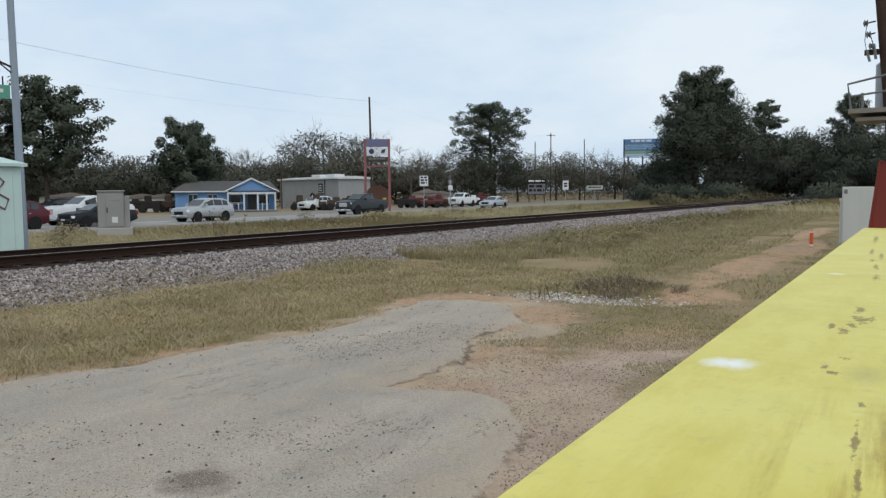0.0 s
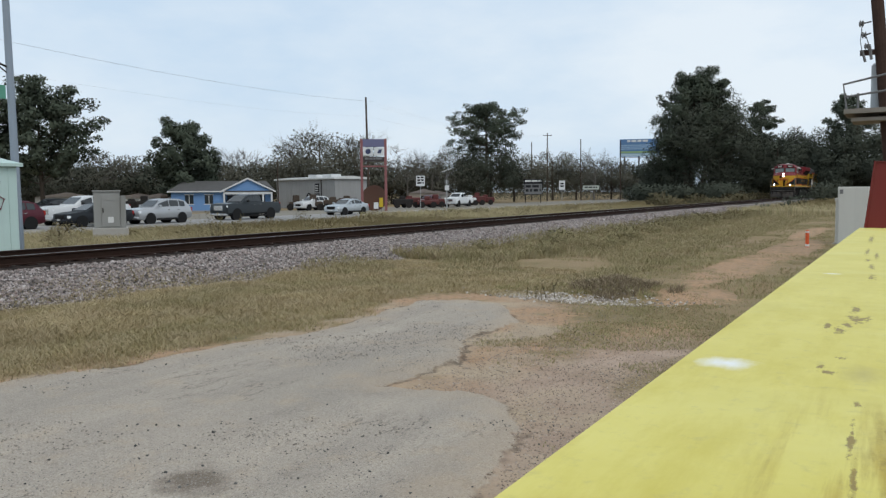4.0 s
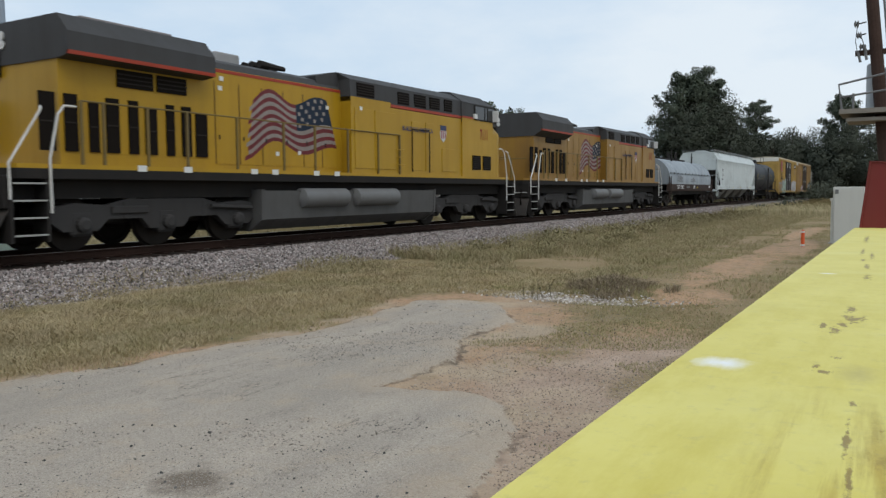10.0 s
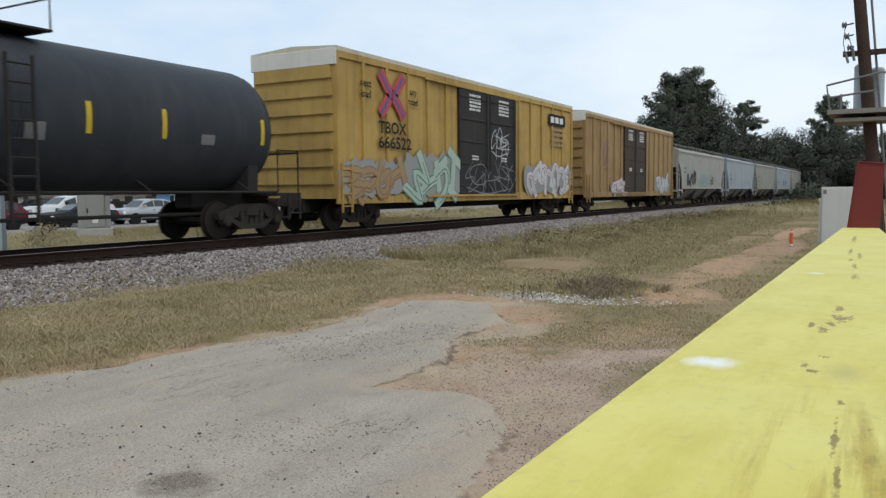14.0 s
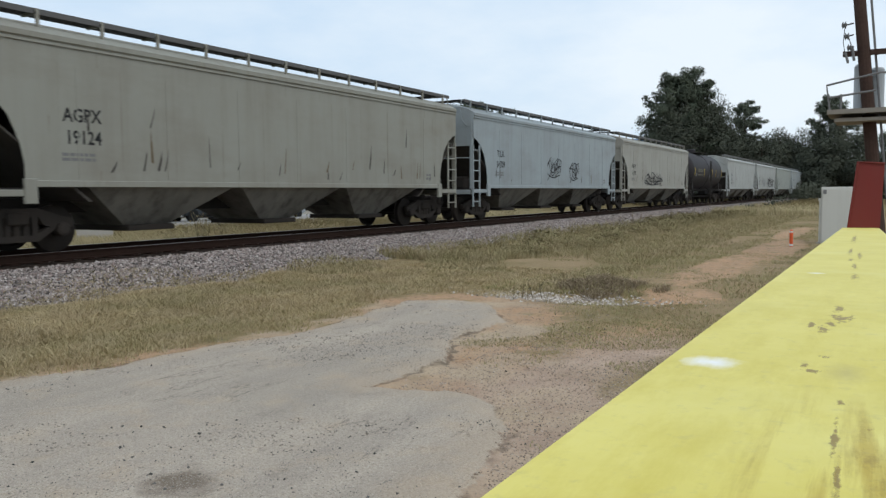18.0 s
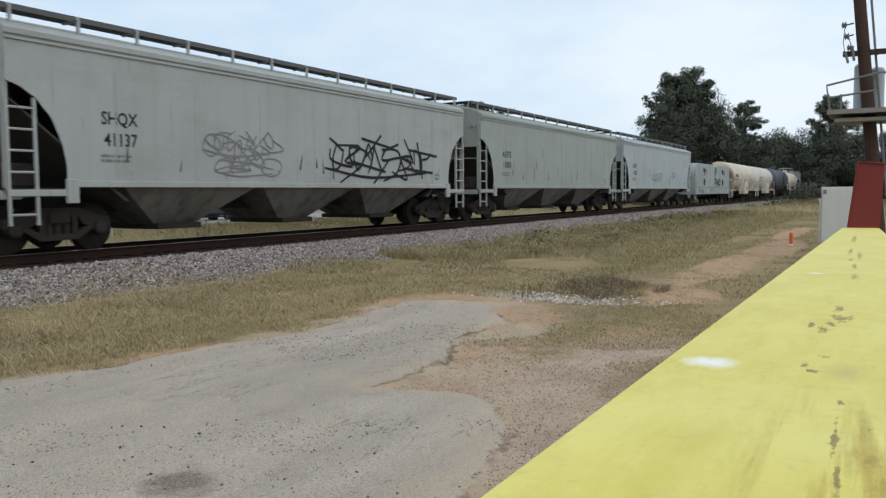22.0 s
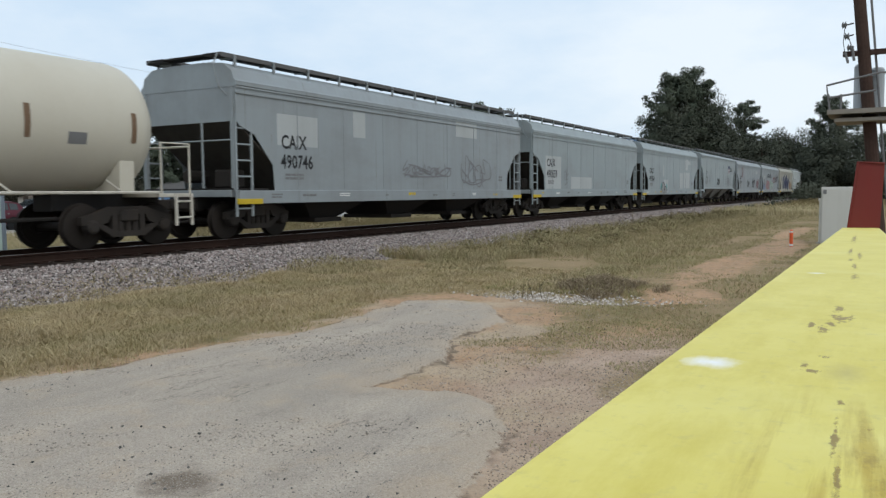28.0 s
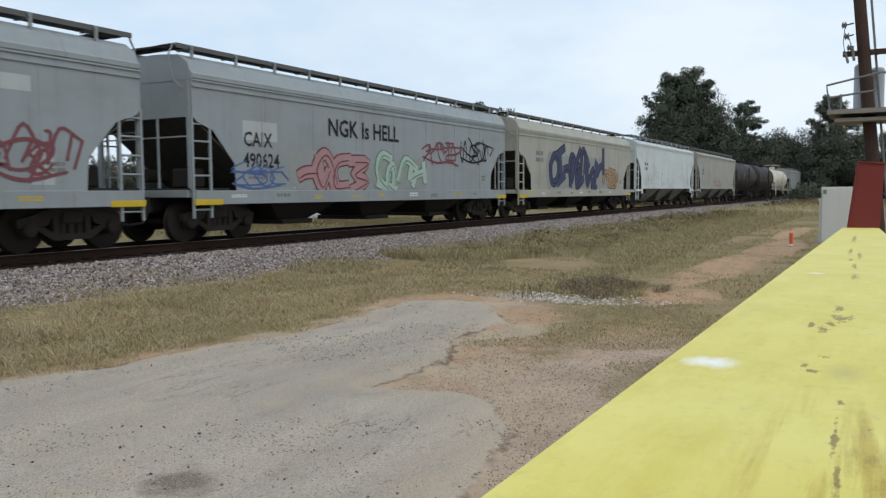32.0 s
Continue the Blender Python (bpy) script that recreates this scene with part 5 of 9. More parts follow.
def windscreen(car, c0, z0, z1, glass, frame_mat, top):
    """A faceted cab front: two panes each side of a centre post, and number boards on the brow."""
    out = []
    for s in (-1, 1):
        def wp(y, f, off=.015):
            return (c0 + .26 * abs(y) / 1.4 + .34 * f - off, y, z0 + (z1 - z0) * f + off * .3)
        a, b = .09 * s, 1.27 * s
        q = [wp(a, .12), wp(b, .04), wp(b * .97, .92), wp(a, .95)]
        wd = part("windshield", Geo().add(q, [(0, 3, 2, 1) if s > 0 else (0, 1, 2, 3)]), glass, car)
        fr = Geo()
        for i in range(4):
            fr.tube([q[i], q[(i + 1) % 4]], .032, 5)
        part("window_frame", fr, frame_mat, wd)
        part("wiper", Geo().tube([wp(a + .45 * s, .85, .03), wp(a + .72 * s, .30, .03)], .014, 4), soot, wd)
        x = c0 + .26 * .62 / 1.4 + .33
        tilt = pose(x + .02, s * .66, top, 0, -12, -s * 9)
        bd = part("number_board", Geo().box(-.09, .08, -.40, .40, -.14, .14, .02), soot, car, "black number board", m=tilt)
        out.append((bd, s))
    return out


def freight_cab(car, c0, c1, zl, eave, ct, mat, label):
    """The upper cab: a faceted front that leans back, straight sides and a hipped roof."""
    ring = lambda x, lean, y, z, ym: [(x + lean, 0, z), (x + lean + .26, -ym, z), (x + lean + .42, -y, z), (c1, -y, z), (c1, y, z), (x + lean + .42, y, z), (x + lean + .26, ym, z)]
    rings = [ring(c0, 0, 1.47, zl, 1.40), ring(c0, .34, 1.46, eave - .06, 1.38), ring(c0, .30, 1.47, eave, 1.40), ring(c0, .46, .98, ct - .04, .9), ring(c0, .62, .7, ct, .6)]
    part("cab", Geo().loft(rings), mat, car, label)


def southern_belle(k, label, turned):
    """The leading engine: red roof, yellow stripe, black sides."""
    L = COUPLING[k + 1] - COUPLING[k]
    h = L / 2
    u = dict(f0=7.5, f1=15.4, t=(4.6, 17.8))
    X = {a: (tuple(b - h for b in v) if isinstance(v, tuple) else v - h) for a, v in u.items()}
    car = thing("locomotive", label, "locomotive", "locomotives of the train")
    side = paint("belle_black", (.0105, .0135, .0145), .35, .25, dirt=(.03, .028, .026))
    roof = paint("belle_red", (.165, .013, .018), .38, .28, dirt=(.09, .035, .035), vary=.16)
    line = paint("belle_line", (.42, .045, .012), .5, .2)
    gold = paint("belle_yellow", (.47, .255, .011), .38, .25, dirt=(.25, .13, .03))
    truck_mat = paint("bogie_dark", (.030, .028, .026), .75, .5, dirt=(.055, .048, .042))
    tank_mat = paint("tank_black", (.0085, .0095, .010), .5, .4, dirt=(.028, .026, .024))
    # windscreen base colour is pale to paint in the reflected sky
    glass = dark_glass("cab_glass", (.12, .14, .135))
    DK = 1.62
    A = lambda v: v - h

    def rect(a, b, y):
        return [(a, -y), (b, -y), (b, y), (a, y)]

    def slab(name, mat, plan, z0, z1, label=""):
        return part(name, Geo().prism(plan, z0, z1, "z"), mat, car, label)

    def banded(tag, plan_of):
        """The livery's bands on one stretch of the body; plan_of(grow) gives its outline."""
        slab(tag + "_band", gold, plan_of(0), DK, 1.80)
        slab(tag + "_line", line, plan_of(.005), 1.80, 1.86)
        slab(tag + "_side", side, plan_of(0), 1.86, 2.70)
        slab(tag + "_line", line, plan_of(.005), 2.70, 2.76)
        slab(tag + "_stripe", gold, plan_of(0), 2.76, 3.15)
    deck = [(A(.78), -.95), (A(1.0), -1.5), (h - .9, -1.5), (h - .65, -1.2), (h - .65, 1.2), (h - .9, 1.5), (A(1.0), 1.5), (A(.78), .95)]
    slab("deck", soot, deck, DK - .26, DK - .10)
    slab("deck_edge", gold, deck, DK - .10, DK, "yellow-edged walkway")
    # short hood: flat front, splayed corners; the yellow runs down in a broad V
    n0 = A(1.92)
    half = [(n0, 0), (n0, -.30), (n0 + .015, -.62), (n0 + .22, -.92), (n0 + .50, -1.24), (n0 + .80, -1.42), (n0 + 1.09, -1.46), (A(3.60), -1.465)]
    plan = half + [(x, -y) for x, y in half[::-1][:-1]]
    slab("short_hood", side, plan, DK, 3.0)
    run, edge = 0.0, []
    for i, (x, y) in enumerate(half):
        if i:
            run += math.hypot(x - half[i - 1][0], y - half[i - 1][1])
        edge.append(min(2.70, 1.66 + .62 * run))
    for nm, lo, hi, mat, grow in (("nose_yellow", 0, None, gold, .006), ("nose_line", -.07, 0, line, .005)):
        v, f = [], []
        pts = [(x, y, e) for (x, y), e in zip(half, edge)]
        pts = [(x, -y, e) for x, y, e in pts[::-1][:-1]] + pts
        for x, y, e in pts:
            ox = -grow if abs(y) < 1.3 else -grow * .5
            oy = math.copysign(grow, y) if abs(y) > .7 else 0
            v += [(x + ox, y + oy, e + lo), (x + ox, y + oy, 3.0 if hi is None else e)]
        for i in range(len(pts) - 1):
            f.append((2 * i, 2 * i + 1, 2 * i + 3, 2 * i + 2))
        part(nm, Geo().add(v, f), mat, car, "broad yellow V on the nose" if hi is None else "")
    slab("nose_band", gold, [(x + (-.008 if abs(y) < 1.3 else 0), y * 1.006) for x, y in plan], DK, 1.78)
    cap = [[(x, y, 3.0) for x, y in plan], [(x + .05, y * .99, 3.10) for x, y in plan], [(x + (.62 if x < A(2.6) else .36 if x < A(3.1) else 0), y * .86, 3.46) for x, y in plan]]
    part("nose_top", Geo().loft(cap), roof, car, "sloping red nose top")
    part("nose_grab", Geo().tube([(n0 + .3, .5, 3.25), (n0 + .25, .5, 3.42), (n0 + .25, 1.0, 3.40), (n0 + .35, 1.0, 3.15)], .015, 5), white_letters, car)
    # emblem board with worn letters
    part("nose_emblem", Geo().box(n0 - .022, n0 - .01, -.58, .58, 2.30, 2.66), line, car, "red-edged emblem board")
    part("nose_emblem_face", Geo().box(n0 - .028, n0 - .022, -.54, .54, 2.34, 2.62), gold, car)
    for i in range(3):
        part("nose_emblem_mark", Geo().box(n0 - .034, n0 - .028, -.44 + i * .32, -.20 + i * .32, 2.40, 2.56), line, car)
    part("nose_door", Geo().box(n0 - .02, n0 + .1, .18, .58, 1.82, 3.02, .02), gold, car)
    part("nose_vent", Geo().lathe([(-.02, .17), (.02, .18)], 14, "x", (n0 - .022, .36, 2.84)), pit_black, car)
    for y in (-.20, -.05):
        part("jumper_cable", Geo().tube([(n0 - .08, y, 1.62), (n0 - .10, y, 1.9), (n0 - .08, y, 2.46)], .06, 6), pit_black, car)
    # cab
    c0, c1 = A(2.85), A(5.42)
    freight_cab(car, c0, c1, 3.0, 4.14, 4.56, roof, "red crew cab")
    for nm, mat, y, z0, z1 in (("cab_band", gold, 1.475, DK, 1.80), ("cab_line", line, 1.479, 1.80, 1.86), ("cab_side", side, 1.475, 1.86, 2.70), ("cab_line", line, 1.479, 2.70, 2.76), ("cab_stripe", gold, 1.475, 2.76, 3.17)):
        slab(nm, mat, rect(A(3.55), c1, y), z0, z1)
    for bd, s in windscreen(car, c0, 3.42, 4.06, glass, soot, 4.28):
        lettering("lettering", "4848", bd, white_letters, 0, 0, 0, .20).matrix_basis = Matrix.Translation((-.094, 0, 0)) @ pose(0, 0, 0, 90, 0, -90)
    part("visor", Geo().prism([(c0 + .34, 4.08), (c0 + .30, 4.11), (c0 + .33, 4.15), (c0 + .45, 4.15)], -1.1, 1.1), roof, car)
    pale_frame = paint("bare_metal", (.52, .52, .50), .5, .3)
    cab_windows(car, A(3.76), A(5.30), 3.46, 4.02, glass, pale_frame, True, (A(3.78), A(4.28), A(4.52), A(4.95), A(5.28)))
    part("roof_sheet", Geo().box(A(3.95), A(5.25), -.75, .75, 4.565, 4.60, .01), pale_frame, car, "pale roof equipment")
    part("antenna_dome", Geo().lathe([(4.56, .22), (4.66, .20), (4.70, .08)], 12, "z", (A(3.75), -.3, 0)), pale_frame, car)
    # equipment cab, with grilles under the roof and slots beside them
    i1 = A(9.5)
    banded("body", lambda g: rect(c1, i1, 1.455 + g))
    part("equipment_roof", Geo().loft([[(x, y, 3.15) for x, y in rect(c1, i1, 1.455)], [(x, y, 4.13) for x, y in rect(c1, i1, 1.43)], [(x, y, 4.38) for x, y in rect(c1, i1, 1.0)]]), roof, car)
    # the taper that leads to the hood
    for nm, mat, z0, z1 in (("taper_band", gold, DK, 1.80), ("taper_side", side, 1.80, 2.70), ("taper_stripe", gold, 2.70, 3.13)):
        slab(nm, mat, [(i1, -1.45), (i1 + .25, -1.42), (i1 + .95, -1.12), (i1 + 1.1, -1.10), (i1 + 1.1, 1.10), (i1 + .95, 1.12), (i1 + .25, 1.42), (i1, 1.45)], z0, z1)
    tp = [(i1, -1.45), (i1 + .25, -1.42), (i1 + .95, -1.12), (i1 + 1.1, -1.10), (i1 + 1.1, 1.10), (i1 + .95, 1.12), (i1 + .25, 1.42), (i1, 1.45)]
    part("taper_roof", Geo().loft([[(x, y, 3.13) for x, y in tp], [(x, y * .985, 4.13) for x, y in tp], [(x, y * .70, 4.38) for x, y in tp]]), roof, car)
    for s in (-1, 1):
        y = s * 1.447
        for a, b in ((5.70, 6.36), (6.64, 7.32), (7.62, 8.30)):
            ladder_grille(car, A(a), A(b), y, 3.72, 4.10, roof)
        for a, z0, z1 in ((5.50, 3.28, 4.08), (6.92, 3.36, 3.66), (8.08, 3.34, 3.64), (9.02, 3.34, 4.08)):
            # flat black plates carry the dark inside these slots
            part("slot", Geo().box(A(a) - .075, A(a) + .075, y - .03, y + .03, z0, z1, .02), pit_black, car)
        ladder_grille(car, i1 + .12, i1 + .50, s * 1.40, 3.62, 4.02, roof)
        part("panel_hatch", Geo().box(A(4.35), A(4.9), s * 1.478 - .012, s * 1.478 + .012, 1.86, 2.40), soot, car)
        part("hatch_step", Geo().box(A(4.42), A(4.75), s * 1.50 - .02, s * 1.50 + .02, 1.44, 1.58), white_letters, car)
        # number and emblem
        ob = lettering("lettering", "4848", car, plain("red_number_dark", (.11, .010, .008), .6, 0, .2), 0, 0, 0, .30, squeeze=.9)
        ob.matrix_basis = Matrix.Translation((A(4.41), s * 1.484, 2.955)) @ pose(0, 0, 0, 90, 0, 180 if s > 0 else 0)
        o = [(-.3, .55), (.3, .55), (.42, .40), (.42, -.40), (.3, -.55), (-.3, -.55), (-.42, -.40), (-.42, .40)]
        ex, ez, ey = A(2.77), 2.24, s * 1.47
        em = part("emblem", Geo().prism([(ex + a * .62, ez + b * .62) for a, b in o], ey - .012, ey + .012), gold, car, "orange-red octagon emblem")
        part("emblem_face", Geo().prism([(ex + a * .57, ez + b * .58) for a, b in o], ey - .016, ey + .016), paint("emblem_orange", (.42, .075, .022), .5, .2), em)
        for q in range(3):
            part("emblem_bar", Geo().box(ex - .15, ex + .14 - .04 * (q == 1), ey - .020, ey + .020, ez + .13 - q * .16, ez + .19 - q * .16), gold, em)
    # engine hood
    r0, r1, e1 = A(14.75), A(20.95), A(20.8)
    banded("hood", lambda g: rect(i1 + 1.1, e1, 1.10 + g))
    part("hood_roof", Geo().loft([[(x, y, 3.15) for x, y in rect(i1 + 1.1, e1, 1.1)], [(x, y, 4.05) for x, y in rect(i1 + 1.1, e1, 1.06)], [(x, y, 4.34) for x, y in rect(i1 + 1.1, e1, .6)]]), roof, car)
    wing = [(-1.09, 3.62), (-1.44, 3.88), (-1.49, 3.94), (-1.49, 4.36), (-1.25, 4.44), (1.25, 4.44), (1.49, 4.36), (1.49, 3.94), (1.44, 3.88), (1.09, 3.62)]
    part("radiator_cab", Geo().prism(wing, r0, r1, "x"), roof, car, "flared radiator housing")
    part("radiator_top", Geo().box(r0 + .7, r1 - .5, -1.0, 1.0, 4.43, 4.50, .02), paint("radiator_screen", (.22, .20, .20), .5, .4), car)
    for s in (-1, 1):
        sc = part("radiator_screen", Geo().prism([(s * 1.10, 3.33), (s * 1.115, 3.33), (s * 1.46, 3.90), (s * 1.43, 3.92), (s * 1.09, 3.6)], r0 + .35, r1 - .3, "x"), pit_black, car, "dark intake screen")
        for q in range(6):
            a = r0 + 1.6 + q * .72
            part("screen_rib", Geo().prism([(s * 1.11, 3.33), (s * 1.13, 3.33), (s * 1.475, 3.90), (s * 1.46, 3.92)], a, a + .05, "x"), grille_mat, sc)
        yy = 1.108 * s
        for q in range(9):
            a = i1 + 1.35 + q * (e1 - i1 - 1.8) / 9
            b = a + (e1 - i1 - 1.8) / 9 - .09
            dr = part("hood_door", Geo().box(a, b, yy - .012, yy + .012, 1.90, 2.66), side, car)
            part("hood_door", Geo().box(a, b, yy - .012, yy + .012, 2.79, 3.10), gold, car)
            part("door_latch", Geo().box(b - .09, b - .05, s * 1.125 - .01, s * 1.125 + .01, 2.25, 2.31), pit_black, dr)
        for q in range(5):
            a = A(16.6) + q * .78
            part("hood_vent", Geo().box(a, a + .24, s * 1.118 - .01, s * 1.118 + .01, 2.80, 3.04), pit_black, car)
        # the name along the hood, as plain bars the size of its letters
        x = A(11.12)
        gold_letters = plain("gold_letters", (.40, .25, .10), .6, 0, .35)
        for word in (6, 4, 8):
            for q in range(word):
                wdt = (.15, .19, .17, .13, .20, .18)[(q * 5 + word) % 6]
                part("letter_bar", Geo().box(x, x + wdt, s * 1.124 - .004, s * 1.124 + .004, 2.24, 2.54), gold_letters, car)
                x += wdt + .11
            x += .17
        for x in (2.35, 2.9, 6.2, 6.9, 9.9, 11.4, 13.3, 15.0, 16.4, 18.3):
            part("reflector", Geo().box(A(x), A(x) + .2, *sorted((s * 1.50, s * 1.508)), DK - .12, DK + .02), white_letters, car)
    part("exhaust_stack", Geo().box(A(12.3), A(13.2), -.35, .35, 4.32, 4.50, .03), roof, car)
    horn = part("horn", Geo().box(A(10.9), A(11.1), -.25, .25, 4.36, 4.46), soot, car)
    for q in range(3):
        part("horn_bell", Geo().tube([(A(10.6) + .1 * q, -.25 + .22 * q, 4.50), (A(11.4), -.25 + .22 * q, 4.54)], .035, 8, .085), soot, horn)
    posts = [i1 + 1.15 + q * 1.13 for q in range(9)]
    for y in (-1.47, 1.47):
        railing(car, soot, posts, y, DK, 2.66, .018)
    loco_under(car, X, h, DK, False, truck_mat, tank_mat, soot)
    lit = glow("headlight_on", (1.0, .92, .86), 24.0)
    hb = part("headlight_housing", Geo().box(n0 - .06, n0 + .25, -.14, .14, 2.78, 3.32, .03), roof, car)
    for z in (3.19, 2.93):
        part("headlight", Geo().lathe([(-.02, .075), (.02, .08)], 14, "x", (n0 - .07, 0, z)), lit, hb, "lit headlight")
    for y in (-1.0, 1.0):
        lb = part("ditch_light_box", Geo().box(A(.82), A(1.02), y - .12, y + .12, DK, 1.90, .02), soot, car)
        part("ditch_light", Geo().lathe([(-.02, .075), (.02, .08)], 14, "x", (A(.80), y, 1.77)), lit, lb, "lit ditch light")
    register(car, k)
    if turned:
        car["turned"] = 1
    return car


def waving_flag(car, s, fx):
    """A painted waving flag: stripes with folds and a dark starred canton on the cab's side."""
    y = s * 1.075
    red_f, white_f, blue_f = plain("flag_red", (.19, .030, .034), .6, 0, .5), plain("flag_white", (.36, .31, .28), .6, 0, .5), plain("flag_blue", (.030, .042, .065), .6, 0, .3)
    sway = lambda k: .15 * math.sin(k * 9.6 + .4) * (.5 + k) - .10 * k
    cols = 18
    def pt(k, j):
        # k: 0 at the cab's side to 1 at the fly; j: 0 top to 13 bottom
        top, bot = 3.50 + sway(k) - .12 * max(0, k - .75), 2.20 + sway(k + .09) + .22 * k * (1 - k)
        x = fx - 1.55 + 3.1 * k + .38 * (j / 13 - .5) * (k - .45)
        x += -.25 * (j / 13) * (1 - k) ** 2
        return (x, y, top + (bot - top) * j / 13)
    for j in range(13):
        a = 0 if j > 6 else 8
        g = Geo()
        v = []
        for q in range(a, cols + 1):
            ragged = .02 * math.sin(j * 2.3 + q) if q == cols else 0
            p, r = pt(q / cols + ragged, j), pt(q / cols + ragged, j + 1)
            v += [p, r]
        f = [(2 * i, 2 * i + 2, 2 * i + 3, 2 * i + 1)[::-s] for i in range(cols - a)]
        part("flag_stripe", g.add(v, f), red_f if j % 2 == 0 else white_f, car)
    v = []
    for q in range(9):
        v += [pt(q / cols, 0), pt(q / cols, 7)]
    cn = part("flag_canton", Geo().add(v, [(2 * i, 2 * i + 2, 2 * i + 3, 2 * i + 1)[::-s] for i in range(8)]), blue_f, car, "dark canton of the painted flag")
    rng = random.Random(4)
    for r in range(4):
        for q in range(4):
            x, _, z = pt((q + .9 + .4 * (r % 2)) * 1.7 / cols, 1 + r * 1.55)
            part("star", Geo().box(x - .05, x + .05, y - .006, y + .006, z - .045, z + .045), white_f, cn)


def armour(k, label, turned):
    """A yellow engine with a grey roof, worn more on the second."""
    L = COUPLING[k + 1] - COUPLING[k]
    h = L / 2
    u = dict(f0=6.95, f1=15.2, t=(4.4, 17.8))
    X = {a: (tuple(b - h for b in v) if isinstance(v, tuple) else v - h) for a, v in u.items()}
    # the drawing's stations, set out to the engine's true spacing
    A = lambda v: float(np.interp(v, (0, .98, 1.55, 4.6, 10.7, 12.62, 15.42, 19.5, 21.0, 22.2), (0, 1.35, 1.95, 5.1, 11.5, 13.6, 16.5, 19.75, 20.2, 22.2))) - h
    car = thing("locomotive", label, "locomotive", "locomotives of the train")
    fresh = k == 1
    side = paint("armour_yellow" if fresh else "armour_yellow_worn", (.375, .220, .009) if fresh else (.255, .138, .018), .42, .42 if fresh else .7, dirt=(.16, .085, .02) if fresh else (.15, .08, .035), vary=.2)
    roof = paint("harbour_grey", (.060, .060, .061), .55, .4, dirt=(.04, .035, .03))
    line = paint("red_line", (.32, .035, .012), .5, .3)
    truck_mat = paint("bogie_grey", (.046, .044, .043), .8, .5, dirt=(.035, .03, .026))
    tank_mat = paint("tank_grey", (.082, .080, .077), .7, .5, dirt=(.04, .034, .03))
    # the sky's reflection on the windscreen is mixed into this pale colour
    glass = dark_glass("cab_glass", (.12, .14, .135))
    DK = 1.62
    HY = 1.06

    def rect(a, b, y):
        return [(a, -y), (b, -y), (b, y), (a, y)]

    def slab(name, mat, plan, z0, z1, label=""):
        return part(name, Geo().prism(plan, z0, z1, "z"), mat, car, label)
    deck = [(A(.75), -.9), (A(1.0), -1.5), (h - .9, -1.5), (h - .65, -1.2), (h - .65, 1.2), (h - .9, 1.5), (A(1.0), 1.5), (A(.75), .9)]
    slab("deck", soot, deck, DK - .26, DK - .08)
    slab("deck_edge", side, deck, DK - .08, DK, "yellow-edged walkway")
    n0 = A(.98)
    half = [(n0, -.62), (n0 + .30, -1.05), (n0 + .62, -1.36), (n0 + .95, -1.45), (A(2.75), -1.465)]
    plan = half + [(x, -y) for x, y in half[::-1]]
    slab("short_hood", side, plan, DK, 3.18)
    part("nose_top", Geo().loft([[(x, y, 3.18) for x, y in plan], [(x + (.62 if x < A(1.9) else .3), y * .92, 3.58) for x, y in plan]]), side, car, "sloping yellow nose")
    c0, c1 = A(1.55), A(4.6)
    freight_cab(car, c0, c1, 3.45, 4.14, 4.52, roof, "grey upper cab")
    slab("cab_side", side, rect(A(2.3), c1, 1.475), DK, 3.62)
    slab("cab_line", line, rect(A(3.75), c1, 1.483), 3.60, 3.66)
    number = {1: "7111", 2: "5313"}[k]
    for bd, s in windscreen(car, c0, 3.52, 4.06, glass, soot, 4.27):
        lettering("lettering", number, bd, white_letters, 0, 0, 0, .20).matrix_basis = Matrix.Translation((-.094, 0, 0)) @ pose(0, 0, 0, 90, 0, -90)
    cab_windows(car, A(2.05), A(3.72), 3.62, 4.06, glass, soot, False, (A(2.07), A(2.75), A(2.95), A(3.7)))
    shade = paint("pale_shade", (.62, .62, .60), .6, .2)
    for s in (-1, 1):
        part("wind_deflector", Geo().box(A(2.30), A(2.34), *sorted((s * 1.49, s * 1.72)), 3.60, 4.0), shade, car, "white wind deflector")
        part("mirror", Geo().box(A(3.62), A(3.84), *sorted((s * 1.49, s * 1.55)), 3.62, 3.78), shade, car)
    part("roof_sheet", Geo().box(A(2.5), A(3.9), -.6, .6, 4.525, 4.57, .01), shade, car, "pale roof equipment")
    # equipment cab: grey top with sunk grilles, its rear end sloped
    i1 = A(10.7)
    slab("equipment_cab", side, rect(c1, i1, 1.43), DK, 3.55)
    slab("body_line", line, rect(c1, A(8.8), 1.438), 3.57, 3.65)
    slab("equipment_step", side, rect(A(8.8), i1, 1.432), 3.55, 3.70)
    top = [[(c1, -1.42, 3.58), (i1, -1.42, 3.58), (i1, 1.42, 3.58), (c1, 1.42, 3.58)], [(c1, -1.40, 4.16), (i1, -1.40, 4.16), (i1, 1.40, 4.16), (c1, 1.40, 4.16)],
           [(c1, -1.0, 4.40), (i1 + .1, -1.0, 4.36), (i1 + .1, 1.0, 4.36), (c1, 1.0, 4.40)]]
    part("equipment_roof", Geo().loft(top), roof, car, "grey raised roof")
    part("roof_slope", Geo().prism([(i1, 3.7), (i1, 4.36), (i1 + .1, 4.36), (i1 + 1.0, 4.16), (i1 + .9, 3.7)], -1.0, 1.0), roof, car)
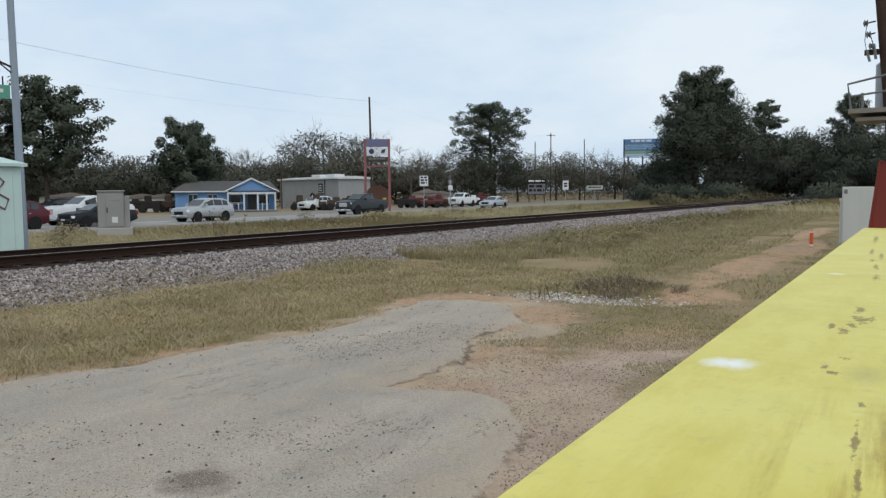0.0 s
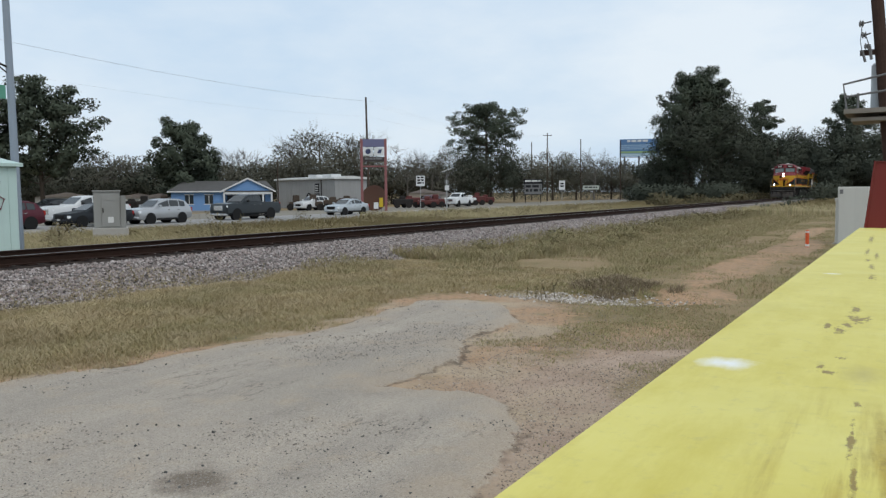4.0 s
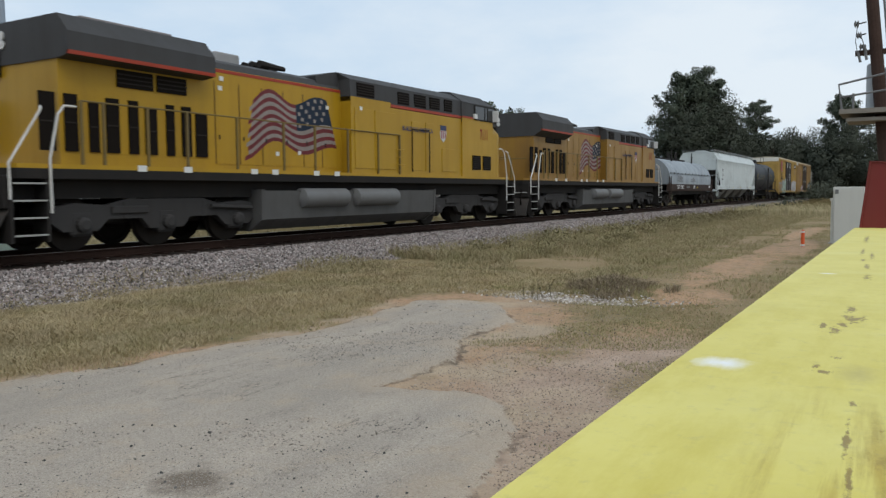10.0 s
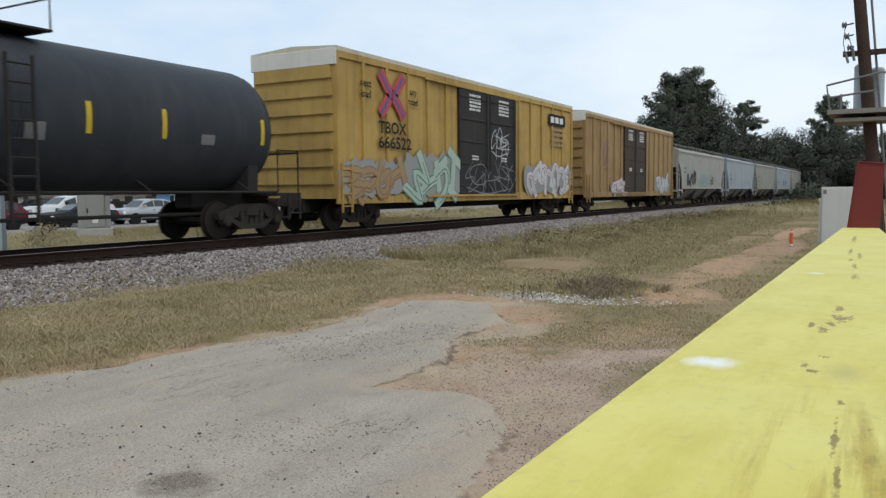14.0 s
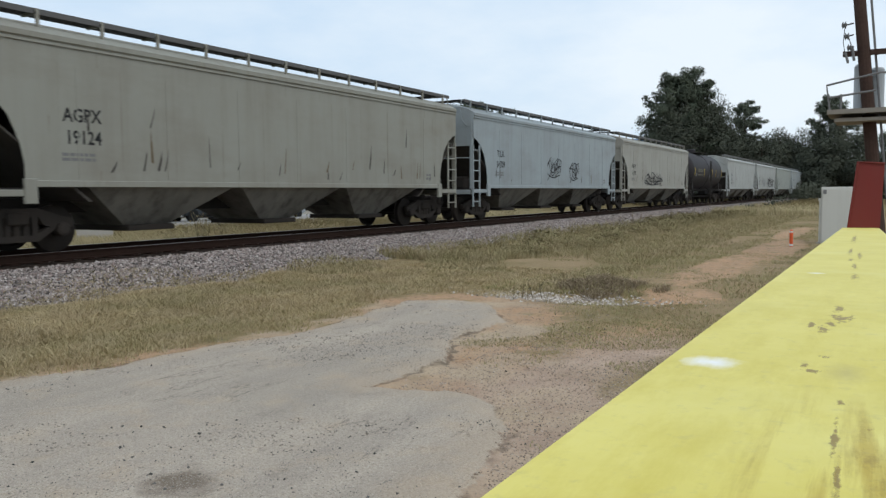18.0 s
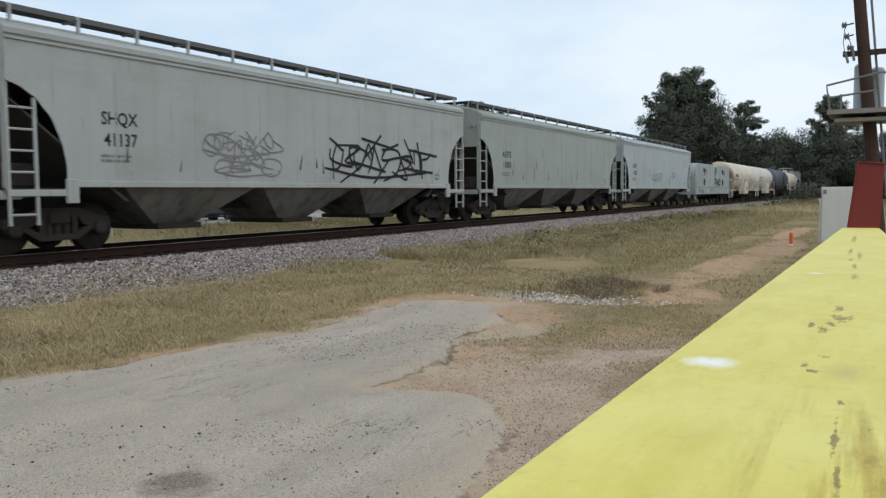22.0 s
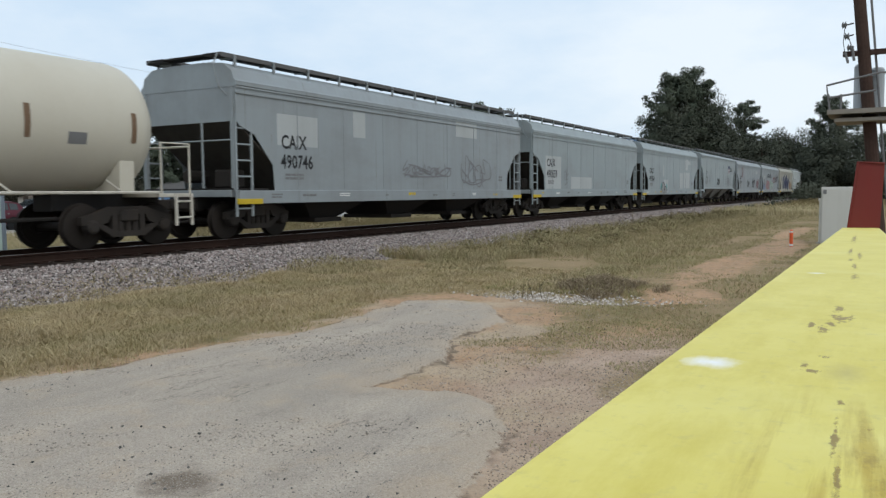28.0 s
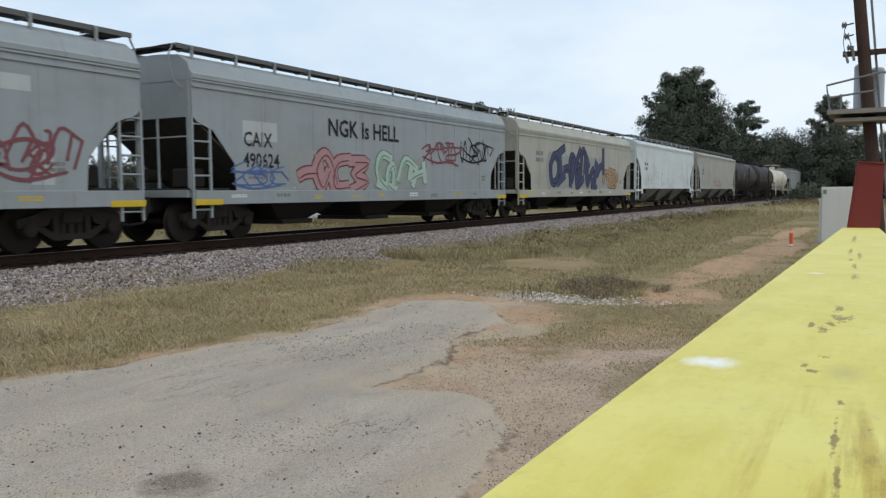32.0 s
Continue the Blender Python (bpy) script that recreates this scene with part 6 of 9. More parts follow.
    for s in (-1, 1):
        for a, b, z0, z1 in ((5.2, 5.7, 3.72, 4.10), (6.0, 6.6, 3.72, 4.08), (6.85, 7.5, 3.70, 4.08), (7.8, 8.4, 3.70, 4.06), (9.6, 10.4, 3.74, 4.10)):
            ladder_grille(car, A(a), A(b), s * 1.412, z0, z1, roof)
        for a, b, z0, z1 in ((5.0, 5.9, 1.75, 2.5), (6.4, 6.9, 1.75, 3.25), (7.2, 7.7, 1.75, 3.25), (8.6, 9.6, 1.75, 3.4), (9.75, 10.55, 1.75, 3.4)):
            part("panel_door", Geo().box(A(a), A(b), s * 1.436 - .014, s * 1.436 + .014, z0, z1, .006), side, car)
        for a, b, z0, z1 in ((2.5, 3.1, 1.85, 2.35), (3.3, 3.9, 1.85, 2.35)):
            ladder_grille(car, A(a), A(b), s * 1.482, z0, z1, side, "vent", 7)
        for q in range(3):
            part("step_iron", Geo().tube([(A(8.2), s * 1.52, 1.9 + q * .22), (A(8.65), s * 1.52, 1.9 + q * .22)], .015, 5), side, car)
        part("grab_iron", Geo().tube([(A(6.75), s * 1.50, 1.7), (A(6.75), s * 1.50, 2.95)], .018, 5), soot, car)
        part("grab_iron", Geo().tube([(A(7.75), s * 1.50, 1.7), (A(7.75), s * 1.50, 3.0), (A(6.75), s * 1.50, 3.0)], .018, 5), soot, car)
        ob = lettering("lettering", number, car, plain("red_number", (.26, .025, .012), .6, 0, .2), 0, 0, 0, .38, squeeze=.62)
        ob.matrix_basis = Matrix.Translation((A(3.0), s * 1.482, 3.08)) @ pose(0, 0, 0, 90, 0, 180 if s > 0 else 0)
        ob = lettering("lettering", "BUILDING AMERICA", car, SPRAY["navy"], 0, 0, 0, .14, squeeze=1.05)
        ob.matrix_basis = Matrix.Translation((A(7.35), s * 1.456, 3.0)) @ pose(0, 0, 0, 90, 0, 180 if s > 0 else 0)
        ex, ey = A(5.8), s * 1.437
        sh = part("emblem", Geo().prism([(ex - .19, 3.24), (ex + .19, 3.24), (ex + .19, 2.84), (ex, 2.70), (ex - .19, 2.84)], ey - .006, ey + .006), SPRAY["white"], car, "striped shield emblem")
        part("emblem_top", Geo().box(ex - .19, ex + .19, ey - .010, ey + .010, 3.08, 3.24), SPRAY["navy"], sh)
        for q in range(3):
            part("emblem_stripe", Geo().box(ex - .15 + q * .12, ex - .09 + q * .12, ey - .010, ey + .010, 2.82, 3.07), SPRAY["red"], sh)
    # engine hood with its doors, vents and the painted flag
    r0, r1, e1 = A(15.5), A(21.0), A(20.9)
    slab("engine_hood", side, rect(i1, e1, HY), DK, 3.88)
    slab("hood_line", line, rect(i1, e1, HY + .008), 3.80, 3.87)
    part("hood_roof", Geo().loft([[(x, y, 3.88) for x, y in rect(i1, r0, HY - .02)], [(x, y, 4.04) for x, y in rect(i1, r0, .96)], [(x, y, 4.16) for x, y in rect(i1, r0, .6)]]), roof, car)
    wing = [(-1.08, 3.56), (-1.40, 3.60), (-1.46, 3.66), (-1.46, 4.02), (-1.16, 4.36), (1.16, 4.36), (1.46, 4.02), (1.46, 3.66), (1.40, 3.60), (1.08, 3.56)]
    if not fresh:
        wing = [(-1.08, 3.40), (-1.44, 3.60), (-1.49, 3.66), (-1.49, 4.06), (-1.20, 4.38), (1.20, 4.38), (1.49, 4.06), (1.49, 3.66), (1.44, 3.60), (1.08, 3.40)]
    part("radiator_cab", Geo().prism(wing, r0, r1, "x"), roof, car, "flared radiator housing")
    part("radiator_top", Geo().box(r0 + .8, r1 - .6, -1.0, 1.0, 4.37, 4.44, .02), paint("radiator_screen", (.22, .20, .20), .5, .4), car)
    for s in (-1, 1):
        part("wing_line", Geo().box(r0, r1, *sorted((s * 1.40, s * (1.466 if fresh else 1.496))), 3.61, 3.68), line, car)
        for a, b in ((16.15, 17.15), (17.28, 18.4)):
            ladder_grille(car, A(a), A(b), s * (HY + .012), 3.18, 3.52, side, "screen", 4)
        for q in range(9):
            a = A(15.42) + q * .47
            w, z1 = (.34, .26, .22, .30, .24, .30, .22, .28, .32)[q], 2.94 if q % 3 else 2.84
            ladder_grille(car, a, a + w, s * (HY + .012), 1.88, z1, side, "hood_vent", 2)
        for q in range(6):
            a = i1 + .12 + q * .78
            dr = part("hood_door", Geo().box(a, a + .70, s * HY - .012, s * HY + .012, 1.75, 3.42), side, car)
            part("door_latch", Geo().box(a + .58, a + .62, s * HY - .022, s * HY + .022, 2.3, 2.4), soot, dr)
            part("door_edge", Geo().box(a + .705, a + .735, s * HY - .008, s * HY + .008, 1.75, 3.6), paint("edge_rust", (.16, .09, .02), .7, .4), car)
        waving_flag(car, s, A(12.62) if fresh else A(12.0))
        for x in (11.3, 12.1, 13.6, 14.3, 16.5, 18.0):
            part("reflector", Geo().box(A(x), A(x) + .22, *sorted((s * 1.50, s * 1.508)), DK - .10, DK + .02), white_letters, car)
        for x, z in ((14.9, 3.62), (14.95, 3.4), (11.2, 3.3), (10.2, 3.35), (12.3, 2.05), (13.1, 2.0)):
            part("placard", Geo().box(A(x), A(x) + .12, *sorted((s * (HY if x > 10.7 else 1.43), s * ((HY if x > 10.7 else 1.43) + .022))), z, z + .1), white_letters, car)
    part("exhaust_stack", Geo().box(A(13.7), A(14.5), -.4, .4, 4.14, 4.42, .03), paint("tin", (.30, .30, .30), .6, .4), car, "bare metal exhaust stack")
    horn = part("horn", Geo().box(A(12.4), A(12.6), -.3, .3, 4.15, 4.28), soot, car)
    for q in range(3):
        part("horn_bell", Geo().tube([(A(12.0), -.3 + .28 * q, 4.32), (A(12.9), -.3 + .28 * q, 4.34)], .06, 8, .10), soot, horn)
    rail_mat = paint("rail_dark_yellow", (.16, .11, .03), .6, .5)
    for y in (-1.47, 1.47):
        railing(car, rail_mat, [A(8.4), A(9.5), A(10.9), A(12.2), A(13.35), A(14.9), A(16.6), A(17.9), A(19.2), A(20.3)], y, DK, 2.78, .018)
    loco_under(car, X, h, DK, True, truck_mat, tank_mat, rail_mat)
    part("rear_light", Geo().box(e1, e1 + .10, -.95, -.70, 3.35, 3.85, .03), soot, car)
    for z in (3.95, 4.12):
        part("rear_headlight", Geo().lathe([(r1, .08), (r1 + .03, .09)], 12, "x", (0, -.6, z)), shade, car)
    register(car, k)
    if turned:
        car["turned"] = 1
    return car
# ---- the cars in their order ----
southern_belle(0, "red, yellow and black diesel locomotive with lit headlights", False)
armour(1, "bright yellow diesel locomotive with grey roof and flag", True)
armour(2, "faded yellow diesel locomotive with grey roof and flag", True)
coil_car_long(3)
pearl = paint("pellet_white", (0.503, 0.545, 0.538), .5, .14, seam=1.36)
hopper(4, "pellet", pearl, "clean white four-bay covered hopper car", "MULX", "91334")
tank(5, paint("tank_black_paint", (.032, .036, .042), .45, .35, dirt=(.10, .10, .10)), "glossy black tank car with yellow reflector marks", 1.5, "GCCX 71560", True)
boxcar(6, "yellow high boxcar with black doors and pale graffiti", True)
boxcar(7, "tan weathered boxcar with dark doors and graffiti", False)
grey_a = paint("hopper_grey", (.258, .276, .276), .55, .35, dirt=(.15, .13, .11), seam=1.36)
blue_grey = paint("hopper_bluegrey", (.274, .316, .332), .55, .40, dirt=(.15, .14, .13), seam=1.36)
tan_a = paint("hopper_tan", (.251, .253, .220), .6, .40, dirt=(.15, .12, .09), seam=1.36)
tan_b = paint("hopper_sand", (.296, .296, .264), .6, .35, dirt=(.16, .13, .10), seam=1.36)
pale = paint("hopper_pale", (.334, .352, .340), .55, .30, dirt=(.17, .15, .13), seam=1.36)
lime = paint("hopper_lime", (.289, .316, .296), .55, .28, dirt=(.16, .15, .13), seam=1.36)
steel = paint("hopper_steel", (.251, .280, .292), .5, .35, dirt=(.14, .13, .12), seam=1.36)
ice = paint("hopper_ice", (.258, .298, .306), .5, .28, dirt=(.16, .15, .14), seam=1.36)
pale_ice = paint("hopper_pale_ice", (.345, .382, .388), .5, .28, dirt=(.16, .15, .14), seam=1.36)
S = SPRAY
hopper(8, "round", tan_b, "dusty grey covered hopper car with black and teal graffiti", tags=[
    lambda c, y: throwup(c, -4.6, y, 2.0, 3.0, 1.0, S["black"], S["grey"], 2, 4), lambda c, y: scrawl(c, .2, y, 1.95, 3.2, .9, S["teal"], 6, 5, .09), lambda c, y: scrawl(c, 3.2, y, 1.9, 1.5, .7, S["black"], 9, 3)])
hopper(9, "round", blue_grey, "pale blue-grey covered hopper car with dirty streaks", "TILX", "54898")
hopper(10, "round", tan_a, "tan covered hopper car streaked with grime", "AGPX", "19124", scuffs=24)
hopper(11, "round", blue_grey, "blue-grey covered hopper car with two black tags", "TILX", "54709", tags=[
    lambda c, y: scrawl(c, -.6, y, 2.05, 1.6, .7, S["black"], 21, 4, .06), lambda c, y: scrawl(c, 2.0, y, 1.95, 1.2, .7, S["black"], 22, 3, .06)])
hopper(12, "round", tan_b, "cream covered hopper car with a black tag", "AGPX", "11158", scuffs=18, tags=[lambda c, y: scrawl(c, -1.6, y, 1.75, 4.2, .6, S["black"], 23, 8, .07)])
tank(13, paint("tank_soot", (.026, .024, .026), .5, .4, dirt=(.08, .07, .07)), "sooty black tank car with yellow lettering", 1.53, "MULX 701609", True)
hopper(14, "round", pale, "pale grey covered hopper car with ribbed roof edge", "SHQX", "40952")
hopper(15, "round", pale, "pale grey covered hopper car with black scribbled graffiti", "SHQX", "41137", tags=[
    lambda c, y: scrawl(c, 3.2, y, 2.05, 5.6, 1.05, S["black"], 31, 8, .10), lambda c, y: scrawl(c, -2.8, y, 2.2, 2.3, .55, S["grey"], 32, 6, .05), lambda c, y: scrawl(c, -2.6, y, 1.7, 2.0, .45, S["grey"], 33, 4, .05)])
hopper(16, "round", lime, "pale green-grey covered hopper car with rust runs", "AGPX", "19030")
hopper(17, "round", pale_ice, "pale blue-white covered hopper car with grey tags", "AGPX", "11100", tags=[lambda c, y: scrawl(c, -1.2, y, 1.95, 2.6, .55, grey_letters, 41, 5, .035), lambda c, y: scrawl(c, 3.2, y, 2.1, .8, .4, grey_letters, 42, 3, .03)])
coil_car_hooded(18)
cream = paint("tank_cream", (.54, .495, .40), .5, .35, dirt=(.26, .19, .115), streak=False, spill=-7.2)
cream_b = paint("tank_bone", (.50, .47, .39), .55, .28, dirt=(.30, .24, .16), streak=False)
white_t = paint("tank_white", (.52, .50, .43), .5, .30, dirt=(.26, .20, .14), streak=False, spill=6.4)
tank(19, cream, "long cream tank car with brown spill stains", 1.4, "IAPX 1048", heavy=True)
tank(20, white_t, "long off-white tank car with end railings", 1.4, "IAPX 1066", heavy=True)
tank(21, paint("tank_slate", (.055, .065, .085), .45, .3, dirt=(.12, .12, .12)), "slate-blue tank car with top platform", 1.45, "", True)
tank(22, cream_b, "short bone-coloured tank car with rusty top", 1.37, "DBWX 1015")
def bubble_tag(c, y):
    """Two grey bubbles outlined in black, with teal wings."""
    for x0, x1 in ((-3.6, -3.15), (-2.2, -1.75)):
        part("graffiti_wing", Geo().add([(x0, y - .004, 1.22), (x1, y - .004, 1.22), (x1, y - .004, 1.52), ((x0 + x1) / 2, y - .004, 1.56), (x0, y - .004, 1.36)], [(0, 1, 2, 3, 4)]), S["teal"], c, "teal spray paint")
    g, f = Geo(), Geo()
    for cx, r, top in ((-2.97, .37, 1.50), (-2.45, .43, 1.26)):
        ring = smooth_line([(cx - r, .88), (cx - r, top - .2), (cx - r * .4, top + .08), (cx + r * .4, top + .08), (cx + r, top - .2), (cx + r * .95, .88)])
        ribbon(g, ring, y - .052, .06, .9)
        f.add([(p.x, y - .044 - .002 * (cx > -2.7), p.y) for p in ring], [tuple(range(len(ring)))])
    ribbon(g, smooth_line([(-2.75, 1.12), (-2.55, 1.26), (-2.6, 1.05)]), y - .053, .05)
    part("graffiti_fill", f, S["haze"], c)
    part("graffiti", g, S["black"], c, "black bubble outlines in spray paint")


for k, num, tone, tg in ((23, "490746", steel, [lambda c, y: scrawl(c, .6, y, 1.75, 3.0, .35, S["grey"], 51, 9, .06), lambda c, y: scrawl(c, 4.0, y, 1.8, 2.0, .9, S["grey"], 52, 4, .06)]),
                         (24, "490639", ice, [lambda c, y: scrawl(c, -4.0, y, 1.75, .5, .7, S["grey"], 54, 2, .03)]),
                         (25, "490364", ice, [bubble_tag])):
    hopper(k, "sill", tone, "grey covered hopper car with a deep side sill and repainted patches", "CAIX", num, tags=tg, patches={
        23: [(-6.7, -5.1, 2.24, 3.0), (-3.5, -2.9, 2.6, 3.3), (2.6, 4.2, 2.96, 3.5)], 24: [(-6.5, -4.6, 1.2, 2.62), (-3.3, -.3, 1.2, 1.75)],
        25: [(1.95, 2.9, 1.22, 2.30), (3.2, 5.1, 1.25, 2.36), (3.7, 4.5, 2.54, 3.38), (4.5, 5.3, 2.95, 3.2), (-2.65, -1.45, 1.2, 1.8), (-2.85, -2.66, 2.0, 2.72)]}[k])
hopper(26, "round", ice, "pale blue-grey covered hopper car with a shield emblem", "UP", "92194", tags=[
    lambda c, y: scrawl(c, -.6, y, 1.85, 1.2, .5, S["black"], 61, 4, .06), lambda c, y: scrawl(c, 4.4, y, 1.9, 1.3, .8, S["grey"], 62, 3, .06),
    lambda c, y: part("emblem", Geo().prism([(4.25, 3.25), (4.85, 3.25), (4.85, 2.70), (4.55, 2.48), (4.25, 2.70)], y - .004, y), S["white"], c, "striped shield emblem"),
    lambda c, y: part("emblem_top", Geo().box(4.23, 4.87, y - .008, y - .004, 3.02, 3.27), S["navy"], c),
    lambda c, y: [part("emblem_stripe", Geo().box(4.29 + .125 * q, 4.35 + .125 * q, y - .008, y - .004, 2.62, 3.0), S["maroon"], c) for q in range(5)],
    lambda c, y: lettering("lettering", "BUILDING\nAMERICA", c, black_letters, 5.65, y - .002, 2.95, .16)])
hopper(27, "sill", steel, "grey covered hopper car with black tags", "CAIX", "490915", patches=[(4.6, 5.66, 2.85, 3.12), (5.6, 6.05, 1.25, 1.9)], tags=[
    lambda c, y: scrawl(c, -4.9, y, 2.9, .9, 1.0, S["maroon"], 71, 3, .06), lambda c, y: scrawl(c, -1.0, y, 1.75, 1.4, .6, S["black"], 72, 4, .07),
    lambda c, y: scrawl(c, 2.6, y, 1.85, 1.6, .9, S["black"], 73, 4, .08), lambda c, y: scrawl(c, 5.6, y, 1.8, 1.6, .9, S["maroon"], 74, 4, .09)])
hopper(28, "sill", steel, "grey covered hopper car covered in pink and green graffiti", "CAIX", "490624", patches=[(-6.5, -5.3, 2.3, 2.75), (-4.7, -4.2, 1.2, 1.75)], tags=[
    lambda c, y: lettering("graffiti", "NGK Is HELL", c, S["black"], -1.5, y - .004, 2.78, .46, squeeze=1.0), lambda c, y: throwup(c, -3.1, y, 1.65, 3.2, 1.2, S["pink"], S["maroon"], 81, 4),
    lambda c, y: throwup(c, .3, y, 1.6, 2.6, 1.1, S["mint"], S["green"], 82, 4), lambda c, y: scrawl(c, 2.9, y, 2.45, 2.4, .8, S["maroon"], 83, 5, .09), lambda c, y: scrawl(c, 5.4, y, 2.5, 2.2, .75, S["black"], 84, 5, .08),
    lambda c, y: scrawl(c, -6.0, y, 1.45, 1.8, .5, S["blue"], 85, 4, .05)])
hopper(29, "sill", paint("hopper_cream", (.334, .332, .288), .6, .3, dirt=(.17, .14, .11), seam=1.36), "cream covered hopper car with dark mural graffiti", tags=[
    lambda c, y: throwup(c, -.9, y, 2.0, 7.8, 1.8, S["navy"], S["black"], 91, 9), lambda c, y: throwup(c, 4.2, y, 1.7, 2.5, .9, S["tan"], S["maroon"], 92, 3)])
hopper(30, "round", pearl, "white covered hopper car")
hopper(31, "round", tan_b, "light covered hopper car with a pink tag", tags=[lambda c, y: scrawl(c, 0, y, 1.7, 2.5, .6, S["pink"], 95, 5, .08)])
for k in (32, 33):
    tank(k, MATS["tank_soot"], "black tank car near the end of the train", 1.48, "", True)
tank(34, white_t, "off-white tank car far down the train", 1.42, "")
hopper(35, "round", grey_a, "grey covered hopper car far down the train")
hopper(36, "round", tan_a, "tan covered hopper car far down the train")
# ---- trees ----
def leaf_cloud(name, blobs, n, size, ramp_name, ramp, parent, label="", seed=0, droop=0.0):
    """A crown of many small leaf clumps, gathered round limbs; blobs: (centre, radii)."""
    r = np.random.RandomState(seed)
    w8 = np.array([b[1][0] * b[1][1] * b[1][2] for b in blobs]) ** .66
    idx = r.choice(len(blobs), n, p=w8 / w8.sum())
    c = np.array([b[0] for b in blobs])[idx]
    rad = np.array([b[1] for b in blobs])[idx]
    d = r.normal(size=(n, 3))
    d /= np.linalg.norm(d, axis=1)[:, None]
    p = c + d * rad * (r.uniform(0, 1, (n, 1)) ** .45 + np.abs(r.normal(0, .14, (n, 1))))
    s = size * r.uniform(.55, 1.35, (n, 1))
    a = r.normal(size=(n, 3))
    a /= np.linalg.norm(a, axis=1)[:, None]
    b = np.cross(a, r.normal(size=(n, 3)))
    b /= np.linalg.norm(b, axis=1)[:, None] + 1e-9
    mid = c.mean(0)
    out = d * .6 + (p - mid) / (np.abs(p - mid).max(0) + 1e-6) * .9 + (0, 0, .25) + r.normal(0, .13, (n, 3))
    out /= np.linalg.norm(out, axis=1)[:, None]
    b *= np.where((np.cross(a, b) * out).sum(1) < 0, -1, 1)[:, None]
    v = np.stack([p - a * s, p - b * s * .55, p + a * s, p + b * s * .55], 1).reshape(-1, 3)
    f = np.arange(4 * n).reshape(-1, 4)
    me = bpy.data.meshes.new(name)
    me.from_pydata(v.tolist(), [], f.tolist())
    me.shade_smooth()
    me.normals_split_custom_set_from_vertices(np.repeat(out, 4, 0).tolist())
    me.materials.append(island(ramp_name, ramp, .9, .05))
    ob = new(name, me)
    ob.parent = parent
    return tagged(ob, label)


PINE = [(.072, .088, .064), (.078, .095, .069), (.086, .102, .074), (.095, .110, .080)]
OAK = [(.069, .079, .060), (.075, .085, .065), (.081, .090, .069), (.088, .096, .074)]
THIN = [(.10, .10, .078), (.12, .118, .092), (.15, .142, .112), (.11, .11, .084)]
BARE = [(.11, .10, .085), (.16, .15, .125), (.20, .18, .15)]
bark = plain("bark", (.10, .078, .06), .95, 0, .6, 3)
grey_bark = plain("grey_bark", (.17, .155, .135), .95, 0, .5, 3)


def limbs(rng, base, top, r0, n, spread, up, start=.35):
    """A tapered trunk and n limbs; returns the mesh and the limbs' ends."""
    g = Geo()
    base, top = Vector(base), Vector(top)
    pts = [base + (top - base) * (i / 6) + Vector((rng.uniform(-1, 1), rng.uniform(-1, 1), 0)) * r0 * .7 * (i > 0) for i in range(7)]
    g.tube(pts, r0, 8, r0 * .22)
    ends = []
    for i in range(n):
        k = start + (1 - start) * (i + rng.random()) / n
        q = base + (top - base) * k
        a = i * 2.4 + rng.uniform(-.5, .5)
        ln = spread * (1.15 - .75 * k) * rng.uniform(.7, 1.2)
        e = q + Vector((math.cos(a) * ln, math.sin(a) * ln, up * ln * rng.uniform(.5, 1.2)))
        m = (q + e) / 2 + Vector((0, 0, -.08 * ln))
        g.tube([q, m, e], r0 * .34 * (1.2 - k), 5, r0 * .06)
        ends.append((e, ln))
    return g, ends


def pine(spot, h, wide, seed, label="tall dark pine with an open ragged crown", start=.35, leaves=5200, flat=.5, umbrella=False):
    rng = random.Random(seed)
    tree = thing("pine_tree", label, "tree", "trees beyond the track", m=Matrix.Translation(spot))
    g = Geo()
    lean = Vector((rng.uniform(-.5, .5), rng.uniform(-.5, .5), 0))
    axis = lambda k: lean * k + Vector((0, 0, -.3 + (h * .94 + .3) * k))
    g.tube([axis(i / 6) + Vector((rng.uniform(-.1, .1), rng.uniform(-.1, .1), 0)) * (i > 0) for i in range(7)], h * .021, 8, h * .005)
    blobs = []
    for i in range(32):
        k = start + (1 - start) * (i + rng.random()) / 32
        kk = (k - start) / (1 - start)
        prof = (.85 + .5 * kk - 1.0 * kk ** 3) if umbrella else (.62 + .9 * kk - 1.2 * kk ** 2)
        a, ln = i * 2.4 + rng.uniform(-.5, .5), wide * .52 * prof * rng.uniform(.65, 1.15)
        q = axis(k)
        e = q + Vector((math.cos(a) * ln, math.sin(a) * ln, ln * (rng.uniform(.0, .25) if umbrella else rng.uniform(.05, .75))))
        g.tube([q, (q + e) / 2 - Vector((0, 0, .06 * ln)), e], h * .0065 * (1.3 - k), 5, h * .0012)
        for j in range(6):
            f = .35 + .68 * j / 5
            rr = wide * .066 * rng.uniform(.75, 1.35) * (1.1 - .3 * f)
            p = q.lerp(e, f)
            blobs.append(((p.x + rng.gauss(0, wide * .02), p.y + rng.gauss(0, wide * .02), p.z + rng.gauss(.15, wide * .03)), (rr, rr, rr * flat * rng.uniform(.8, 1.5))))
    for j in range(5):
        p = axis(rng.uniform(.93, 1.02))
        blobs.append(((p.x + rng.gauss(0, wide * .06), p.y + rng.gauss(0, wide * .06), p.z), (wide * .09, wide * .09, h * .03)))
    part("trunk", g, bark, tree)
    leaf_cloud("crown", blobs, int(leaves * 2.6), .10 + wide * .0045, "pine_needles", PINE, tree, seed=seed)
    return tree


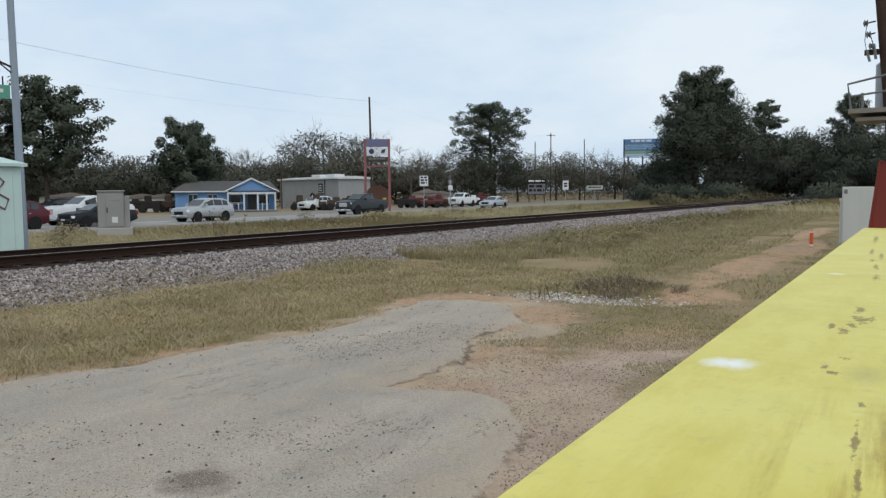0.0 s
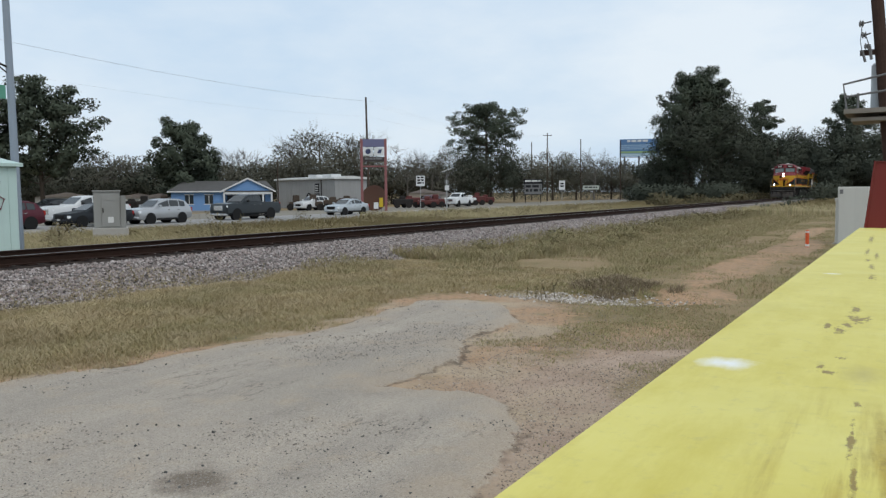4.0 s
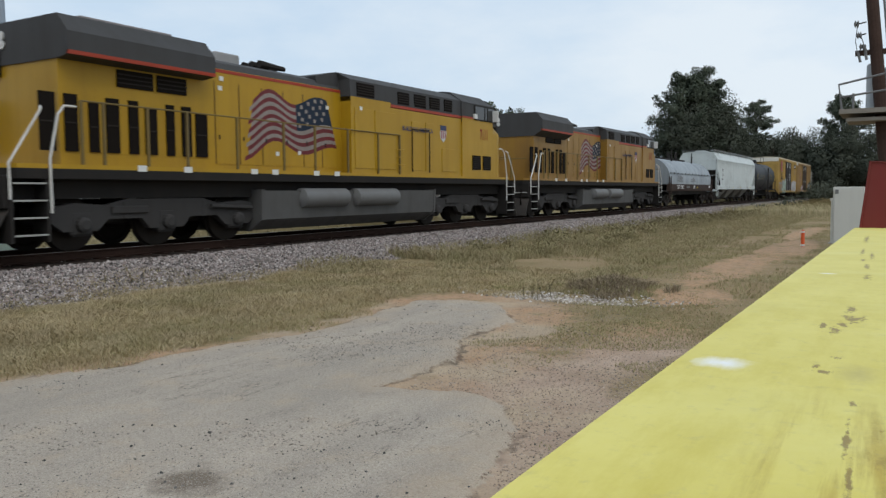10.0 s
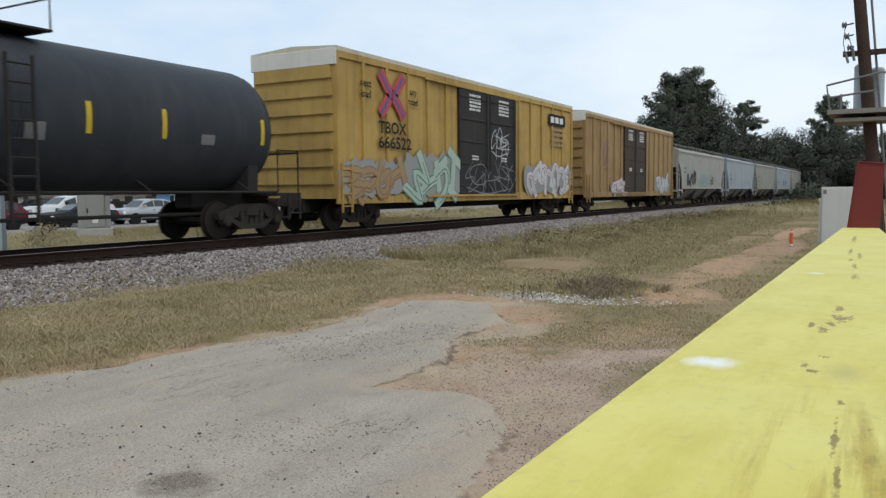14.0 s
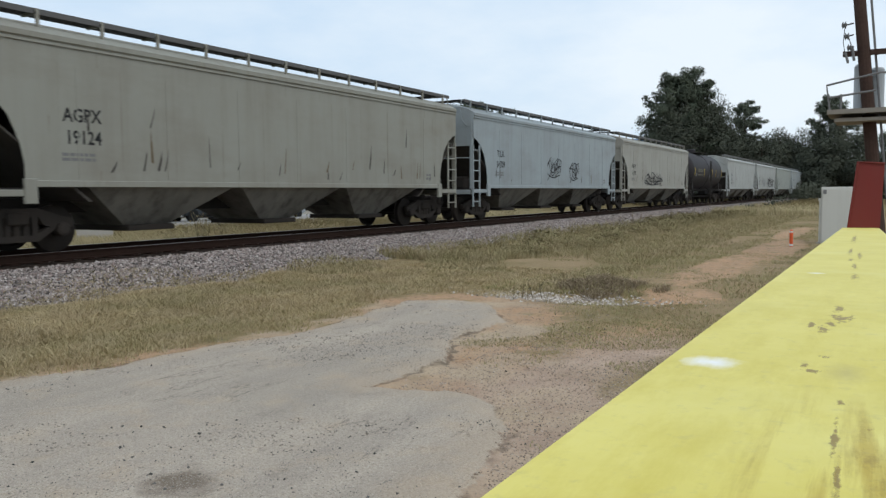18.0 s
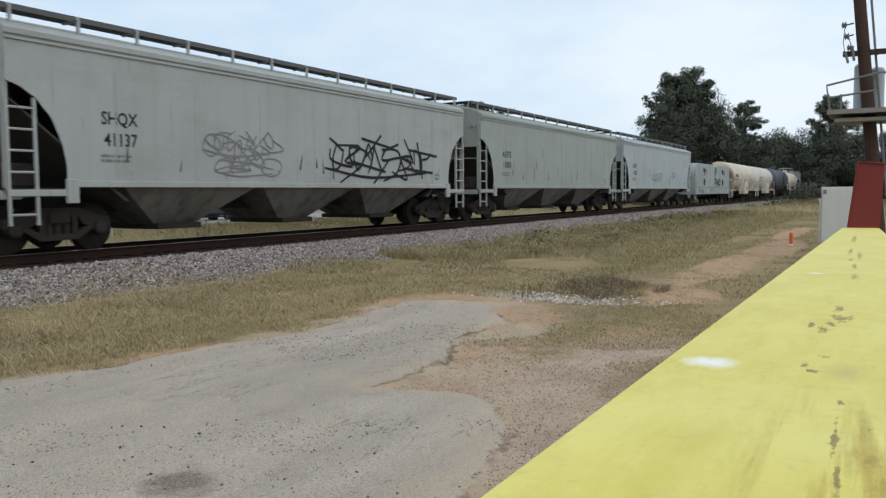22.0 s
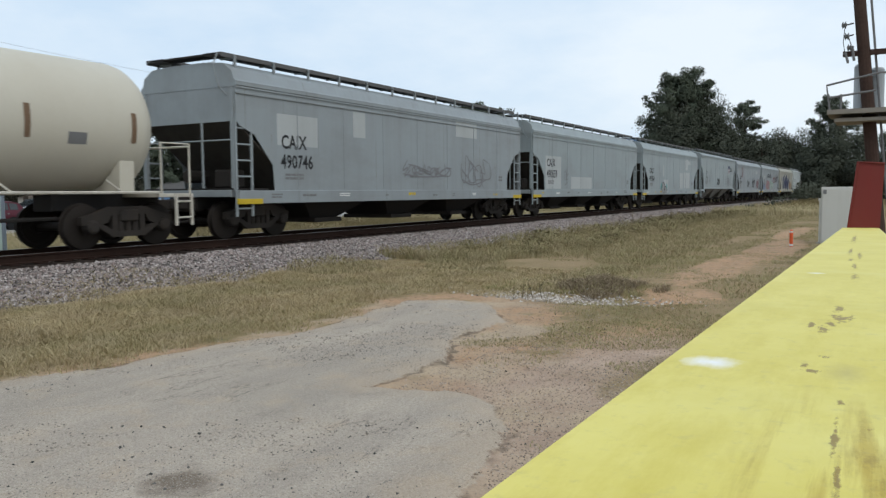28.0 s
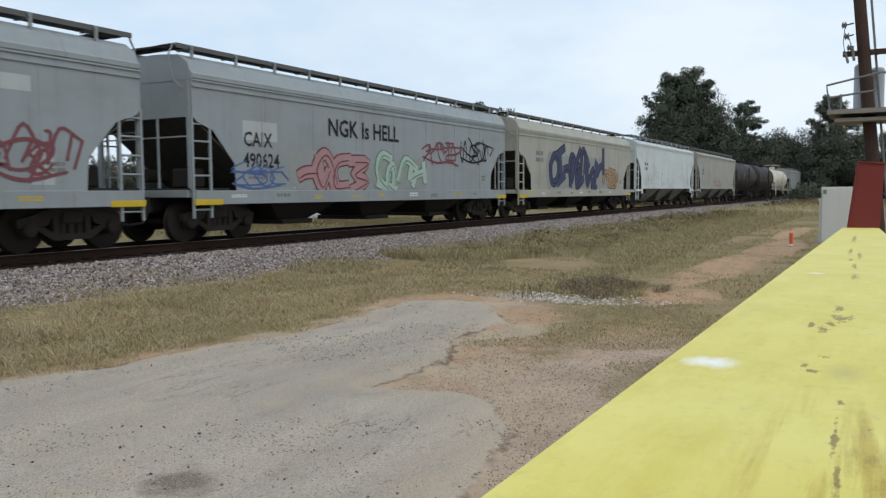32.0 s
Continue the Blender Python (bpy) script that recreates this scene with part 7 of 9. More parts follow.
def broad(spot, h, wide, seed, label="dark evergreen tree with a dense rounded crown", leaves=5600, ramp=("oak_leaves", OAK), low=.12):
    rng = random.Random(seed)
    tree = thing("tree", label, "tree", "trees beyond the track", m=Matrix.Translation(spot))
    g, ends = limbs(rng, (0, 0, -.3), (0, 0, h * .8), h * .025, 12, wide * .42, .5, .2)
    part("trunk", g, bark, tree)
    blobs = [((e.x, e.y, e.z), (max(ln * .5, wide * .14),) * 2 + (max(ln * .45, h * .10),)) for e, ln in ends]
    for i in range(7):
        a = rng.uniform(0, 6.3)
        blobs.append(((math.cos(a) * wide * .26, math.sin(a) * wide * .26, h * rng.uniform(low, .6)), (wide * .22, wide * .22, h * .15)))
    leaf_cloud("crown", blobs, int(leaves * 3.0), wide * .003 + .125, *ramp, tree, seed=seed)
    return tree


def bare_tree(spot, h, wide, seed, label="leafless grey tree with fine twigs"):
    rng = random.Random(seed)
    tree = thing("bare_tree", label, "tree", "trees beyond the track", m=Matrix.Translation(spot))
    g, ends = limbs(rng, (0, 0, -.3), (rng.uniform(-.4, .4), 0, h * .62), h * .02, 12, wide * .40, 1.0, .3)
    part("trunk", g, grey_bark, tree)
    tw = Geo()
    for e, ln in ends:
        for i in range(9):
            d = Vector((rng.gauss(0, 1), rng.gauss(0, 1), rng.uniform(.1, 1.6))).normalized() * ln * rng.uniform(.5, 1.0)
            q = e + d * .5 + Vector((rng.gauss(0, .1), rng.gauss(0, .1), rng.gauss(0, .1))) * ln
            tw.tube([e - d * .1, q, e + d], .03, 3, .008)
            for j in range(5):
                d2 = (d.normalized() + Vector((rng.gauss(0, .7), rng.gauss(0, .7), rng.gauss(0.3, .6)))).normalized() * ln * .45
                b = e + d * rng.uniform(.3, 1)
                tw.tube([b, b + d2], .014, 3, .005)
    part("twig_crown", tw, grey_bark, tree)
    return tree


FAR = -.2


def spot(bearing, dist, z=FAR):
    v = at(bearing, dist)
    v.z = z
    return v


pine(spot(57.39, 92), 12.7, 13.6, 11, "broad old pine with long level boughs", .26, 11000, .55)
pine(spot(60.96, 94), 12.0, 10, 12, leaves=6000)
pine(spot(48.35, 100), 10.0, 10.8, 13, "bushy dark pine behind the blue house", .12, 11000, .8)
pine(spot(27.25, 150), 18.9, 14.8, 14, "big spreading pine with a flat-topped crown", .56, 8200, .5, True)
pine(spot(13.15, 150), 23.3, 15.5, 15, "tall pine at the edge of the grove", .25, 16000, .75)
pine(spot(11.7, 155), 21.5, 12, 16, leaves=11000, flat=.75)
pine(spot(8.62, 172), 20.2, 9.0, 17, "slender pine above the grove", .40, 7000, .6)
pine(spot(3.47, 158), 18.6, 10, 18, leaves=9000, flat=.7)
bt = (("bare", 44.95, 125, 11, 9), ("bare", 36.68, 128, 15, 11), ("bare", 40.22, 130, 14, 13), ("bare", 33.04, 132, 10.5, 10), ("bare", 31.27, 138, 9.5, 9), ("bare", 19.66, 185, 13.5, 11), ("bare", 52.94, 118, 8.5, 7),
      ("thin", 53.04, 122, 8.4, 11), ("broad", 50.27, 118, 6.2, 9), ("thin", 46.03, 122, 7.0, 9), ("thin", 41.40, 126, 11.0, 11), ("thin", 39.3, 124, 12.8, 13), ("thin", 36.9, 126, 11.5, 12),
      ("thin", 34.22, 140, 8.0, 12), ("thin", 31.86, 142, 8.5, 10), ("thin", 29.40, 160, 12.0, 12), ("broad", 27.0, 152, 12.5, 15), ("thin", 25.37, 165, 11.0, 13), ("thin", 22.61, 190, 12.6, 15),
      ("thin", 20.94, 195, 11.8, 14), ("thin", 18.48, 200, 10.5, 15), ("thin", 16.71, 200, 8.0, 14), ("broad", 15.03, 165, 9.0, 11), ("broad", 14.3, 152, 20.5, 10), ("broad", 13.4, 150, 23, 13), ("broad", 12.2, 152, 25.5, 13), ("broad", 11.3, 155, 24.5, 13), ("broad", 10.5, 156, 21.5, 12), ("broad", 9.6, 158, 18.5, 12), ("broad", 8.6, 162, 14.5, 11),
      ("broad", 8.42, 165, 13.0, 10), ("broad", 7.13, 172, 13.0, 10), ("broad", 5.95, 176, 17.0, 11), ("broad", 6.5, 162, 14.0, 13), ("broad", 5.2, 160, 12.0, 12), ("broad", 7.6, 158, 12.0, 12), ("broad", 4.66, 170, 11.0, 10), ("broad", 3.67, 150, 12.0, 11), ("broad", 2.9, 152, 18.0, 11), ("broad", 1.09, 150, 13.0, 11), ("broad", -0.49, 145, 12.5, 11),
      ("broad", 56.00, 130, 6.0, 12), ("broad", 58.97, 128, 6.2, 12), ("broad", 61.95, 125, 7.5, 12), ("thin", 47.61, 140, 6.5, 12), ("thin", 43.27, 140, 7.5, 12))
for i, (kind, b, d, hh, wd) in enumerate(bt):
    if kind == "bare":
        bare_tree(spot(b, d), hh, wd, 200 + i)
    elif kind == "thin":
        broad(spot(b, d), hh, wd, 300 + i, "grey-green winter tree with thin foliage", 2600, ("thin_leaves", THIN), .25)
    else:
        broad(spot(b, d), hh, wd, 300 + i)
# scrub along the far end of the track and the verge
def scrub(label, places, seed, ramp, size=.16, per=130):
    blobs = [((x, y, z + hh * .5), (wd * .5, wd * .5, hh * .5)) for x, y, z, wd, hh in places]
    ob = leaf_cloud("undergrowth", blobs, per * len(places), size, *ramp, None, seed=seed)
    return tagged(ob, label, "shrubs", kind="stuff")


rng = random.Random(5)
scrub("dark scrub at the foot of the woods", [(*spot(b, d)[:2], FAR, 6, 3.2) for b, d in [(x * .62 + 1.0, 140 + 30 * rng.random()) for x in range(26)] if b > 9.5 or b < 6.2], 71, ("oak_leaves", OAK), .20, 1700)
scrub("dark woodland edge behind the houses", [(*spot(16 + x * 1.15, (205 if x < 12 else 140 if x < 24 else 118) + 10 * rng.random())[:2], FAR, 12 if x < 13 else 9, 9.0 if x < 13 else 6.5) for x in range(44)], 72, ("winter_wood", [(.070, .075, .057), (.083, .086, .066), (.10, .098, .077), (.076, .072, .057)]), .14, 4400)
# ---- buildings, poles and signs beyond the track ----
def facing(bearing, dist, z=0.0):
    """A pose on that spot whose x runs to the right and whose y runs away, as seen from the track."""
    p = at(bearing, dist)
    return pose(p.x, p.y, z, 0, 0, bearing - 90)


blue_wall = paint("blue_siding", (.13, .25, .46), .6, .25, dirt=(.10, .13, .18))
white_trim = paint("white_trim", (.62, .63, .63), .6, .2)
shingle = plain("roof_shingle", (.13, .125, .12), .95, 0, .5, 2)
concrete = plain("concrete", (.36, .34, .31), .9, 0, .4, 2)


def blue_house():
    h = thing("house", "low blue house with white-columned gable porch and grey shingle roof", "house", m=facing(46.1, 92, -.1))
    Z, R = 2.15, 3.45
    part("foundation", Geo().box(-5.7, 5.6, -.1, 8.1, -.3, .12), concrete, h)
    w = part("wall", Geo().box(-5.5, .1, 0, 8, 0, Z), blue_wall, h, "blue horizontal siding")
    for i in range(12):
        part("siding_board", Geo().prism([(-.022, .1 + i * .17), (-.006, .26 + i * .17), (0, .26 + i * .17), (0, .1 + i * .17)], -5.5, .1, "x"), blue_wall, w)
    part("wall", Geo().box(.1, 5.4, 1.9, 8, 0, Z), blue_wall, h)
    part("roof", Geo().loft([[(-5.9, -.45, Z), (5.8, -.45, Z), (5.8, 8.4, Z), (-5.9, 8.4, Z)], [(-5.9, -.45, Z + .12), (5.8, -.45, Z + .12), (5.8, 8.4, Z + .12), (-5.9, 8.4, Z + .12)],
                             [(-4.3, 3.8, R), (5.0, 3.8, R), (5.0, 4.2, R), (-4.3, 4.2, R)]]), shingle, h, "grey shingle roof")
    part("gutter", Geo().box(-5.9, .2, -.50, -.45, Z, Z + .13), white_trim, h)
    # porch gable
    part("gable", Geo().prism([(.05, Z), (2.75, 3.62), (5.45, Z)], -.35, -.25), blue_wall, h)
    part("porch_roof", Geo().prism([(-.25, Z - .02), (2.75, 3.60), (5.75, Z - .02), (5.75, Z + .12), (2.75, 3.76), (-.25, Z + .12)], -.55, 5), shingle, h)
    part("barge_board", Geo().prism([(-.3, Z - .06), (2.75, 3.58), (5.8, Z - .06), (5.8, Z + .10), (2.75, 3.76), (-.3, Z + .10)], -.62, -.56), white_trim, h)
    part("porch_beam", Geo().box(.05, 5.45, -.4, -.2, Z - .25, Z), white_trim, h)
    for x in (.15, 1.9, 3.4, 4.4, 5.35):
        part("column", Geo().box(x - .09, x + .09, -.38, -.2, .1, Z - .25, .01), white_trim, h)
    for x, wd in ((-3.6, .9), (-1.5, .9)):
        win = part("window", Geo().box(x - wd / 2, x + wd / 2, -.03, .02, .85, 1.85), dark_glass(), h)
        part("window_frame", Geo().box(x - wd / 2 - .07, x + wd / 2 + .07, -.045, -.03, 1.85, 1.93).box(x - wd / 2 - .07, x + wd / 2 + .07, -.045, -.03, .77, .85).box(x - .03, x + .03, -.045, -.03, .85, 1.85), white_trim, win)
    for x in (1.0, 4.2):
        win = part("window", Geo().box(x - .5, x + .5, 1.87, 1.92, .8, 1.8), dark_glass(), h)
        part("window_frame", Geo().box(x - .57, x + .57, 1.85, 1.87, 1.8, 1.88).box(x - .57, x + .57, 1.85, 1.87, .72, .8), white_trim, win)
    part("door", Geo().box(2.4, 3.3, 1.85, 1.92, .1, 2.05), paint("dark_door", (.07, .06, .055), .5, .3), h)
    part("porch_floor", Geo().box(0, 5.5, -.5, 1.9, 0, .1), concrete, h)
    for x in (.6, 1.3, 3.9):
        part("porch_post", Geo().box(x - .04, x + .04, -.35, -.28, .1, .95), white_trim, h)
    part("porch_rail", Geo().box(.15, 1.9, -.35, -.28, .9, .96), white_trim, h)


blue_house()


def grey_shop():
    a, b = at(42.39, 113), at(38.3, 101)
    d = b - a
    L = d.length
    ang = math.degrees(math.atan2(d.y, d.x))
    h = thing("metal_building", "long grey corrugated metal workshop with white roof edge", "workshop", m=pose(a.x, a.y, -.2, 0, 0, ang))
    sheet = paint("grey_sheet", (.30, .30, .295), .5, .25)
    part("wall", Geo().box(0, L, 0, 5, 0, 3.85), sheet, h, "grey metal cladding")
    for i in range(int(L / 1.1)):
        part("wall_rib", Geo().box(.5 + i * 1.1, .56 + i * 1.1, -.03, 0, 0, 3.8), sheet, h)
    part("roof", Geo().prism([(-.3, 3.85), (-.3, 4.05), (2.5, 4.25), (5.3, 4.05), (5.3, 3.85)], -.3, L + .3, "x"), paint("pale_roof", (.62, .62, .60), .5, .2), h, "pale metal roof")
    for x0, x1 in ((L * .50, L * .64), (L * .74, L * .88)):
        part("roof_unit", Geo().box(x0, x1, .6, 2.2, 4.1, 4.5, .04), white_trim, h)
    part("door_seam", Geo().box(L * .78, L * .79, -.05, 0, 0, 3.8), dark_steel, h)
    part("sign", Geo().box(L * .685, L * .75, -.08, -.02, 2.2, 3.3), black_letters, h, "black square sign")
    g = Geo()
    for k in range(3):
        g.box(L * .692, L * .743, -.1, -.08, 2.35 + k * .3, 2.48 + k * .3)
    part("sign_bars", g, white_letters, h)
    part("emblem", Geo().lathe([(-.06, .62), (-.02, .62)], 18, "y", (L * .58, 0, 1.5)), black_letters, h, "round black emblem")
    part("emblem_mark", Geo().box(L * .577, L * .583, -.09, -.06, 1.1, 1.9), white_letters, h)
    bars("small_print", h, black_letters, L * .72, -.03, 1.6, 1.3, .9, 3, 4)


grey_shop()
wood = plain("pole_wood", (.10, .075, .058), .95, 0, .5, 2)
red_post = paint("red_post", (.24, .095, .095), .6, .35)


def pylon_sign():
    s = thing("pylon_sign", "tall red two-post sign with purple and white panels", "sign", m=facing(35.5, 88, -.2))
    for x in (-1.32, 1.32):
        part("post", Geo().box(x - .14, x + .14, -.14, .14, 0, 8.0, .02), red_post, s)
    part("panel", Geo().box(-1.18, 1.18, -.12, .12, 7.1, 7.95, .02), paint("purple_panel", (.14, .14, .24), .5, .3), s, "purple panel")
    for x in (-.6, .6):
        p = part("panel", Geo().box(x - .55, x + .55, -.1, .1, 6.15, 7.05, .02), white_trim, s, "white panel with dark mark")
        part("panel_mark", Geo().lathe([(-.115, .3), (-.1, .3)], 12, "y", (x, 0, 6.6)) if x < 0 else Geo().prism([(.4, 6.4), (.8, 6.4), (.95, 6.85), (.55, 6.8)], -.115, -.1), SPRAY["navy"], p)
    part("panel", Geo().box(-1.18, 1.18, -.1, .1, 5.5, 6.0, .02), paint("dark_panel", (.06, .05, .05), .5, .3), s)
    bars("panel_bars", s, grey_letters, 0, -.105, 5.75, 1.9, .3, 1, 9)
    part("crossbar", Geo().box(-1.2, 1.2, -.08, .08, 4.9, 5.05), red_post, s)


pylon_sign()
wheel = thing("cable_reel", "huge rusty brown wheel standing on edge", "wheel", m=facing(35.3, 90, -.2))
part("rim", Geo().lathe([(-.3, 1.15), (-.3, 1.45), (.3, 1.45), (.3, 1.15)], 28, "y", (-.3, 0, 1.45)), paint("rusty_brown", (.10, .05, .035), .8, .4), wheel)
part("disc", Geo().lathe([(-.1, 1.2), (.1, 1.2)], 28, "y", (-.3, 0, 1.45)), paint("dark_rust", (.05, .03, .025), .8, .4), wheel)
yb = thing("yard_sign", "small white and yellow boards under the pylon sign", "sign", m=facing(35.2, 86, -.2))
part("board", Geo().box(-.5, .0, -.03, .03, .3, 1.0), white_trim, yb)
part("board", Geo().box(.1, .5, -.05, -.01, .5, 1.5), yellow_mark, yb, "yellow board")
part("stake", Geo().box(-.28, -.22, -.02, .02, 0, .3).box(.27, .33, -.02, .02, 0, .5), wood, yb)


def utility_pole(bearing, dist, h, arms=1, can=False, lean=0.0, r=.15):
    p = thing("utility_pole", "dark wooden utility pole with cross-arm", "utility pole", "utility poles along the highway", m=facing(bearing, dist, -.2) @ pose(0, 0, 0, 0, lean))
    part("pole", Geo().tube([(0, 0, -.3), (0, 0, h)], r, 10, r * .68), wood, p)
    for i in range(arms):
        z = h - .5 - i * 1.0
        part("cross_arm", Geo().box(-.95, .95, -.06, .06, z - .06, z + .06), wood, p)
        for x in (-.85, -.3, .85):
            part("insulator", Geo().lathe([(z + .06, .03), (z + .1, .05), (z + .2, .03)], 8, "z", (x, 0, 0)), grey_letters, p)
    if can:
        part("transformer", Geo().lathe([(h * .72, .26), (h * .72 + .9, .26)], 14, "z", (0, -.4, 0)), paint("can_grey", (.45, .46, .46), .5, .2), p, "grey transformer can")


utility_pole(35.86, 100, 14.0, 0, False, -1.0, .17)
utility_pole(24.11, 190, 13.9, 0)
utility_pole(22.99, 178, 15.0, 1, True)
utility_pole(20.6, 185, 14.0, 0, False, -.5)
utility_pole(17.86, 185, 13.6, 0)
utility_pole(42.31, 108, 6.6, 0, r=.10)


def wires():
    a = Vector((8, 46, 12.4))
    b = at(35.86, 100) + Vector((0, 0, 13.2))
    far = at(22.99, 178) + Vector((0, 0, 14.2))
    n = 0
    for off, za, zb in ((-.8, 12.5, 13.35), (0.1, 12.2, 13.3), (.9, 12.0, 13.2), (.1, 10.2, 11.4)):
        for p, q, sag in ((a, b, 1.1), (b, far, 1.6)):
            pts = []
            for i in range(15):
                k = i / 14
                z = (za + (zb - za) * k if p is a else zb + (14.4 - zb) * k) - sag * 4 * k * (1 - k)
                v = p.lerp(q, k)
                pts.append((v.x + off * .5, v.y - off, z))
            thing("power_line", "thin grey power line sagging between poles", "power line", "power lines over the highway", geo=Geo().tube(pts, .0045, 4), mat=plain("wire_grey", (.50, .53, .56), .7, 0, .1))


wires()


def billboard():
    b = thing("billboard", "blue and white roadside billboard on steel posts", "billboard", m=facing(16.6, 198, -.2))
    part("face", Geo().box(-4.6, 4.6, -.2, .2, 10.4, 14.6, .03), paint("billboard_blue", (.10, .20, .36), .5, .15), b, "blue poster face")
    part("poster_band", Geo().box(-4.5, 4.5, -.22, -.2, 11.2, 11.7), paint("billboard_green", (.25, .36, .18), .5, .1), b)
    part("poster_band", Geo().box(-4.5, 4.5, -.22, -.2, 10.5, 11.1), paint("billboard_sky", (.38, .50, .58), .5, .1), b)
    bars("poster_bars", b, white_letters, -.3, -.22, 14.0, 5.0, .8, 1, 3)
    bars("poster_bars", b, paint("poster_blue", (.30, .42, .55), .5, .1), -.6, -.22, 12.6, 7.2, 1.3, 3, 8)
    part("walkway", Geo().box(-4.7, 4.7, -1.1, -.2, 10.1, 10.2), grey_letters, b)
    for x in (-3.4, 0, 3.4):
        part("post", Geo().box(x - .2, x + .2, 0, .4, -.1, 10.4), grey_letters, b)


billboard()


def road_sign(name, label, bearing, dist, w, z0, z1, mat, extra=None, r=.035):
    s = thing(name, label, "road sign", m=facing(bearing, dist, -.2))
    part("post", Geo().tube([(0, 0, -.1), (0, 0, z1 + .2)], r, 8), paint("galv_post", (.34, .35, .35), .5, .2), s)
    part("plate", Geo().box(-w / 2, w / 2, -.06, -.04, z0 + .2, z1 + .2, .004), mat, s)
    if extra:
        extra(s)
    return s


road_sign("speed_sign", "white rectangular road sign with black writing on a thin post", 32.14, 88, .95, 2.55, 3.7, white_trim, lambda s: bars("sign_bars", s, black_letters, 0, -.063, 3.35, .7, .9, 3, 3))
road_sign("warning_sign", "small white roadside sign on a thin post", 21.94, 150, 1.1, 2.2, 3.9, white_trim, lambda s: bars("sign_bars", s, black_letters, 0, -.063, 3.2, .6, .9, 2, 5))
road_sign("street_sign", "wide green and white street sign", 19.9, 160, 3.2, 2.2, 3.0, paint("sign_pale", (.42, .45, .40), .5, .2), lambda s: bars("sign_bars", s, black_letters, 0, -.063, 2.8, 2.4, .35, 1, 6))
road_sign("notice_sign", "small white notice far down the road", 17.2, 165, .8, .6, 1.6, white_trim)
road_sign("lamp_post", "grey camera post with boxes beside the highway", 30.24, 100, .5, 2.9, 3.4, grey_letters, lambda s: (
    part("post_box", Geo().box(-.25, .3, -.25, .2, 2.3, 2.9, .03), white_trim, s), part("solar_panel", Geo().prism([(-.6, 4.6), (.6, 5.0), (.6, 5.06), (-.6, 4.66)], -.4, .4), white_trim, s), part("post_top", Geo().box(-.05, .05, -.05, .05, 3.5, 4.8), grey_letters, s)), .09)


def portable_sign():
    s = thing("arrow_board", "black roadside trailer sign with white letters", "sign", m=facing(24.0, 148, -.2))
    part("board", Geo().box(-1.75, 1.75, -.1, .1, 1.5, 4.4, .03), black_letters, s)
    part("board_panel", Geo().box(-1.6, 1.6, -.13, -.1, 1.6, 3.5), grey_letters, s)
    bars("board_bars", s, white_letters, 0, -.13, 3.95, 3.0, .5, 1, 2)
    bars("board_bars", s, black_letters, 0, -.135, 2.55, 2.8, 1.5, 2, 12)
    for x in (-1.4, 1.4):
        part("leg", Geo().box(x - .08, x + .08, -.05, .05, 0, 1.5), dark_steel, s)


portable_sign()
# low clutter beside the highway: sheds, barrels and farm machines
for b, d, w, z, c, lab in ((31.9, 118, 4.5, 2.6, (.30, .25, .20), "small brown shed with a pitched roof"), (30.9, 124, 5.0, 2.3, (.32, .30, .27), "low pale storage shed"), (56.0, 108, 7, 2.4, (.35, .34, .32), "grey storage shed behind the cars"),
                           (51.6, 104, 6.0, 2.2, (.60, .60, .58), "white trailer box behind the cars"), (50.2, 100, 5.0, 2.2, (.62, .62, .60), "white steel storage container in the yard")):
    s = thing("shed", lab, "shed", m=facing(b, d, -.2))
    m = paint("shed_%d" % int(b * 10), c, .7, .35)
    part("wall", Geo().box(-w / 2, w / 2, 0, 4, 0, z * .75), m, s)
    part("roof", Geo().prism([(-w / 2 - .2, z * .75), (0, z), (w / 2 + .2, z * .75)], -.2, 4.2), paint("shed_roof", (.22, .19, .17), .8, .4), s)
    part("door", Geo().box(-.5, .5, -.04, 0, 0, z * .6), dark_steel, s)
iron = paint("machine_red", (.10, .024, .022), .6, .4)
for i, (b, d, c) in enumerate(((33.4, 104, dark_steel), (32.9, 106, iron), (31.6, 104, iron), (31.0, 106, iron), (28.5, 122, white_trim), (28.0, 124, iron), (27.4, 126, iron), (29.2, 118, dark_steel), (41.0, 96, wood), (39.8, 95, wood), (38.4, 94, wood), (37.4, 95, wood),
                               (52.0, 96, dark_steel), (51.2, 95, dark_steel), (49.9, 97, wood))):
    rng = random.Random(i)
    s = thing("farm_machine", "rusty implement parked in the yard beside the highway", "machine", "machines in the yard", m=facing(b, d, -.2))
    part("hull", Geo().box(-rng.uniform(.8, 1.5), rng.uniform(.8, 1.5), 0, 1.6, .45, rng.uniform(1.0, 1.5), .12), c, s)
    part("hood", Geo().box(-.5, .3, .1, 1.2, 1.0, rng.uniform(1.5, 2.0), .1), c, s)
    for x in (-.8, .75):
        part("wheel", Geo().lathe([(-.18, .42), (.1, .42)], 12, "y", (x, 0, .42)), dark_steel, s)

# ---- railway furniture ----
mint = paint("mint_panel", (.47, .60, .56), .5, .18)


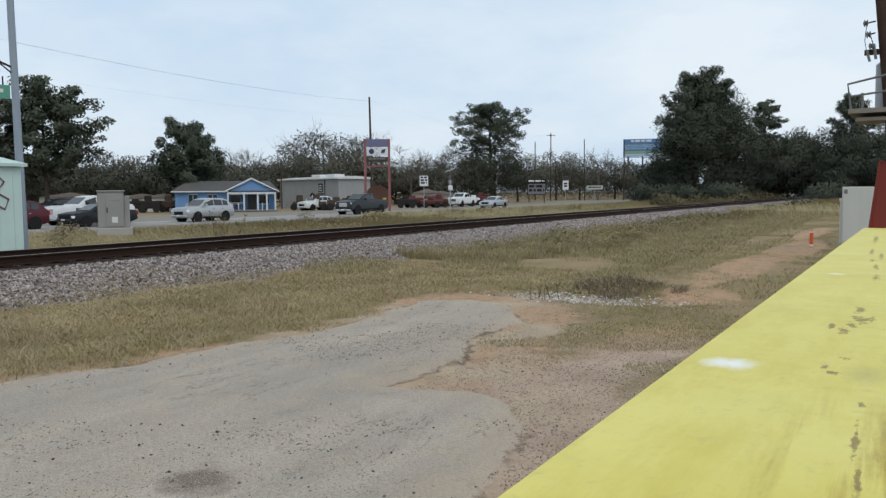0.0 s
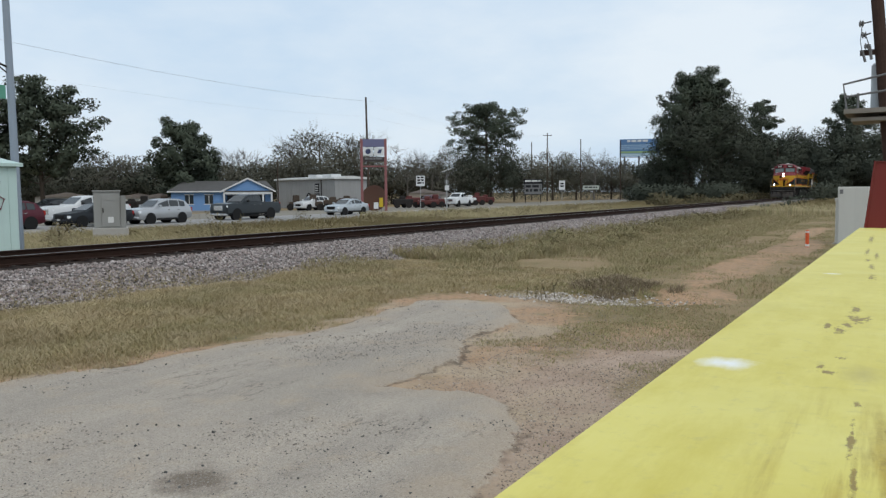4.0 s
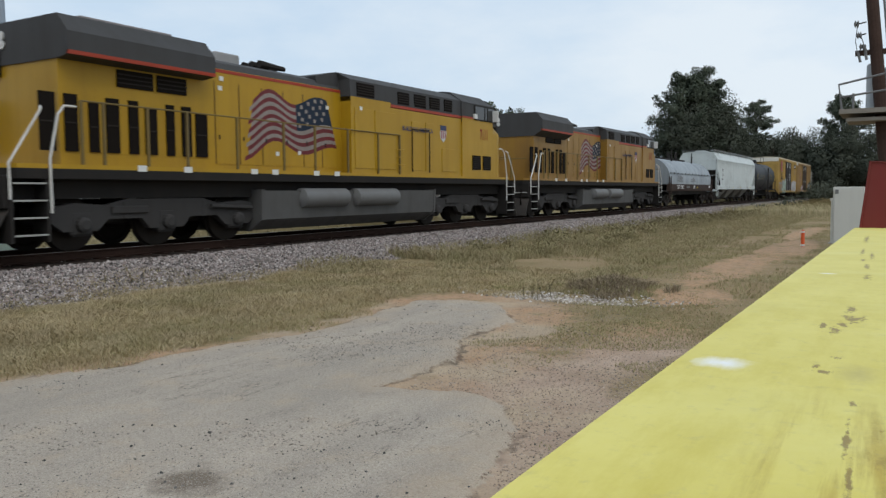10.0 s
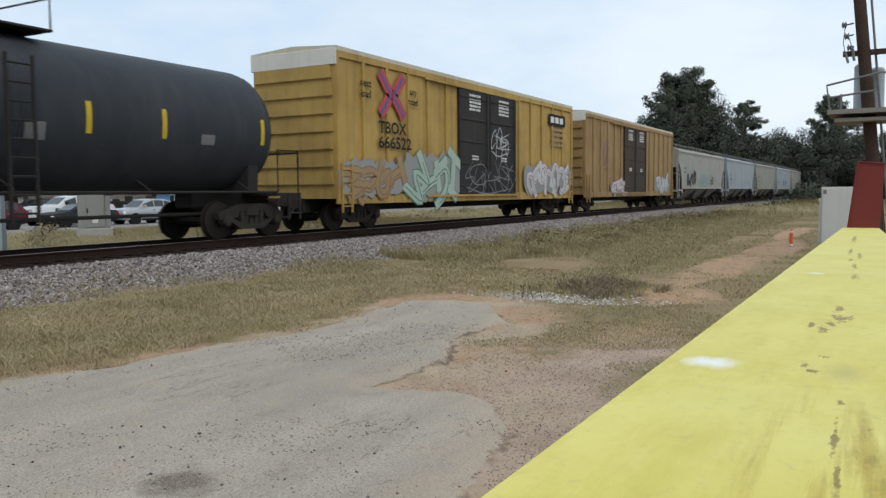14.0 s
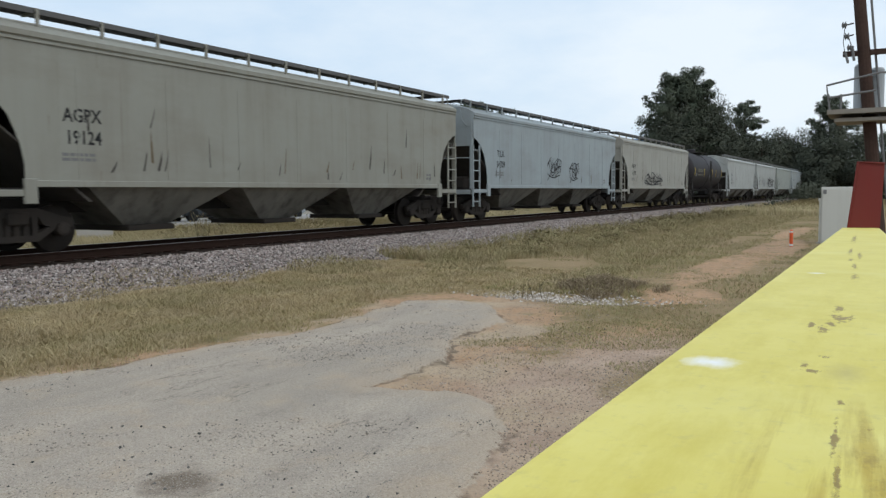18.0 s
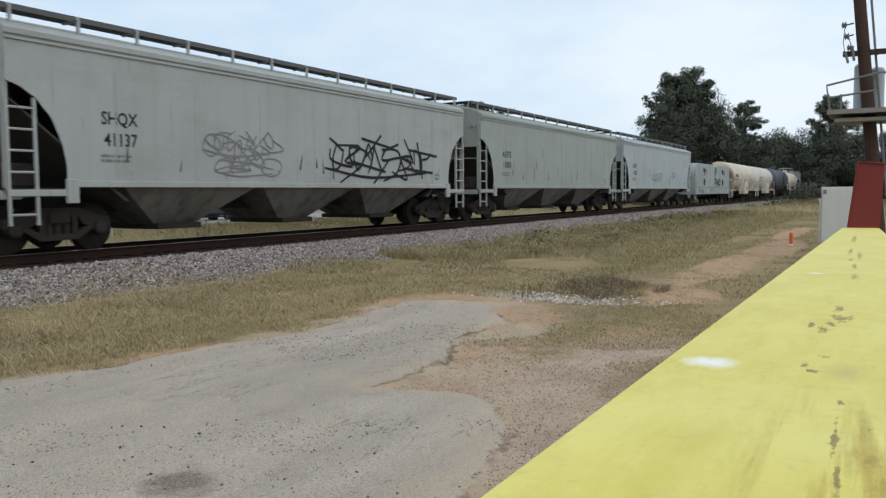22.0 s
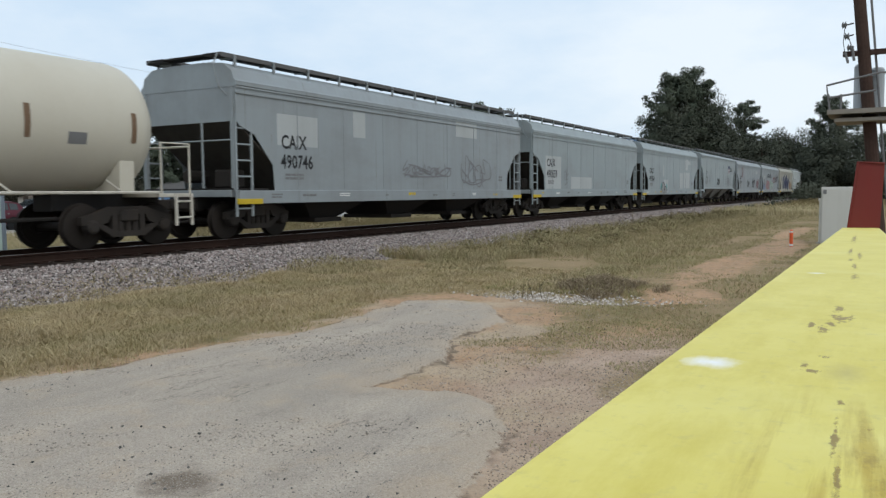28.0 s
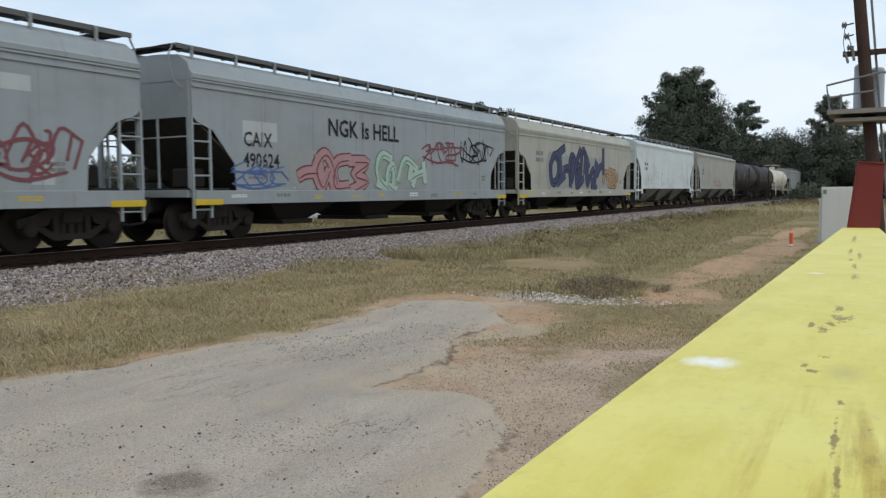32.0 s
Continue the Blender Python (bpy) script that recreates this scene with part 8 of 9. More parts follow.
def bungalow():
    b = thing("signal_bungalow", "pale mint-green metal signal bungalow with red graffiti", "signal bungalow", m=pose(11.68, 19.3, -.25))
    part("body", Geo().box(-3.0, 0, 0, 2.2, .25, 2.78, .015), mint, b)
    part("roof", Geo().prism([(-.12, 2.78), (-.12, 2.86), (1.1, 3.06), (2.32, 2.86), (2.32, 2.78)], -3.1, .1, "x"), mint, b, "low pitched metal roof")
    for x in (-2.6, -2.2, -1.8, -1.4, -1.0, -.62, -.22):
        part("panel_seam", Geo().box(x - .015, x + .015, -.014, 0, .27, 2.76), mint, b)
    part("plinth", Geo().box(-2.95, -.05, .05, 2.15, -.1, .25), concrete, b)
    g = Geo()
    pts = [(a + .16, b + .12) for a, b in ((-1.05, 2.25), (-.85, 2.5), (-.62, 2.28), (-.82, 2.02), (-.52, 1.85), (-.62, 1.6), (-.95, 1.78))]
    g.tube([(x, -.016, z) for x, z in pts], .022, 4).tube([(-.98, -.016, 1.75), (-.9, -.016, 1.45), (-.78, -.016, 1.7), (-.7, -.016, 1.38)], .016, 4)
    part("graffiti", g, SPRAY["maroon"], b, "dark red spray tag")


bungalow()
mast = thing("signal_mast", "grey steel mast with green street sign", "mast", m=pose(12.95, 21.4, -.1))
part("mast", Geo().tube([(0, 0, 0), (-.12, 0, 9.5)], .115, 14, .085), paint("galv_mast", (.27, .315, .37), .45, .2, .2), mast)
part("sign", Geo().box(-1.3, -.22, -.03, .0, 4.55, 4.92, .005), paint("sign_green", (.10, .30, .22), .5, .15), mast, "green street sign")
bars("sign_bars", mast, white_letters, -.75, -.032, 4.73, .8, .16, 1, 4)
part("arm", Geo().tube([(-.05, 0, 5.4), (-.5, 0, 5.55), (-1.6, 0, 5.5)], .03, 6).tube([(-.05, 0, 5.2), (-.5, 0, 5.52)], .02, 6), dark_steel, mast)
part("bracket", Geo().tube([(-.9, 0, 4.9), (-.9, 0, 5.15)], .02, 5).tube([(-.4, 0, 4.9), (-.4, 0, 5.15)], .02, 5), dark_steel, mast)


def signal_cabinet():
    c = thing("signal_cabinet", "grey metal trackside cabinet on a concrete block", "cabinet", m=facing(53.46, 35.5, .28))
    m = paint("cabinet_grey", (.27, .27, .255), .55, .25)
    part("base", Geo().box(-.66, .72, -.1, .9, -.6, .16, .02), plain("pale_concrete", (.46, .44, .40), .9, 0, .3, 2), c, "pale concrete base block")
    part("body", Geo().box(-.60, .42, 0, .8, .16, 1.66, .02), m, c)
    part("side_box", Geo().box(.42, .64, .1, .8, .16, 1.50, .02), m, c)
    part("lid", Geo().box(-.64, .46, -.05, .85, 1.66, 1.72, .01), m, c)
    d = part("door", Geo().box(-.30, .38, -.03, 0, .22, 1.58, .008), m, c)
    part("handle", Geo().box(-.26, -.22, -.06, -.03, .8, 1.0), dark_steel, d)
    part("notice", Geo().box(-.06, .16, -.04, -.03, .38, .62), white_letters, d, "white notice")
    part("vent", Geo().box(-.1, .25, -.04, -.03, 1.3, 1.46), m, d)


signal_cabinet()


def white_box():
    c = thing("electric_cabinet", "off-white metal electric cabinet beside the track", "cabinet", m=pose(29.0, 2.0, 0))
    m = paint("cabinet_white", (.52, .52, .48), .5, .15)
    part("body", Geo().box(0, .8, -.9, 0, .02, 1.89, .015), m, c)
    part("side_cover", Geo().box(.05, .7, 0, .06, .05, 1.52, .01), m, c)
    part("door", Geo().box(-.02, 0, -.86, -.04, .1, 1.84, .006), m, c)
    part("notice", Geo().box(-.026, -.02, -.16, -.06, 1.66, 1.8), grey_letters, c)
    part("hinge", Geo().box(.02, .08, .0, .08, 1.42, 1.52), m, c)
    part("pad", Geo().box(-.1, .9, -1.0, .12, -.1, .03), concrete, c)


white_box()
mk = thing("cable_marker", "short orange cable marker post with white bands", "marker post", m=pose(27.35, 2.72, on_ground(27.35, 2.72)))
part("post", Geo().lathe([(0, .055), (.5, .055), (.54, .03)], 12, "z"), paint("marker_orange", (.62, .10, .03), .5, .15), mk)
part("band", Geo().lathe([(.455, .057), (.505, .057)], 12, "z"), white_letters, mk, "white band")
part("band", Geo().lathe([(.02, .057), (.09, .057)], 12, "z"), white_letters, mk, "white band")


def transformer_pole():
    p = thing("transformer_pole", "leaning wooden pole with transformer platform and insulators", "utility pole", m=pose(24.0, .17, -.2))
    tall = plain("creosote", (.085, .05, .038), .95, 0, .6, 2)
    k = .098
    part("pole", Geo().tube([(0, k * z, z) for z in (0, 2, 4, 6, 8, 11.5)], .175, 14, .14), tall, p)
    can = paint("can_pale", (.40, .43, .45), .45, .2)
    part("transformer", Geo().lathe([(4.12, .13), (4.17, .175), (5.3, .175), (5.36, .13)], 18, "z", (.35, k * 4.5 + .17, 0)), can, p, "pale grey transformer can")
    part("transformer", Geo().lathe([(4.12, .13), (4.17, .175), (5.2, .175), (5.26, .13)], 18, "z", (.5, k * 4.5 - .22, 0)), can, p)
    y0 = k * 3.6 - .12
    part("platform", Geo().box(-.7, .9, y0 - .6, y0 + 1.12, 3.98, 4.10).box(-.6, .8, y0 - .5, y0 + .95, 3.78, 3.87), paint("platform_wood", (.23, .21, .18), .9, .3), p, "weathered wooden platform")
    part("railing", Geo().tube([(-.6, y0 + 1.05, 4.0), (-.6, y0 + 1.15, 4.75), (-.6, y0 - .1, 5.0), (.2, y0 - .6, 5.05)], .03, 6).tube([(-.6, y0 + .8, 4.0), (-.6, y0 + .8, 4.5)], .03, 6)
         .tube([(-.6, y0 + 1.1, 4.42), (-.6, y0 + .0, 4.55)], .028, 6), grey_letters, p)
    for i in range(3):
        z = 6.35 - i * .3
        part("insulator", Geo().lathe([(-.06, .03), (-.04, .10), (0, .045), (.03, .10), (.06, .03)], 10, "y", (-.2, k * 6.2 + .42 - i * .07, z)), grey_letters, p)
        part("insulator_arm", Geo().tube([(-.1, k * 6.2 + .2, z + .05), (-.2, k * 6.2 + .40 - i * .07, z)], .02, 5), dark_steel, p)
    part("fuse", Geo().tube([(-.2, k * 5 + .42, 5.35), (-.2, k * 5 + .5, 5.65)], .035, 6).tube([(-.2, k * 5 + .28, 5.4), (-.2, k * 5 + .33, 5.75)], .035, 6), grey_letters, p)
    part("jumper", Geo().tube([(-.2, k * 6.2 + .4, 6.3), (-.2, k * 5 + .55, 5.9), (-.2, k * 5 + .48, 5.5)], .01, 4).tube([(-.2, k * 6.2 + .3, 6.0), (-.2, k * 5.2 + .3, 5.7)], .01, 4), dark_steel, p)
    part("cross_arm", Geo().box(-.08, .08, k * 5.6 - 1.2, k * 5.6 + .5, 5.55, 5.68), tall, p)
    part("conduit", Geo().tube([(.1, -.25, 0), (.1, k * 9 - .28, 9)], .03, 6), grey_letters, p)
    part("down_wire", Geo().tube([(-.1, -.55, 0), (-.1, -.5, 11)], .018, 5), dark_steel, p)


transformer_pole()
# ---- vehicles on the highway; each faces -x, the way it drives ----
tyre_mat = plain("tyre", (.022, .022, .022), .9, 0, .3, 9)
rim_mat = paint("rim_silver", (.42, .42, .43), .35, .15, .6)
lens = material("lamp_lens", lambda t, p: put(t, p, Base_Color=(.75, .77, .78), Roughness=.1))
tail = plain("tail_lens", (.35, .015, .012), .2, 0, .1)
chrome = paint("chrome", (.55, .55, .55), .2, .1, .9)
black_trim = plain("black_trim", (.02, .02, .02), .6, 0, .2)
TYRE, RIM = {}, {}


def vehicle(kind, color, label, x, y, z=-.17):
    """kind: suv, pickup or sedan. Each body is lofted through sections along its length."""
    cat = {"suv": "car", "sedan": "car", "pickup": "pickup truck"}[kind]
    v = thing({"suv": "suv", "sedan": "sedan", "pickup": "pickup_truck"}[kind], label, cat, "vehicles on the highway", m=pose(x, y, z))
    if kind == "suv":
        L, W, r, axles = 4.6, .92, .35, (-1.35, 1.33)
        body = [(-2.3, .42, .80, .70), (-2.22, .30, .98, .84), (-1.7, .26, 1.06, .91), (-.95, .26, 1.10, .92), (.6, .26, 1.12, .92), (1.9, .28, 1.14, .91), (2.25, .36, 1.10, .86), (2.3, .45, .9, .80)]
        roofl = [(-1.05, 1.08, .80), (-.3, 1.60, .66), (.3, 1.68, .66), (1.4, 1.64, .65), (1.85, 1.52, .64), (2.2, 1.10, .78)]
        wins = ((-.62, .28), (.36, 1.12), (1.2, 1.7))
        zb = 1.10
    elif kind == "sedan":
        L, W, r, axles = 4.8, .90, .33, (-1.45, 1.38)
        body = [(-2.4, .42, .66, .68), (-2.3, .28, .82, .83), (-1.7, .24, .92, .89), (-1.0, .24, .97, .90), (.8, .24, 1.0, .90), (1.9, .26, 1.02, .89), (2.3, .34, 1.0, .84), (2.4, .45, .85, .76)]
        roofl = [(-1.1, .95, .78), (-.2, 1.40, .62), (.35, 1.46, .62), (.9, 1.42, .61), (1.95, 1.0, .74)]
        wins = ((-.7, .18), (.26, .95), (1.0, 1.35))
        zb = .97
    else:
        L, W, r, axles = 5.9, 1.0, .42, (-1.95, 1.75)
        body = [(-2.95, .55, 1.05, .84), (-2.85, .42, 1.22, .96), (-2.2, .40, 1.30, 1.0), (-1.2, .40, 1.32, 1.0), (.8, .40, 1.34, 1.0), (2.8, .45, 1.34, .99), (2.95, .55, 1.30, .97)]
        roofl = [(-1.35, 1.30, .86), (-.55, 1.86, .74), (0, 1.93, .74), (.75, 1.90, .74), (.95, 1.34, .86)]
        wins = ((-.85, .0), (.08, .72))
        zb = 1.33
    rings = []
    for a, z0, z1, w in body:
        rings.append([(a, -w * .9, z0), (a, -w, z0 + .12), (a, -w, z1 - .16), (a, -w * .90, z1), (a, w * .90, z1), (a, w, z1 - .16), (a, w, z0 + .12), (a, w * .9, z0)][::-1])
    part("body", Geo().loft(rings), color, v, smooth=38)
    rings = [[(a, -w, zb - .04), (a, -w, z1), (a, w, z1), (a, w, zb - .04)][::-1] if 0 else [(a, -max(w, .62) - (z1 < zb + .1) * .0, max(z1, zb) - .0), (a, max(w, .62), max(z1, zb))] for a, z1, w in roofl]
    cab = Geo()
    n = len(roofl)
    vs = []
    for a, z1, w in roofl:
        base = W * .90
        vs += [(a, -base, zb - .05), (a, -w, z1), (a, -w * .8, z1 + .03), (a, w * .8, z1 + .03), (a, w, z1), (a, base, zb - .05)]
    fs = []
    for i in range(n - 1):
        for k in range(5):
            fs.append((i * 6 + k, (i + 1) * 6 + k, (i + 1) * 6 + k + 1, i * 6 + k + 1))
    fs += [tuple(range(6)), tuple(range((n - 1) * 6, n * 6))[::-1]]
    cab.add(vs, fs)
    part("cabin", cab, color, v, smooth=30)
    glass = dark_glass("car_glass", (.02, .024, .026))

    def edge(a):
        for (a0, z0, w0), (a1, z1, w1) in zip(roofl, roofl[1:]):
            if a0 <= a <= a1:
                k = (a - a0) / (a1 - a0)
                return z0 + (z1 - z0) * k, w0 + (w1 - w0) * k
        return roofl[-1][1:]
    for s in (-1, 1):
        for a, b in wins:
            q = []
            for xx, f in ((a, .12), (b, .12), (b, .86), (a, .86)):
                zt, wt = edge(xx)
                zz = zb + (zt - zb) * f
                q.append((xx, s * (W * .90 + (wt - W * .90) * ((zz - zb + .05) / (zt - zb + .05)) + .012), zz))
            part("side_window", Geo().add(q, [(0, 1, 2, 3) if s < 0 else (3, 2, 1, 0)]), glass, v)
        part("mirror", Geo().box(wins[0][0] - .12, wins[0][0] + .08, *sorted((s * W, s * (W + .18))), zb + .02, zb + .2, .03), black_trim if kind == "pickup" else color, v)
        part("headlight", Geo().box(-L / 2 + .04, -L / 2 + .32, *sorted((s * .5, s * (W - .06))), body[1][2] - .28, body[1][2] - .10, .03), lens, v)
        part("taillight", Geo().box(L / 2 - .12, L / 2 + .01, *sorted((s * .62, s * (W - .05))), zb - .28, zb - .02, .02), tail, v)
        part("sill", Geo().box(axles[0] + .5, axles[1] - .5, *sorted((s * (W - .05), s * (W + .015))), .24, .38), black_trim, v)
        for a in (wins[0][1], wins[1][1]):
            part("door_handle", Geo().box(a - .2, a - .03, *sorted((s * W, s * (W + .025))), zb - .18, zb - .14), chrome, v)
        for ax in axles:
            part("wheel_arch", Geo().lathe([(s * (W - .28), r + .075), (s * (W + .006), r + .075)], 16, "y", (ax, 0, r)), black_trim, v)
    for i0 in (0, n - 2):
        (a0, z0, w0), (a1, z1, w1) = roofl[i0], roofl[i0 + 1]
        q = [(a0 + (a1 - a0) * f, yy * (w0 + (w1 - w0) * f) * .84, z0 + (z1 - z0) * f + .045) for f, yy in ((.12, -1), (.12, 1), (.9, 1), (.9, -1))]
        off = -.02 if i0 == 0 else .02
        part("windshield" if i0 == 0 else "rear_window", Geo().add([(a + off, b, c) for a, b, c in q], [(0, 3, 2, 1) if i0 == 0 else (0, 1, 2, 3)]), glass, v)
    part("grille", Geo().box(-L / 2 - .01, -L / 2 + .12, -.48, .48, .50 if kind != "pickup" else .72, .78 if kind != "pickup" else 1.10, .03), chrome if kind == "pickup" else black_trim, v)
    part("bumper", Geo().box(-L / 2 - .05, -L / 2 + .2, -W * .88, W * .88, .33, .50, .05), chrome if kind == "pickup" else color, v)
    part("rear_bumper", Geo().box(L / 2 - .2, L / 2 + .05, -W * .88, W * .88, .40, .58, .05), chrome if kind == "pickup" else color, v)
    part("number_plate", Geo().box(-L / 2 - .06, -L / 2 - .05, -.16, .16, .42, .52), white_letters, v)
    if kind == "pickup":
        part("cargo_bed", Geo().box(1.02, 2.84, -.8, .8, 1.345, 1.352), black_trim, v)
    wheels = []
    if r not in TYRE:
        TYRE[r] = Geo().lathe([(-.11, r * .62), (-.115, r * .93), (-.08, r), (.08, r), (.115, r * .93), (.11, r * .62)], 24, "y").mesh("wheel", tyre_mat, 35)
        g = Geo().lathe([(-.10, r * .62), (-.085, r * .60), (-.05, r * .5), (-.05, .02)], 20, "y")
        for k in range(5):
            a = k * math.tau / 5
            c, s_ = math.cos(a), math.sin(a)
            g.add([(c * r * .1 - s_ * .04, -.09, s_ * r * .1 + c * .04), (c * r * .1 + s_ * .04, -.09, s_ * r * .1 - c * .04), (c * r * .6 + s_ * .03, -.105, s_ * r * .6 - c * .03), (c * r * .6 - s_ * .03, -.105, s_ * r * .6 + c * .03)], [(0, 1, 2, 3)])
        RIM[r] = g.mesh("rim", rim_mat)
    for ax in axles:
        for s in (-1, 1):
            w = part("wheel", TYRE[r], None, v, m=pose(ax, s * (W - .115), r))
            part("rim", RIM[r], None, w, m=pose(0, 0, 0, 0, 0, 0 if s < 0 else 180))
            wheels.append((w, (ax, s * (W - .115), r), r))
    return v, wheels


silver = paint("car_silver", (.40, .41, .42), .3, .12, .5)
graphite = paint("car_graphite", (.040, .046, .050), .3, .15, .3)
white_p = paint("car_white", (.62, .63, .63), .3, .12)
maroon = paint("car_maroon", (.075, .009, .018), .3, .12, .2)
black_p = paint("car_black", (.025, .028, .032), .3, .12, .2)
pale_silver = paint("car_pale_silver", (.44, .47, .49), .3, .12, .5)
LANE = 45.2
DRIVES = []
v, ws = vehicle("suv", silver, "silver compact SUV pulling up in the queue", 37.4, LANE)
DRIVES.append((v, ws, [(0, 41.16), (.5, 39.88), (1, 38.8), (1.5, 38.04), (2, 37.59), (2.5, 37.42), (3, 37.4), (8, 37.4), (20, 37.4), (32, 37.4)]))
v, ws = vehicle("pickup", graphite, "dark graphite crew-cab pickup with chrome grille", 43.1, LANE + .1)
DRIVES.append((v, ws, [(0, 60.93), (.5, 57.77), (1, 55.28), (1.5, 53.08), (2, 51.2), (2.5, 49.63), (3, 48.25), (3.5, 46.98), (4.5, 45.3), (5.5, 44.07), (6, 43.64), (6.5, 43.31), (7, 43.15), (7.5, 43.1), (8, 43.1), (20, 43.1), (32, 43.1)]))
v, ws = vehicle("sedan", pale_silver, "pale silver sedan slowing behind the pickup", 51.6, LANE)
DRIVES.append((v, ws, [(0, 88.4), (.5, 83.3), (1.2, 76.1), (1.6, 72.7), (2, 69.8), (2.4, 66.9), (2.8, 64.3), (3.2, 62.2), (3.5, 60.94), (4.5, 57.2), (5.5, 54.51), (6, 53.57), (6.5, 52.88), (7, 52.27), (7.5, 51.82), (8, 51.6), (8.5, 51.6), (20, 51.6), (32, 51.6)]))
vehicle("suv", maroon, "dark red SUV waiting at the crossing", 26.2, LANE)
vehicle("sedan", black_p, "black sedan waiting at the crossing", 32.2, LANE - .2)
vehicle("pickup", white_p, "white pickup waiting in the far lane", 33.95, LANE + 3.2)
for b, d, k, c, lab in ((39.9, 96, "suv", white_p, "white car parked in front of the grey workshop"),
                        (57.0, 84, "suv", black_p, "dark car parked under the pine"), (29.4, 112, "pickup", white_p, "white pickup parked far down the highway"), (31.5, 112, "suv", maroon, "dark red SUV parked in the yard")):
    vv, _ = vehicle(k, c, lab, *at(b, d)[:2], -.18)
    vv.rotation_euler = (0, 0, radians(8 * math.sin(b * 5)))
# ---- grass, weeds and stones: too many to count ----
def blades(name, label, xy, hgt, lean, width, ramp, seed):
    r = np.random.RandomState(seed)
    n = len(xy)
    z = np.maximum(height(xy[:, 0], xy[:, 1]), np.interp(xy[:, 1], [a for a, b in prof], [b for a, b in prof], left=-1, right=-1))
    a = r.uniform(0, 6.283, n)
    hh = hgt * r.uniform(.45, 1.25, n)
    d = np.stack([np.cos(a), np.sin(a)], -1)
    t = r.uniform(.1, lean, n)[:, None] * hh[:, None]
    b = r.uniform(0, 6.283, n)
    s = np.stack([np.cos(b), np.sin(b)], -1) * width * r.uniform(.6, 1.4, n)[:, None]
    p0 = np.concatenate([xy - s, z[:, None] - .01], 1)
    p1 = np.concatenate([xy + s, z[:, None] - .01], 1)
    m0 = np.concatenate([xy - s * .7 + d * t * .35, (z + hh * .6)[:, None]], 1)
    m1 = np.concatenate([xy + s * .7 + d * t * .35, (z + hh * .6)[:, None]], 1)
    tip = np.concatenate([xy + d * t, (z + hh)[:, None]], 1)
    v = np.stack([p0, p1, m1, m0, tip], 1).reshape(-1, 3)
    k = np.arange(n)[:, None] * 5
    me = bpy.data.meshes.new(name)
    me.from_pydata(v.tolist(), [], [tuple(q) for q in (k + [0, 1, 2, 3]).tolist()] + [tuple(q) for q in (k + [3, 2, 4]).tolist()])
    me.materials.append(island(*ramp, .85, .12, patch=() if name == "dead_weeds" else (((.245, .220, .108), .45, .7), ((.285, .215, .13), 1.1, .55), ((.42, .35, .225), 1.7, .5))))
    return tagged(new(name, me), label, "grass", kind="stuff")


STRAW = ("straw_grass", [(.35, .262, .14), (.43, .34, .195), (.50, .405, .25), (.345, .285, .14), (.40, .315, .178)])
OLIVE = ("olive_grass", [(.215, .195, .098), (.28, .25, .13), (.34, .28, .16), (.20, .19, .09), (.26, .215, .12)])
GREEN = ("green_grass", [(.235, .225, .10), (.30, .27, .13), (.37, .315, .17), (.26, .25, .115)])


def scatter(n, x0, x1, y0, y1, seed, power=1.0):
    r = np.random.RandomState(seed)
    x = x0 + (x1 - x0) * r.uniform(0, 1, n) ** power
    return np.stack([x, r.uniform(y0, y1, n)], -1)


def patchy(xy, s, seed, lo):
    return waves(xy[:, 0], xy[:, 1], s, seed) + .5 * waves(xy[:, 0], xy[:, 1], s * 3.1, seed + 1) > lo


def keep(xy, off=.1):
    d = inside(SANDY, xy[:, 0], xy[:, 1]) + .26 * waves(xy[:, 0], xy[:, 1], 2.2, 11) + .16 * waves(xy[:, 0], xy[:, 1], 9, 12) - np.random.RandomState(len(xy)).exponential(.07, len(xy)) + .07
    worn = np.zeros(len(xy), bool)
    for a, b, ra, rb in ((19, 3.4, 7, 1.0), (26, 3.0, 8, 1.2), (13.5, 3.0, 2.2, 1.0), (9, 2.6, 3, 1.0), (36, 3.5, 9, .8)):
        worn |= np.hypot((xy[:, 0] - a) / ra, (xy[:, 1] - b) / rb) < .62
    return xy[(d < -off) & ~worn]


xy = keep(scatter(150000, 1.5, 17, 5.5, 12.2, 1), .0)
blades("verge_grass", "matted dry straw-coloured grass on the verge", xy, .055, 2.6, .0045, STRAW, 1)
xy = keep(scatter(26000, 1.5, 17, 6.5, 12.2, 17), .35)
blades("verge_grass", "longer dry tufts standing in the straw", xy[patchy(xy, 1.6, 51, .25)], .12, 2.2, .0035, STRAW, 11)
xy = keep(scatter(60000, 13, 70, .3, 6.6, 21, 1.6), .25)
blades("verge_grass", "patchy short grass beside the worn soil", xy[patchy(xy, 1.1, 71, -.25)], .07, 1.6, .007, GREEN, 14)
xy = scatter(90000, 4, 14.5, 7.2, 12.95, 19)
xy = xy[(xy[:, 0] + .55 * (xy[:, 1] - 10) + 1.2 * waves(xy[:, 0], xy[:, 1], 1.8, 61) < 12.6)]
xy = xy[np.random.RandomState(20).uniform(0, 1, len(xy)) < (xy[:, 1] - 7.4) / 3.0 + .25 * waves(xy[:, 0], xy[:, 1], 2.6, 65)]
blades("tall_grass", "soft matted straw grass at the foot of the ballast", xy, (.095 + .05 * waves(xy[:, 0], xy[:, 1], 2.4, 83)) * np.clip((12.9 - xy[:, 1]) / 1.6, .4, 1), 3.0, .0035, STRAW, 13)
xy = scatter(22000, 5, 24, 1.2, 5.2, 18)
